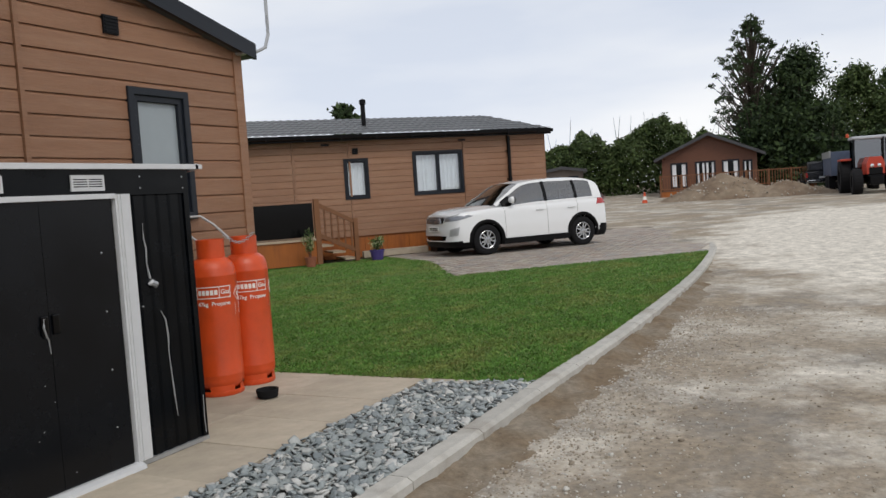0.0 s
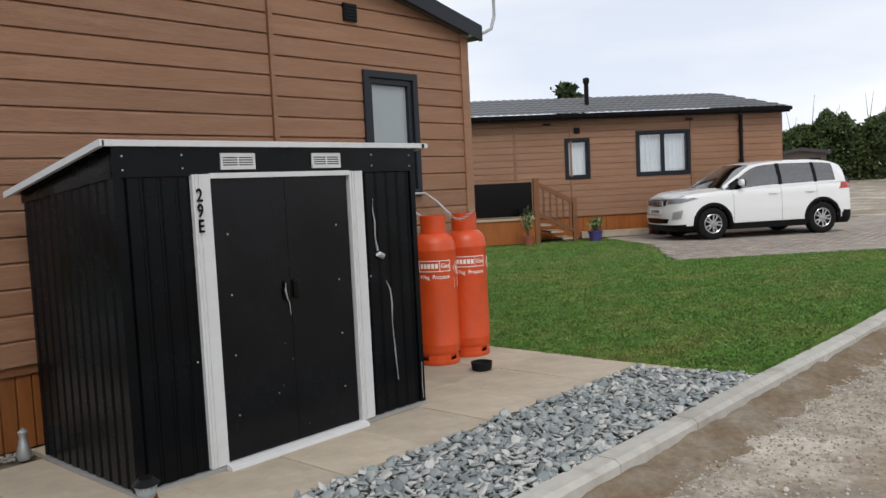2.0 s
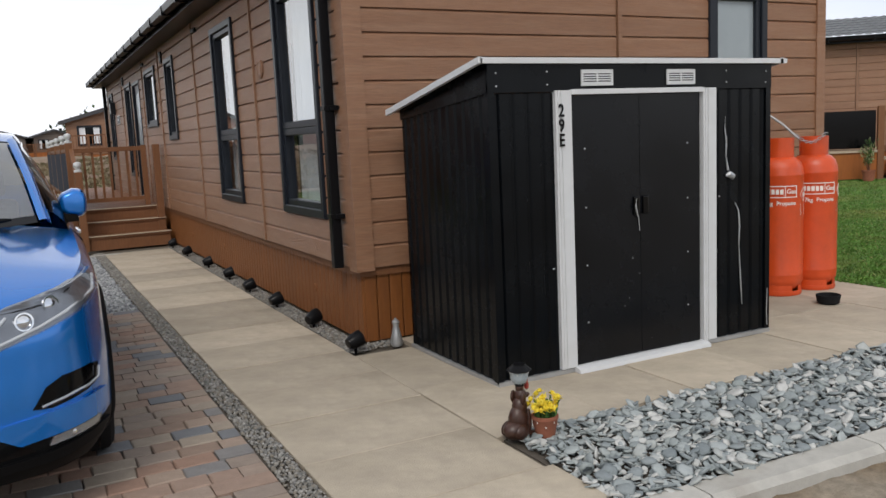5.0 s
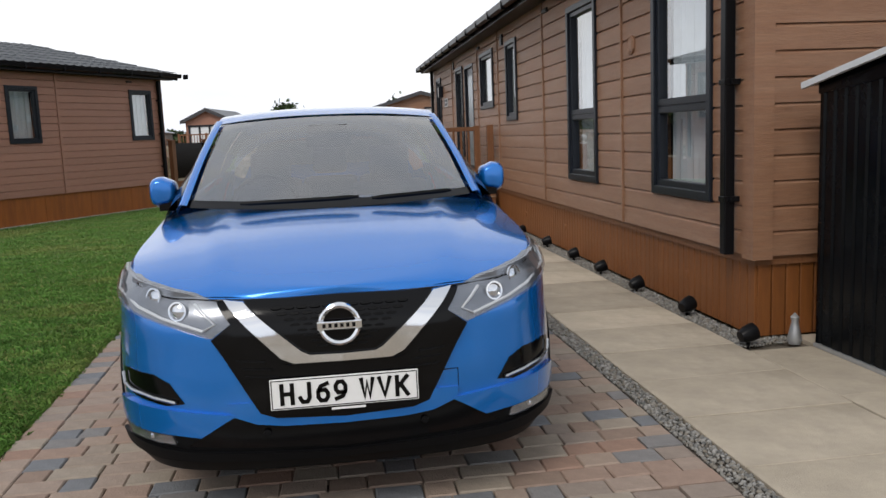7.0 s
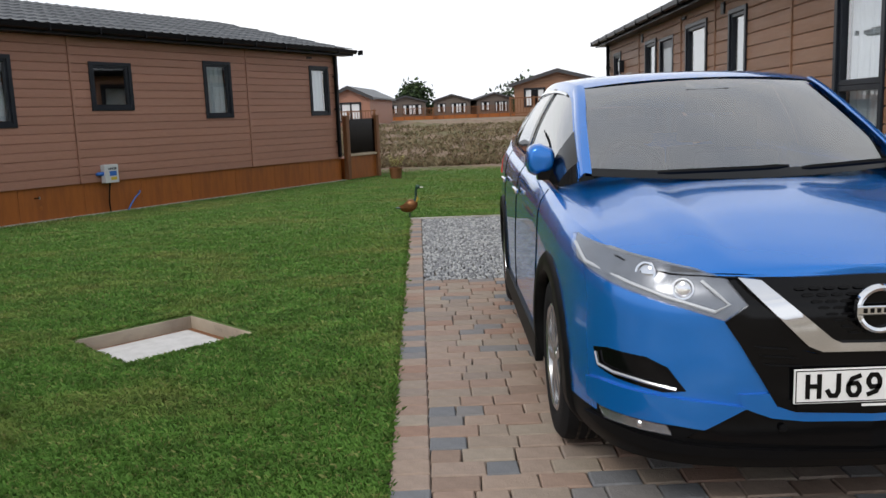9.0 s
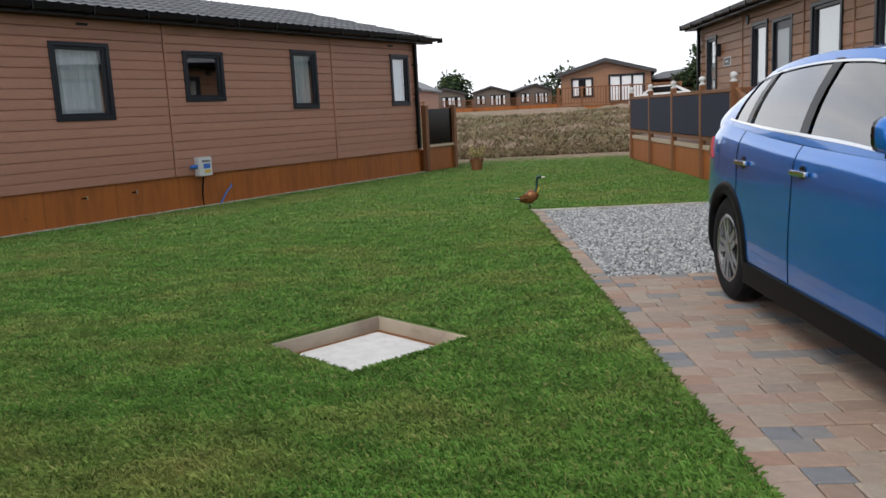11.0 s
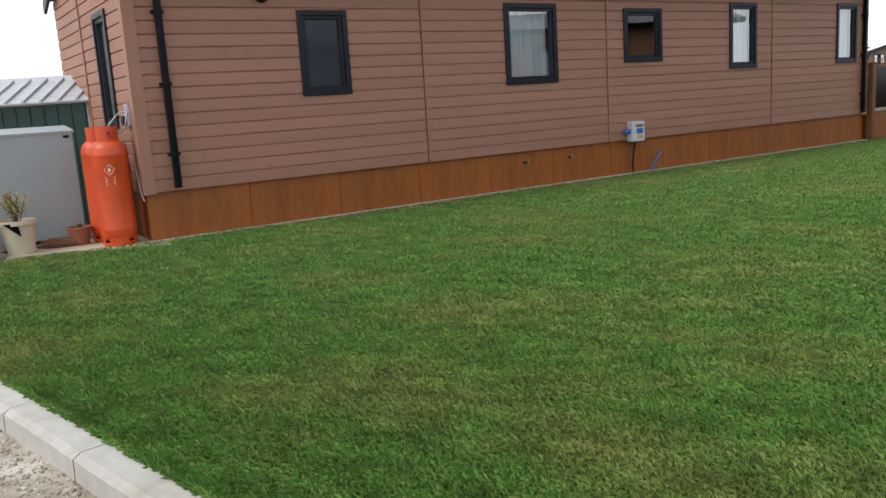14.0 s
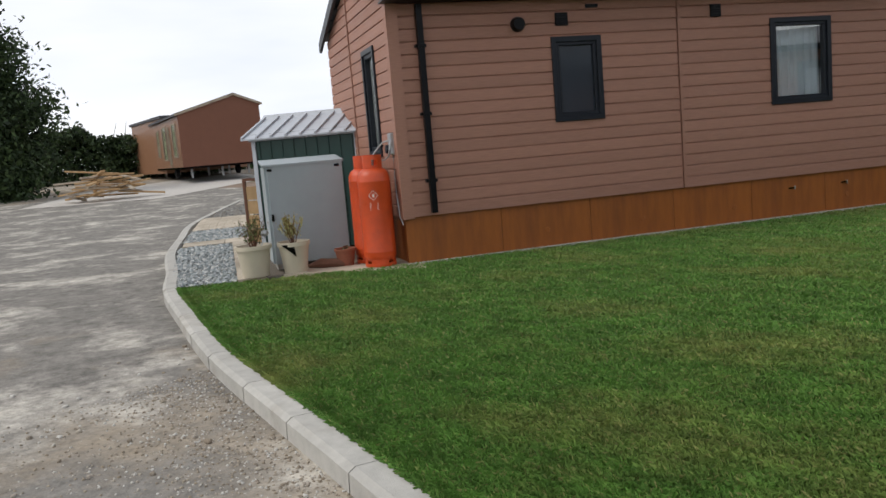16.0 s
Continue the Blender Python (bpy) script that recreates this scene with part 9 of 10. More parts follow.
def far_lodge(M, W, L, H, rise, mat, wins, label, deckw=0.0, z_skirt=0.45, roofmat=None, side_wins=(), over=0.3, raised=False, decklen=1.6, skirt_mat=None, ridge_along=True):
    """A lodge seen from afar; its gable stands along local x from 0 to W and faces -y."""
    g = anchor("holiday_lodge", M, label, "lodge")
    sk = skirt_mat or SKIRTC
    fr = M @ Matrix(((1, 0, 0, 0), (0, -1, 0, 0), (0, 0, 1, 0), (0, 0, 0, 1)))
    bm = bmesh.new()
    for u0, u1, a, b in subtract((0, W, z_skirt, H), [w[:4] for w in wins]):
        add_box(bm, u0, u1, 0.0, 0.1, a, b)
    add_prism(bm, [(0, H), (W / 2, H + rise), (W, H)], 0.0, 0.1, Matrix(((1, 0, 0, 0), (0, 0, 1, 0), (0, 1, 0, 0), (0, 0, 0, 1))))
    part("wall", bm, mat, g, m=M)
    for x0, x1, s in ((0, 0.1, -1), (W - 0.1, W, 1)):
        bm = bmesh.new()
        for u0, u1, a, b in subtract((0.1, L, z_skirt, H), [w[:4] for w in side_wins] if s < 0 else []):
            add_box(bm, x0, x1, u0, u1, a, b)
        part("wall", bm, mat, g, m=M)
    part("wall", box(0.1, W - 0.1, L - 0.1, L, z_skirt, H), mat, g, m=M)
    part("ceiling_board", box(0.1, W - 0.1, 0.1, L - 0.1, H - 0.05, H), WHITETRIM, g, m=M)
    part("floor_deck", box(0.1, W - 0.1, 0.1, L - 0.1, z_skirt, z_skirt + 0.04), DECKWOOD, g, m=M)
    # dark-coloured wall added inside, in place of the room's own shade
    part("partition", box(0.1, W - 0.1, 1.6, 1.65, z_skirt, H - 0.06), ROOM_SHADE, g, m=M)
    if not raised:
        part("skirting", box(-0.01, W + 0.01, -0.02, L, -0.3, z_skirt), sk, g, m=M)
    for w in wins:
        tf = part("window", frame_bm(w[0] - 0.05, w[1] + 0.05, w[2] - 0.05, w[3] + 0.05, 0.11, -0.05, 0.05), GREYFRAME, g, m=fr)
        n_ = w[4] if len(w) > 4 else 1
        for i in range(1, n_):
            u = w[0] + (w[1] - w[0]) * i / n_
            part("mullion", box(u - 0.04, u + 0.04, -0.04, 0.04, w[2], w[3]), GREYFRAME, tf, m=fr)
        pane = part("pane", box(w[0], w[1], -0.01, -0.005, w[2], w[3]), SIDEGLASS if len(w) > 5 else GLOSSBLACK, tf, m=fr)
        for i in range(n_):
            a, b = w[0] + (w[1] - w[0]) * i / n_, w[0] + (w[1] - w[0]) * (i + 1) / n_
            d_ = (b - a)
            for c0, c1 in (((a + 0.06, a + d_ * 0.32), (b - d_ * 0.32, b - 0.06)) if n_ < 3 else ((a + 0.06, b - 0.06),)):
                part("curtain", box(c0, c1, 0.0, 0.006, w[2] + 0.06, w[3] - 0.06), CURTAIN, tf, m=fr)
    sf = M @ Matrix(((0, -1, 0, 0), (1, 0, 0, 0), (0, 0, 1, 0), (0, 0, 0, 1)))
    for w in side_wins:
        tf = part("window", frame_bm(w[0] - 0.05, w[1] + 0.05, w[2] - 0.05, w[3] + 0.05, 0.1, -0.05, 0.05), GREYFRAME, g, m=sf)
        part("pane", box(w[0], w[1], -0.01, -0.005, w[2], w[3]), GLOSSBLACK, tf, m=sf)
        part("curtain", box(w[0] + 0.08, w[1] - 0.08, 0.0, 0.006, w[2] + 0.06, w[3] - 0.06), CURTAIN, tf, m=sf)
    rm = roofmat or ROOFTILE
    xz_ = M @ Matrix(((1, 0, 0, 0), (0, 0, 1, 0), (0, 1, 0, 0), (0, 0, 0, 1)))
    k = rise / (W / 2)
    for s in (0, 1):
        X_ = (lambda u: u) if s == 0 else (lambda u: W - u)
        part("roof", prism([(X_(-over), H - over * k), (X_(W / 2), H + rise), (X_(W / 2), H + rise + 0.12), (X_(-over), H - over * k + 0.12)], -over, L + over, xz_), rm, g)
        part("barge_board", prism([(X_(-over), H - over * k - 0.06), (X_(W / 2), H + rise - 0.08), (X_(W / 2), H + rise + 0.14), (X_(-over), H - over * k + 0.14)], -over - 0.04, -over, xz_), DARKROOF, g)
    if deckw:
        d0, d1 = -decklen, 0.0
        part("deck_floor", box(-0.1, W + deckw, d0, d1, z_skirt - 0.04, z_skirt), DECKWOOD, g, m=M)
        part("deck_skirt", box(-0.1, W + deckw, d0, d0 + 0.03, -0.3, z_skirt - 0.05), sk, g, m=M)
        n_ = int((W + deckw) / 1.3)
        for i in range(n_ + 1):
            u = -0.1 + (W + deckw) * i / n_
            part("post", box(u - 0.05, u + 0.05, d0 - 0.04, d0 + 0.05, -0.3, z_skirt + 1.05), DECKWOOD, g, m=M)
        part("rail", box(-0.1, W + deckw, d0 - 0.02, d0 + 0.03, z_skirt + 0.95, z_skirt + 1.02), DECKWOOD, g, m=M)
        part("rail", box(-0.1, W + deckw, d0 - 0.02, d0 + 0.03, z_skirt + 0.1, z_skirt + 0.16), DECKWOOD, g, m=M)
        for i in range(int((W + deckw) / 0.16)):
            u = i * 0.16
            part("baluster", box(u - 0.02, u + 0.02, d0 - 0.01, d0 + 0.02, z_skirt + 0.16, z_skirt + 0.95), DECKWOOD, g, m=M)
    return g


def heading_m(x, y, z, x1, y1):
    """Local x from one ground point towards another; local y away from the walk."""
    d = Vector((x1 - x, y1 - y, 0)).normalized()
    return Matrix(((d.x, -d.y, 0, x), (d.y, d.x, 0, y), (0, 0, 1, z), (0, 0, 0, 1)))


REDWOOD = material("red_brown_timber", (0.12, 0.045, 0.022), 0.6, var=0.2, scale=4, stretch=(1, 1, 8), bump=0.2, bump_scale=20)
GREYBOARD = material("grey_brown_board", (0.12, 0.095, 0.08), 0.6, var=0.12, scale=4, stretch=(1, 1, 8))
DARKROOF = material("dark_felt_roof", (0.045, 0.045, 0.05), 0.6, var=0.2, scale=3, stretch=(1, 1, 4))
PALEBOARD = material("pale_board", (0.30, 0.27, 0.24), 0.6, var=0.1, scale=4)

# east: log lodge, soil mound, hedge, caravan
far_lodge(heading_m(54.9, 6.25, 0.35, 56.0, 0.35), 6.05, 9, 2.75, 1.35, REDWOOD, [(0.6, 1.6, 0.7, 2.3, 1), (2.2, 3.4, 0.7, 2.3, 2), (3.9, 4.9, 0.7, 2.3, 1), (5.2, 5.7, 0.9, 2.2, 1)], "dark red-brown timber lodge with deck behind the soil mound", deckw=3.2, z_skirt=0.5, roofmat=DARKROOF, over=0.5, decklen=2.2)
far_lodge(heading_m(54.9, 14.9, 0.4, 55.8, 12.0), 3.0, 8, 2.3, 0.25, GREYBOARD, [(0.4, 1.3, 1.1, 1.9, 2), (2.0, 2.6, 1.1, 1.9, 1)], "small static caravan with shallow pale roof by the hedge", roofmat=PALEST)
hedge(63.5, 19.5, 68.5, 3.5, 0.45, 6.3, 3.5, "ragged green hedge of willow and thorn behind the site", LEAF_MID, 50000, 41, (0.09, 0.2))
tree(60.0, 0.8, 0.4, 12.4, 5.6, "tall open tree with wind-blown airy branches", LEAF_DARK, 11000, 42, (0.05, 0.14), 0.3, 0.5, 230, -0.3)
tree(61.0, -2.2, 0.4, 9.4, 5.5, "dense dark tree behind the pickup", LEAF_DARK, 22000, 43, (0.09, 0.2), 0.05, 0, 90, 0.7)
tree(60.5, -0.2, 0.4, 6.5, 6.0, "dark bushy tree beside the timber lodge", LEAF_DARK, 20000, 44, (0.09, 0.2), 0.0, 0, 90, 0.8)
tree(67.0, -5.5, 0.5, 8.6, 5.0, "tall green tree in the wood edge", LEAF_MID, 16000, 45, (0.1, 0.2), 0.05, 0, 80, 0.5)
tree(67.0, -8.5, 0.5, 8.3, 5.0, "green tree at the wood edge", LEAF_MID, 14000, 46, (0.1, 0.2), 0.05, 0, 80, 0.5)
tree(66.0, -12.0, 0.5, 8.0, 6.0, "dark tree at the wood edge", LEAF_DARK, 8000, 47, (0.15, 0.3), 0.05, 0, 80, 0.6)
hedge(59, 1.5, 58, -14, 0.4, 4.2, 2.5, "dark undergrowth beneath the trees", LEAF_DARK, 14000, 48, (0.16, 0.32))
tree(31.9, 16.6, 0.0, 6.3, 2.6, "spiky dark conifer behind the lodge roof", LEAF_DARK, 3500, 49, (0.10, 0.26), 0.2, 0, 60, 0.3)

MOUND = material("soil_mound", (0.15, 0.105, 0.07), 0.97, var=0.3, scale=3, bump=1.0, bump_scale=8, color2=(0.22, 0.17, 0.12), mix_scale=0.8)
vs, fs = [], []
for i in range(64):
    for j in range(30):
        u, w = -5.6 + 11.0 * i / 63, -2.6 + 5.2 * j / 29
        d1 = math.hypot((u + 0.9) / 3.9, w / 2.3)
        d2 = math.hypot((u - 2.2) / 3.4, (w + 0.4) / 2.0)
        h = max(1.62 * max(0, 1 - d1) ** 0.9, 0.95 * max(0, 1 - d2) ** 0.85) + 0.12 * noise.noise((u * 1.3, w * 1.3, 0)) + 0.05 * noise.noise((u * 5, w * 5, 0)) - 0.12
        vs.append((46.0 + u * 0.12 - w * -0.99, 0.2 - u * 0.985, 0.3 + h))
for i in range(63):
    for j in range(29):
        q = i * 30 + j
        fs.append((q, q + 30, q + 31, q + 1))
mound = tagged(finish("soil_mound", vs, fs, MOUND, smooth=True), "heap of brown stony soil in the yard", "soil heap")
rs = np.random.RandomState(77)
P = [vs[k] for k in rs.randint(0, len(vs), 500)]
stones("mound_stones", [(a + rs.normal(0, 0.1), b + rs.normal(0, 0.1), c) for a, b, c in P], (0.03, 0.08), ROADSTONE, 0.6, 5, "stones scattered over the soil heap", "stones")
cone = anchor("traffic_cone", pose(45.3, 5.35, 0.3), "orange and white traffic cone by the soil heap", "cone")
part("cone_body", lathe([(0.17, 0.03), (0.03, 0.7), (0, 0.7)], 14, Matrix.Translation((45.3, 5.35, 0.3))), ORANGE, cone)
part("cone_base", box(45.1, 45.5, 5.15, 5.55, 0.28, 0.33), ORANGE, cone)
part("cone_band", ring([(0.125, 0.25), (0.085, 0.45), (0.08, 0.45), (0.12, 0.25)], 14, Matrix.Translation((45.3, 5.35, 0.3))), WHITEPAINT, cone)

# tractor with its trailer, facing the walk
TRM = heading_m(41.4, -5.25, 0.27, 41.62, -7.25)
REDT = material("red_tractor_paint", (0.45, 0.045, 0.02), 0.4)
trc = anchor("tractor", TRM, "red tractor with large wheels and glazed cab", "tractor")
for x, rr__ in ((0.0, 0.62), (2.0, 0.62)):
    T = TRM @ Matrix.Translation((x + (0.22 if x == 0 else -0.22), 0.3, rr__)) @ pose(0, 0, 0, 0, 90 if x else -90, 0)
    w_ = part("front_wheel", ring([(0.3, 0.22), (rr__ - 0.05, 0.22), (rr__, 0.15), (rr__, -0.15), (rr__ - 0.05, -0.22), (0.3, -0.22)], 24, T), TYRE, trc)
    part("hub", lathe([(0.3, 0.05), (0.1, 0.1), (0, 0.1)], 20, T), RUST, w_)
for x in (-0.05, 2.05):
    T = TRM @ Matrix.Translation((x, 2.6, 0.85)) @ pose(0, 0, 0, 0, 90, 0)
    w_ = part("rear_wheel", ring([(0.4, 0.26), (0.8, 0.26), (0.85, 0.18), (0.85, -0.18), (0.8, -0.26), (0.4, -0.26)], 28, T), TYRE, trc)
    part("hub", lathe([(0.4, 0), (0, 0.02)], 20, T), RUST, w_)
part("chassis", box(0.65, 1.35, 0.1, 3.2, 0.55, 0.95, 0.03), GLOSSBLACK, trc, m=TRM)
part("bonnet", prism([(0.62, 0.95), (0.62, 1.45), (0.74, 1.75), (1.26, 1.75), (1.38, 1.45), (1.38, 0.95)], 0.0, 1.7, TRM @ Matrix(((1, 0, 0, 0), (0, 0, 1, 0), (0, 1, 0, 0), (0, 0, 0, 1)))), REDT, trc)
part("grille", box(0.72, 1.28, -0.03, 0.0, 0.95, 1.25), GLOSSBLACK, trc, m=TRM)
for x in (0.85, 1.15):
    part("headlight", lathe([(0.08, 0), (0, 0.02)], 16, TRM @ Matrix.Translation((x, -0.03, 1.35)) @ pose(0, 0, 0, 90, 0, 0)), CHROME, trc)
part("weight_block", box(0.7, 1.3, -0.35, -0.05, 0.45, 0.85, 0.03), GLOSSBLACK, trc, m=TRM)
for x in (0.3, 1.7):
    for yy_ in (1.7, 3.0):
        part("cab_pillar", box(x - 0.04, x + 0.04, yy_, yy_ + 0.07, 0.95, 2.65), GLOSSBLACK, trc, m=TRM)
part("cab_roof", box(0.2, 1.8, 1.6, 3.15, 2.65, 2.8, 0.05), PALEST, trc, m=TRM)
part("cab_front_pane", box(0.34, 1.66, 1.72, 1.73, 1.3, 2.62), SIDEGLASS, trc, m=TRM)
part("cab_rear_pane", box(0.34, 1.66, 3.02, 3.03, 1.3, 2.62), SIDEGLASS, trc, m=TRM)
part("cab_lower", box(0.3, 1.7, 1.75, 3.0, 0.9, 1.3), GLOSSBLACK, trc, m=TRM)
part("seat", box(0.8, 1.2, 2.3, 2.8, 1.3, 1.9, 0.05), GLOSSBLACK, trc, m=TRM)
part("exhaust", tube([TRM @ Vector((1.55, 1.5, 1.5)), TRM @ Vector((1.55, 1.5, 2.7))], 0.04), GLOSSBLACK, trc)
part("beacon", lathe([(0.07, 0), (0.07, 0.15), (0, 0.18)], 12, TRM @ Matrix.Translation((0.1, 2.4, 2.8))), ORANGE, trc, "orange beacon lamp")
for x in (-0.05, 2.05):
    part("mudguard", box(x - 0.25, x + 0.25, 1.85, 3.3, 1.65, 1.75, 0.03), REDT, trc, m=TRM)
trl = anchor("farm_trailer", TRM @ Matrix.Translation((0, 5, 0)), "blue-grey tipping trailer behind the tractor", "trailer")
TRB = material("blue_grey_paint", (0.06, 0.08, 0.13), 0.5, var=0.2, scale=3)
part("trailer_body", box(-0.5, 1.9, 4.3, 9.0, 0.95, 2.2, 0.03), TRB, trl, m=TRM)
part("trailer_rail", box(-0.55, -0.5, 4.3, 9.0, 1.9, 2.25), GALV, trl, m=TRM)
part("trailer_frame", box(0.2, 1.2, 3.2, 9.0, 0.75, 0.95), GLOSSBLACK, trl, m=TRM)
for x in (-0.35, 1.75):
    for y in (6.2, 7.5):
        part("trailer_wheel", lathe([(0.5, -0.18), (0.52, 0.15), (0.3, 0.17), (0, 0.1)], 22, TRM @ Matrix.Translation((x, y, 0.5)) @ pose(0, 0, 0, 0, -90 if x < 0 else 90, 0)), TYRE, trl)

# black pickup, seen from behind
PKM = heading_m(50.2, -2.85, 0.37, 50.5, -4.8)
BLACKCAR = material("black_car_paint", (0.008, 0.009, 0.012), 0.25, coat=0.8)
pk = anchor("pickup_truck", PKM, "black pickup truck parked under the trees", "truck")
part("tub", box(0, 1.9, 0.0, 1.8, 0.55, 1.15, 0.06), BLACKCAR, pk, m=PKM)
part("cabin", box(0.12, 1.78, 1.8, 3.5, 0.55, 1.75, 0.15), BLACKCAR, pk, m=PKM)
part("canopy", box(0.1, 1.8, 0.15, 1.8, 1.15, 1.72, 0.1), BLACKCAR, pk, m=PKM)
part("rear_pane", box(0.3, 1.6, 0.13, 0.15, 1.25, 1.6), SIDEGLASS, pk, m=PKM)
part("front_end", box(0.05, 1.85, 3.5, 4.9, 0.5, 1.1, 0.1), BLACKCAR, pk, m=PKM)
part("bumper", box(0.05, 1.85, -0.12, 0.0, 0.5, 0.66, 0.03), CHROME, pk, m=PKM)
part("number_plate", box(0.7, 1.2, -0.02, 0.0, 0.75, 0.86), WHITETRIM, pk, m=PKM)
for x in (0.0, 1.9):
    part("tail_lamp", box(x - 0.06 if x else 0.0, x + 0.0 if x else 0.1, -0.02, 0.02, 0.8, 1.08), RED, pk, m=PKM)
    for y in (0.9, 4.1):
        part("wheel", lathe([(0.36, -0.22), (0.38, 0.0), (0.22, 0.02), (0, -0.02)], 22, PKM @ Matrix.Translation((x + (0.05 if x else -0.05), y, 0.38)) @ pose(0, 0, 0, 0, 90 if x else -90, 0)), TYRE, pk)

# north: lodges over the rough field
far_lodge(heading_m(1.25, 55.8, 0.95, 6.2, 54.9) @ Matrix.Scale(1.24, 4), 5.0, 9, 2.1, 0.7, BOARD, [(0.6, 1.75, 0.85, 1.85, 1), (2.7, 4.6, 0.5, 1.95, 3)], "brown holiday lodge with timber deck across the rough field", deckw=1.6, z_skirt=0.35, over=0.3, decklen=1.5, side_wins=[(0.8, 1.8, 0.8, 1.8), (2.6, 3.6, 0.8, 1.8)])
far_lodge(heading_m(-10.9, 46.0, 0.65, -8.6, 45.7), 2.6, 7, 2.15, 0.6, BOARD_C, [(0.2, 2.0, 0.75, 1.85, 3)], "brown lodge end with white-curtained windows beyond the lawn", deckw=0.6, z_skirt=0.35, over=0.25, decklen=1.2)
k_ = 0
for (x, y, w, hd, mt, lab) in ((-24.5, 84, 6, 3, GREYBOARD, "distant brown lodge with a pale roof"), (-16.5, 88, 5, -6, BOARD, "distant brown lodge beside others"), (-10.5, 90, 5.5, 4, GREYBOARD, "distant grey lodge with decking"), (-5.0, 91, 5, -3, GREYBOARD, "distant dark lodge in a row"),
                        (0.0, 90, 4.6, 5, GREYBOARD, "distant grey-brown lodge beyond the field"), (5.5, 88, 6, -5, GREYBOARD, "distant wide lodge with a grey roof"), (13.5, 70, 6, 4, BOARD_C, "distant brown lodge near the conifer"), (21, 66, 6, -8, GREYBOARD, "distant grey lodge behind the deck"),
                        (9.0, 56, 5, 6, BOARD_C, "brown lodge behind the fence"), (15.5, 50, 5.5, 3, GREYBOARD, "dark grey lodge with a pale roof"), (-33, 80, 6, 0, BOARD_C, "distant brown lodge past the lawn"), (-42, 78, 6, 0, GREYBOARD, "distant grey lodge far off")):
    z = float(land(np.array(x), np.array(y)))
    far_lodge(Matrix.Translation((x, y, z)) @ pose(0, 0, 0, 0, 0, hd) @ Matrix.Scale(0.84, 4), w, 9, 2.3, 0.75, mt, [(0.5, 1.6, 0.8, 1.9, 1), (2.4, w - 0.6, 0.6, 1.9, 2)], lab, deckw=1.0, z_skirt=0.4, roofmat=ROOFTILE if k_ % 2 else PALEST if k_ % 3 == 0 else DARKROOF)
    k_ += 1
tree(10.9, 54.6, 0.7, 4.4, 3.2, "round dark tree behind the far lodges", LEAF_DARK, 5000, 61, (0.1, 0.22), 0.1, 0, 60, 0.6)
tree(-7.5, 97, 0.9, 4.4, 6, "distant dark tree on the skyline", LEAF_DARK, 2500, 62, (0.2, 0.4), 0.0, 0, 40, 0.7)
tree(6, 99, 0.9, 4.6, 8, "distant wide dark tree on the skyline", LEAF_DARK, 2500, 63, (0.2, 0.4), 0.0, 0, 40, 0.7)
hedge(-70, 105, 60, 110, 0.8, 2.8, 3, "distant dark hedge along the skyline", LEAF_DARK, 16000, 64, (0.3, 0.6))
ncar = anchor("parked_car", pose(7.32, 52.19, 1.02), "white car parked beside the far lodge", "car")
NM = Matrix.Translation((5.32, 52.19, 1.02)) @ pose(0, 0, 0, 0, 0, -8)
part("body", prism([(0, 0.3), (0.05, 0.75), (0.9, 0.92), (1.5, 1.4), (3.0, 1.45), (3.9, 1.0), (4.1, 0.9), (4.1, 0.3)], 0.0, 1.75, NM @ Matrix(((1, 0, 0, 0), (0, 0, 1, 0), (0, 1, 0, 0), (0, 0, 0, 1)))), WHITECAR, ncar)
part("side_window", prism([(1.1, 0.95), (1.6, 1.32), (2.9, 1.36), (3.5, 1.0)], -0.012, 0.0, NM @ Matrix(((1, 0, 0, 0), (0, 0, 1, 0), (0, 1, 0, 0), (0, 0, 0, 1)))), GLOSSBLACK, ncar)
for u in (0.8, 3.3):
    w_ = part("wheel", lathe([(0.33, -0.2), (0.33, 0.0), (0.2, 0.02), (0, 0.02)], 22, NM @ Matrix.Translation((u, 0.0, 0.32)) @ pose(0, 0, 0, 90, 0, 0)), TYRE, ncar)
    part("hubcap", lathe([(0.2, 0.021), (0, 0.03)], 16, NM @ Matrix.Translation((u, 0.0, 0.32)) @ pose(0, 0, 0, 90, 0, 0)), ALLOY, w_)

# rough dry grass of the field
DRY = palette("dry_grass", [(0.16, 0.12, 0.07), (0.22, 0.17, 0.10), (0.10, 0.10, 0.045), (0.27, 0.22, 0.14), (0.12, 0.085, 0.05)], "island", 0.9, 0.1)
FIELD = material("rough_field", (0.21, 0.15, 0.105), 0.97, var=0.35, scale=2.5, bump=1.0, bump_scale=9, color2=(0.13, 0.115, 0.055), mix_scale=0.3, mix_range=(0.5, 0.62))
me = ground.data
me.materials.append(FIELD)
co = np.empty(len(me.vertices) * 3)
me.vertices.foreach_get("co", co)
co = co.reshape(-1, 3)
cen = np.array([co[list(p.vertices)].mean(0) for p in me.polygons])
isf = (cen[:, 1] > 16.5) & (cen[:, 0] < 35) & (cen[:, 0] > -45)
far_r = np.hypot(cen[:, 0], cen[:, 1]) > 95
me.polygons.foreach_set("material_index", (isf | far_r).astype(np.int32))
rs = np.random.RandomState(70)
px_, py2 = rs.uniform(-12, 14, 42000), 19.3 + 21 * rs.rand(42000) ** 1.7
keep = ~((px_ < -5.5) & (py2 < 20)) & ((py2 < 22.5) | (rs.rand(42000) < 0.22 + 0.5 * np.array([max(0, noise.noise((a * 0.25, c * 0.2, 7))) for a, c in zip(px_, py2)])))
gx_ = np.concatenate([np.linspace(-3000, -70, 24), np.linspace(-65, 75, 260), np.linspace(80, 3000, 24)])
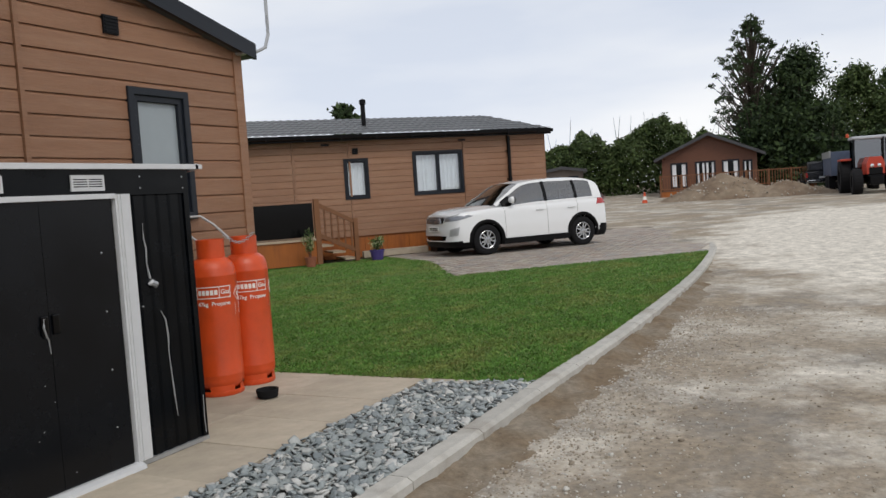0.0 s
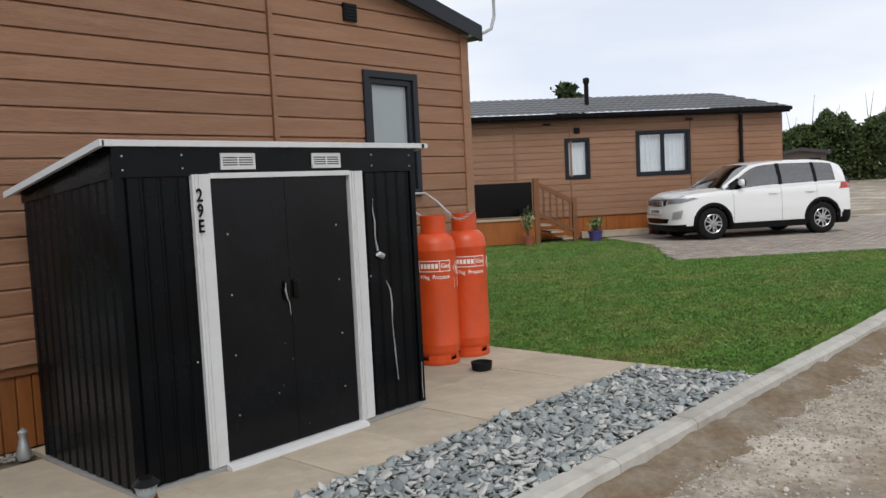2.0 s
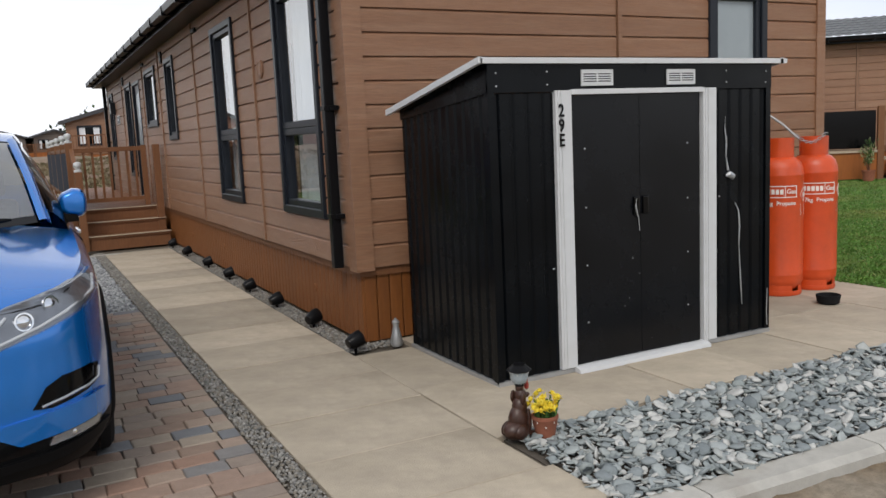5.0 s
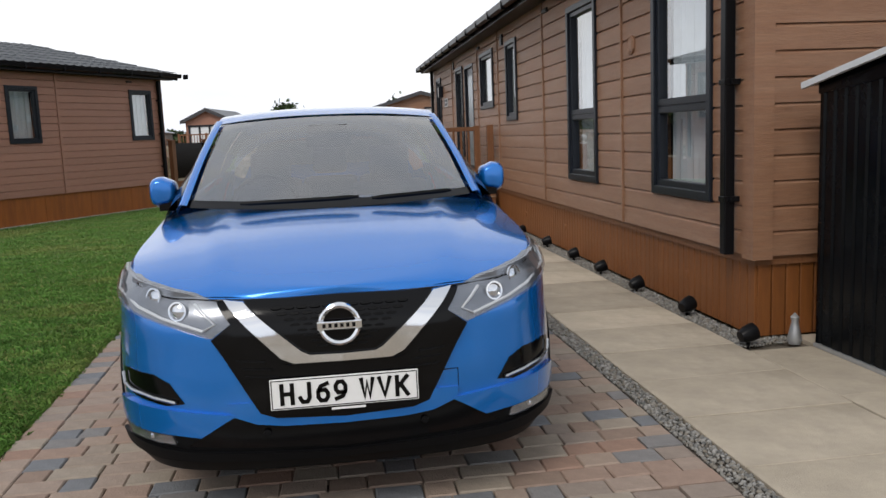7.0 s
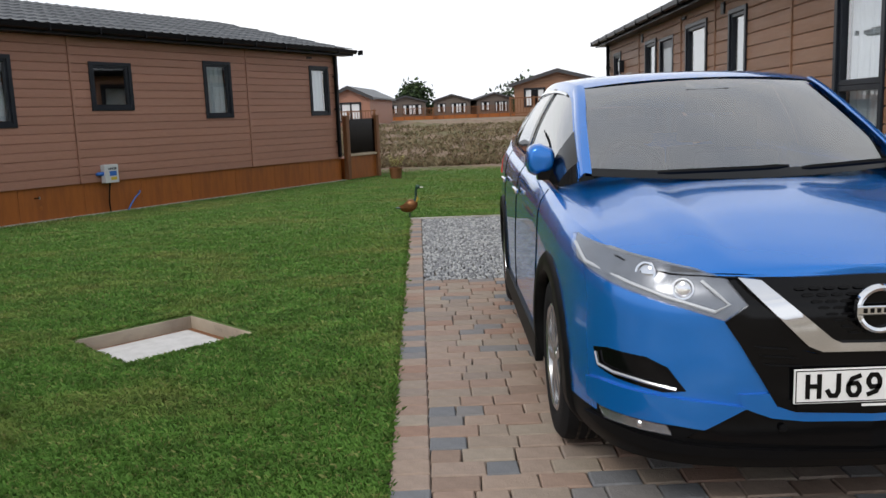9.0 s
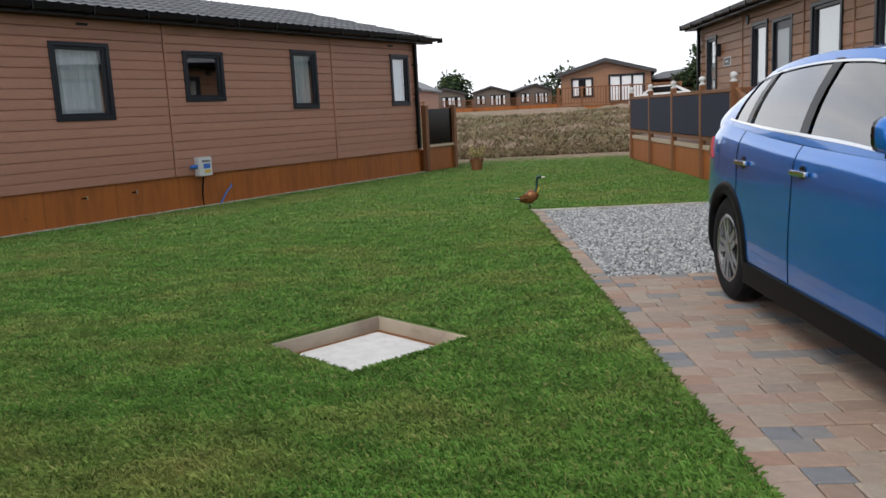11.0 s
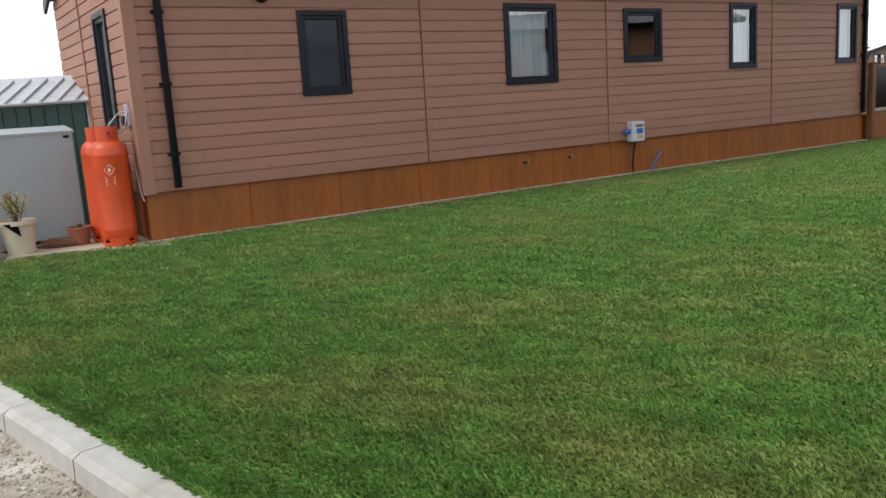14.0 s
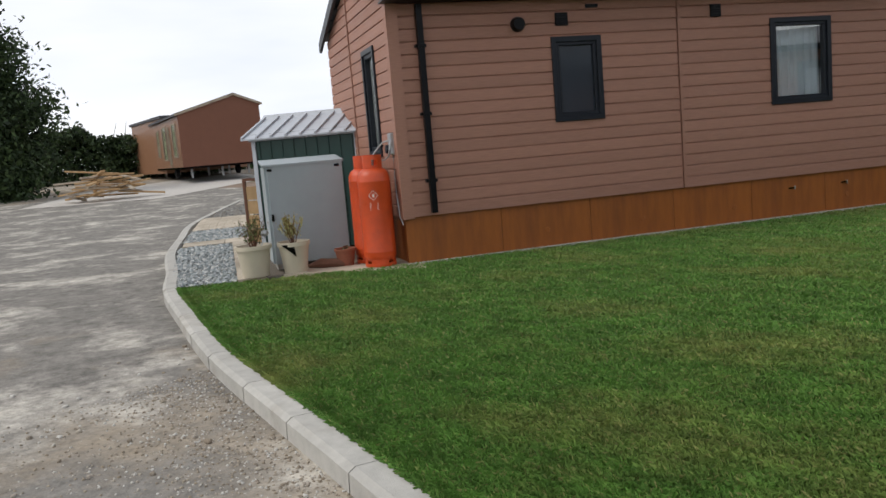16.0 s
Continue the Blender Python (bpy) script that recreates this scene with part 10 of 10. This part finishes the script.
gy_ = np.concatenate([np.linspace(-3000, -35, 20), np.linspace(-30, 70, 190), np.linspace(75, 3000, 24)])
iz = np.clip(np.searchsorted(gx_, px_) - 1, 0, len(gx_) - 2)
jz = np.clip(np.searchsorted(gy_, py2) - 1, 0, len(gy_) - 2)
tx, ty = (px_ - gx_[iz]) / (gx_[iz + 1] - gx_[iz]), (py2 - gy_[jz]) / (gy_[jz + 1] - gy_[jz])
pz = (Z[jz, iz] * (1 - tx) + Z[jz, iz + 1] * tx) * (1 - ty) + (Z[jz + 1, iz] * (1 - tx) + Z[jz + 1, iz + 1] * tx) * ty
gq = grass("rough_grass", np.column_stack([px_, py2, pz - 0.02]), (0.08, 0.26), (0.008, 0.02), 71, "long dry brown grass and weeds on the rough field")
gq.data.materials.clear()
gq.data.materials.append(DRY)

# west: mobile home on its wheels, timber heap, hedge and tree
MHM = heading_m(-44.9, 18.5, 0.6, -43.4, 22.5)
mhome = anchor("mobile_home", MHM, "unfinished rust-brown mobile home on jacks across the road", "lodge")
RUSTB = material("rust_brown_sheet", (0.17, 0.065, 0.035), 0.6, var=0.06, scale=3)
part("end_wall", prism([(0, 0.6), (0, 3.25), (2.9, 4.1), (4.2, 3.6), (4.2, 0.6)], 0.0, 0.08, MHM @ Matrix(((1, 0, 0, 0), (0, 0, 1, 0), (0, 1, 0, 0), (0, 0, 0, 1)))), RUSTB, mhome)
part("side_wall", box(0.0, 0.08, 0.08, 10.0, 0.6, 3.2), BOARD, mhome, m=MHM)
part("side_wall", box(4.12, 4.2, 0.08, 10.0, 0.6, 3.5), BOARD, mhome, m=MHM)
part("back_wall", box(0.08, 4.12, 9.92, 10.0, 0.6, 3.2), BOARD, mhome, m=MHM)
part("floor_deck", box(0.0, 4.2, 0.0, 10.0, 0.5, 0.6), GLOSSBLACK, mhome, m=MHM)
part("roof", prism([(-0.15, 3.2), (2.9, 4.1), (4.35, 3.55), (4.35, 3.65), (2.9, 4.22), (-0.15, 3.32)], -0.05, 10.1, MHM @ Matrix(((1, 0, 0, 0), (0, 0, 1, 0), (0, 1, 0, 0), (0, 0, 0, 1)))), DARKROOF, mhome)
part("roof_trim", prism([(-0.15, 3.18), (2.9, 4.08), (4.35, 3.53), (4.35, 3.63), (2.9, 4.2), (-0.15, 3.3)], -0.09, -0.05, MHM @ Matrix(((1, 0, 0, 0), (0, 0, 1, 0), (0, 1, 0, 0), (0, 0, 0, 1)))), FRAMEWOOD, mhome, "pale roof trim")
sfm = MHM @ Matrix(((0, -1, 0, 0), (1, 0, 0, 0), (0, 0, 1, 0), (0, 0, 0, 1)))
PALEFILM = material("pale_green_film", (0.35, 0.38, 0.22), 0.5)
for a, b, c, d in ((1.0, 2.2, 1.1, 2.9), (3.2, 3.7, 0.65, 2.8), (4.2, 5.6, 1.0, 2.9), (7.0, 7.8, 1.2, 2.8)):
    wn_ = part("window", frame_bm(a, b, c, d, 0.08, -0.02, 0.06), FRAMEWOOD, mhome, m=sfm)
    part("pane", box(a + 0.06, b - 0.06, 0.0, 0.02, c + 0.06, d - 0.06), GLOSSBLACK, wn_, m=sfm)
    for q in range(3):
        u = a + 0.1 + (b - a - 0.2) * q / 3
        part("film_strip", box(u, u + (b - a) * 0.13, 0.02, 0.026, c + 0.08, d - 0.08), PALEFILM, wn_, m=sfm)
for u, v_ in ((0.6, 1.2), (2.2, 1.2), (3.6, 1.2), (2.2, 5), (0.6, 6), (3.6, 6), (0.5, 9.4), (3.7, 9.4)):
    part("jack_leg", box(u - 0.05, u + 0.05, v_ - 0.05, v_ + 0.05, 0.0, 0.5), GALV, mhome, m=MHM)
part("wheel", lathe([(0.3, -0.1), (0.3, 0.1), (0, 0.1)], 18, MHM @ Matrix.Translation((0.4, 4.6, 0.3)) @ pose(0, 0, 0, 0, 90, 0)), TYRE, mhome)
part("wheel", lathe([(0.3, -0.1), (0.3, 0.1), (0, 0.1)], 18, MHM @ Matrix.Translation((3.8, 4.6, 0.3)) @ pose(0, 0, 0, 0, 90, 0)), TYRE, mhome)
m2 = anchor("mobile_home", pose(-53, 22, 0.4), "brown mobile home behind the unfinished one", "lodge")
M2 = heading_m(-50.9, 21.0, 0.9, -49.2, 27.0)
part("wall", box(0.0, 5.0, 0.5, 9.0, 0.0, 3.2), BOARD, m2, m=M2)
part("roof", box(-0.1, 5.2, 0.3, 9.2, 3.2, 3.35), DARKROOF, m2, m=M2)
tp = anchor("timber_heap", pose(-39.4, 11.9, 0.25), "heap of pale offcut timber and pallets by the road", "timber heap")
rt = random.Random(31)
for i in range(34):
    T = Matrix.Translation((-39.4 + rt.uniform(-0.7, 0.7), 11.8 + rt.uniform(-1.1, 1.1), 0.32 + 0.034 * i * rt.uniform(0.6, 1.0))) @ pose(0, 0, 0, rt.uniform(-9, 9), rt.uniform(-9, 9), rt.uniform(-60, 120))
    part("plank", box(-rt.uniform(0.6, 1.3), rt.uniform(0.5, 1.2), -0.08, 0.08, -0.03, 0.03), PINE if i % 3 else FRAMEWOOD, tp, m=T)
hedge(-66.5, 9.0, -58.0, 28.0, 0.45, 4.0, 3.0, "dark ragged conifer hedge along the site edge", LEAF_DARK, 44000, 51, (0.09, 0.2))
hedge(-58, 28, -38, 60, 0.45, 3.4, 3.0, "dark hedge behind the mobile home", LEAF_DARK, 9000, 53, (0.2, 0.4))
tree(-49.6, 9.6, 0.3, 9.3, 7.8, "large dark leafy tree at the road edge", LEAF_DARK, 60000, 52, (0.08, 0.2), 0.03, 0, 170, 0.6)
PALEROAD = material("pale_crushed_stone", (0.50, 0.47, 0.43), 0.95, var=0.2, scale=8, bump=0.5, bump_scale=40)


def patch_ground(pts, mat, label, lift):
    bm = bmesh.new()
    bm.faces.new([bm.verts.new((x, y, 0)) for x, y in pts])
    for ax in (0, 1):
        lo, hi = min(p[ax] for p in pts), max(p[ax] for p in pts)
        k = lo + 0.9
        while k < hi:
            co, no = ((k, 0, 0), (1, 0, 0)) if ax == 0 else ((0, k, 0), (0, 1, 0))
            bmesh.ops.bisect_plane(bm, geom=bm.verts[:] + bm.edges[:] + bm.faces[:], plane_co=co, plane_no=no)
            k += 0.9
    for v in bm.verts:
        v.co.z = float(land(np.array(v.co.x), np.array(v.co.y))) + lift
    return tagged(part("pale_road", bm, mat), label, "road", kind="structure")


patch_ground([(-40, 8.5), (-36.5, 12.5), (-42, 22), (-52, 26), (-48, 15)], PALEROAD, "pale crushed stone laid by the mobile home", 0.012)

# ---- slabs and pavers, piece by piece ----
def piece_mesh(name, w, d, h, mat, gap=0.004, chamfer=0.004, top=0.0, rng=None, wob=0.0):
    bm = bmesh.new()
    a = [(gap, gap), (w - gap, gap), (w - gap, d - gap), (gap, d - gap)]
    if wob:
        a = [(x + rng.uniform(-wob, wob), y + rng.uniform(-wob, wob)) for x, y in a]
    cx, cy = w / 2, d / 2
    rings = []
    for k, z in ((0, top - h), (0, top - chamfer), (chamfer, top)):
        rings.append([bm.verts.new((x + (k if x < cx else -k), y + (k if y < cy else -k), z)) for x, y in a])
    for p, q in zip(rings, rings[1:]):
        for i in range(4):
            bm.faces.new((p[i], p[(i + 1) % 4], q[(i + 1) % 4], q[i]))
    bm.faces.new(rings[-1])
    me = bpy.data.meshes.new(name)
    bm.to_mesh(me)
    bm.free()
    me.materials.append(mat)
    return me


rg = random.Random(4)
path = tagged(new("slab_path"), "weathered buff concrete slab path beside the lodge and shed", "path", kind="structure")


def slab(x, y, w, d):
    ob = new("slab", piece_mesh("slab", w, d, 0.04, SLAB, 0.003, 0.003))
    ob.parent = path
    ob.matrix_basis = Matrix.Translation((x, y, rg.uniform(-0.003, 0.002))) @ pose(0, 0, 0, rg.uniform(-0.12, 0.12), rg.uniform(-0.12, 0.12), rg.uniform(-0.1, 0.1))


y = -1.86
for k in range(-1, 15):
    y0_ = -1.86 + 0.594 * k
    slab(-1.05, y0_, 0.88, 0.594)
slab(-1.05, -2.93, 0.92, 0.47)
for r_i, (ya, yb) in enumerate(((-2.06, -1.16), (-1.16, -0.26))):
    slab(-0.17, ya, 0.64, yb - ya)
    for k in range(7):
        slab(0.47 + 0.612 * k, ya, 0.612 if k < 6 else 0.12, yb - ya)
for k in range(7):
    slab(0.27 + 0.61 * k, -0.26, 0.61 if k < 6 else 0.32, 0.26)
slab(4.12, -2.55, 0.14, 0.5)
slab(4.12, -2.98, 0.14, 0.43)

PAVER = palette("tumbled_paver", [(0.29, 0.205, 0.16), (0.255, 0.205, 0.17), (0.31, 0.235, 0.185), (0.28, 0.18, 0.135), (0.165, 0.17, 0.18), (0.28, 0.225, 0.18), (0.25, 0.18, 0.14), (0.30, 0.23, 0.185), (0.20, 0.19, 0.185), (0.30, 0.25, 0.2)],
                "object", 0.8, 0.16, 14.0, 0.45, 90)
PAVER_I = palette("tumbled_paver_far", [(0.29, 0.205, 0.16), (0.255, 0.205, 0.17), (0.31, 0.235, 0.185), (0.28, 0.18, 0.135), (0.165, 0.17, 0.18), (0.28, 0.225, 0.18), (0.25, 0.18, 0.14), (0.30, 0.23, 0.185), (0.20, 0.19, 0.185), (0.30, 0.25, 0.2)],
                  "island", 0.8, 0.16, 14.0, 0.45, 90)
next(q for q in PAVER_I.node_tree.nodes if q.type == "VALTORGB").color_ramp.interpolation = "CONSTANT"
drive = tagged(new("block_drive"), "tumbled block paving drive in buff, red and grey", "drive", kind="structure")
shapes = {}
for w in (0.13, 0.16, 0.19, 0.22):
    shapes[w] = [piece_mesh("paver", w, 0.128, 0.05, PAVER, 0.002, 0.006, 0.0, rg, 0.003) for _ in range(5)]
border = [piece_mesh("border_paver", 0.16, 0.13, 0.05, PAVER, 0.002, 0.006, 0.0, rg, 0.002) for _ in range(5)]
far_bits = bmesh.new()
count = 0
for j in range(39):
    yy = -2.62 + j * 0.13
    x = drive_edge(yy) + 0.158
    while x < -1.2:
        w = rg.choice((0.13, 0.16, 0.19, 0.19, 0.22))
        if x + w > -1.2 - 0.05:
            w = -1.185 - x
        if w < 0.03:
            break
        near_piece = (yy < -0.6 or x < -3.5) and count < 300 and w in shapes
        if near_piece and not (-3.3 < x < -1.95 and yy > -1.2):
            ob = new("paver", rg.choice(shapes[w]))
            ob.parent = drive
            ob.matrix_basis = Matrix.Translation((x, yy, rg.uniform(-0.003, 0.002))) @ pose(0, 0, 0, rg.uniform(-0.5, 0.5), rg.uniform(-0.5, 0.5), 0)
            count += 1
        else:
            add_box(far_bits, x + 0.003, x + w - 0.003, yy + 0.003, yy + 0.127, -0.05, rg.uniform(-0.004, 0.002))
        x += w
part("far_pavers", far_bits, PAVER_I, drive)["kind"] = "stuff"
k = 0
yy = -2.6
while yy < 6.8:
    ob = new("border_paver", border[k % 5])
    ob.parent = drive
    ob.matrix_basis = Matrix.Translation((drive_edge(yy), yy, rg.uniform(-0.001, 0.003))) @ pose(0, 0, 0, 0, 0, 1.8)
    yy += 0.13
    k += 1
x = drive_edge(6.9)
while x < -1.3:
    part("edging_stone", box(x + 0.003, x + 0.6, 6.9, 6.94, -0.1, 0.012, 0.004), CONCRETE, drive)
    x += 0.603
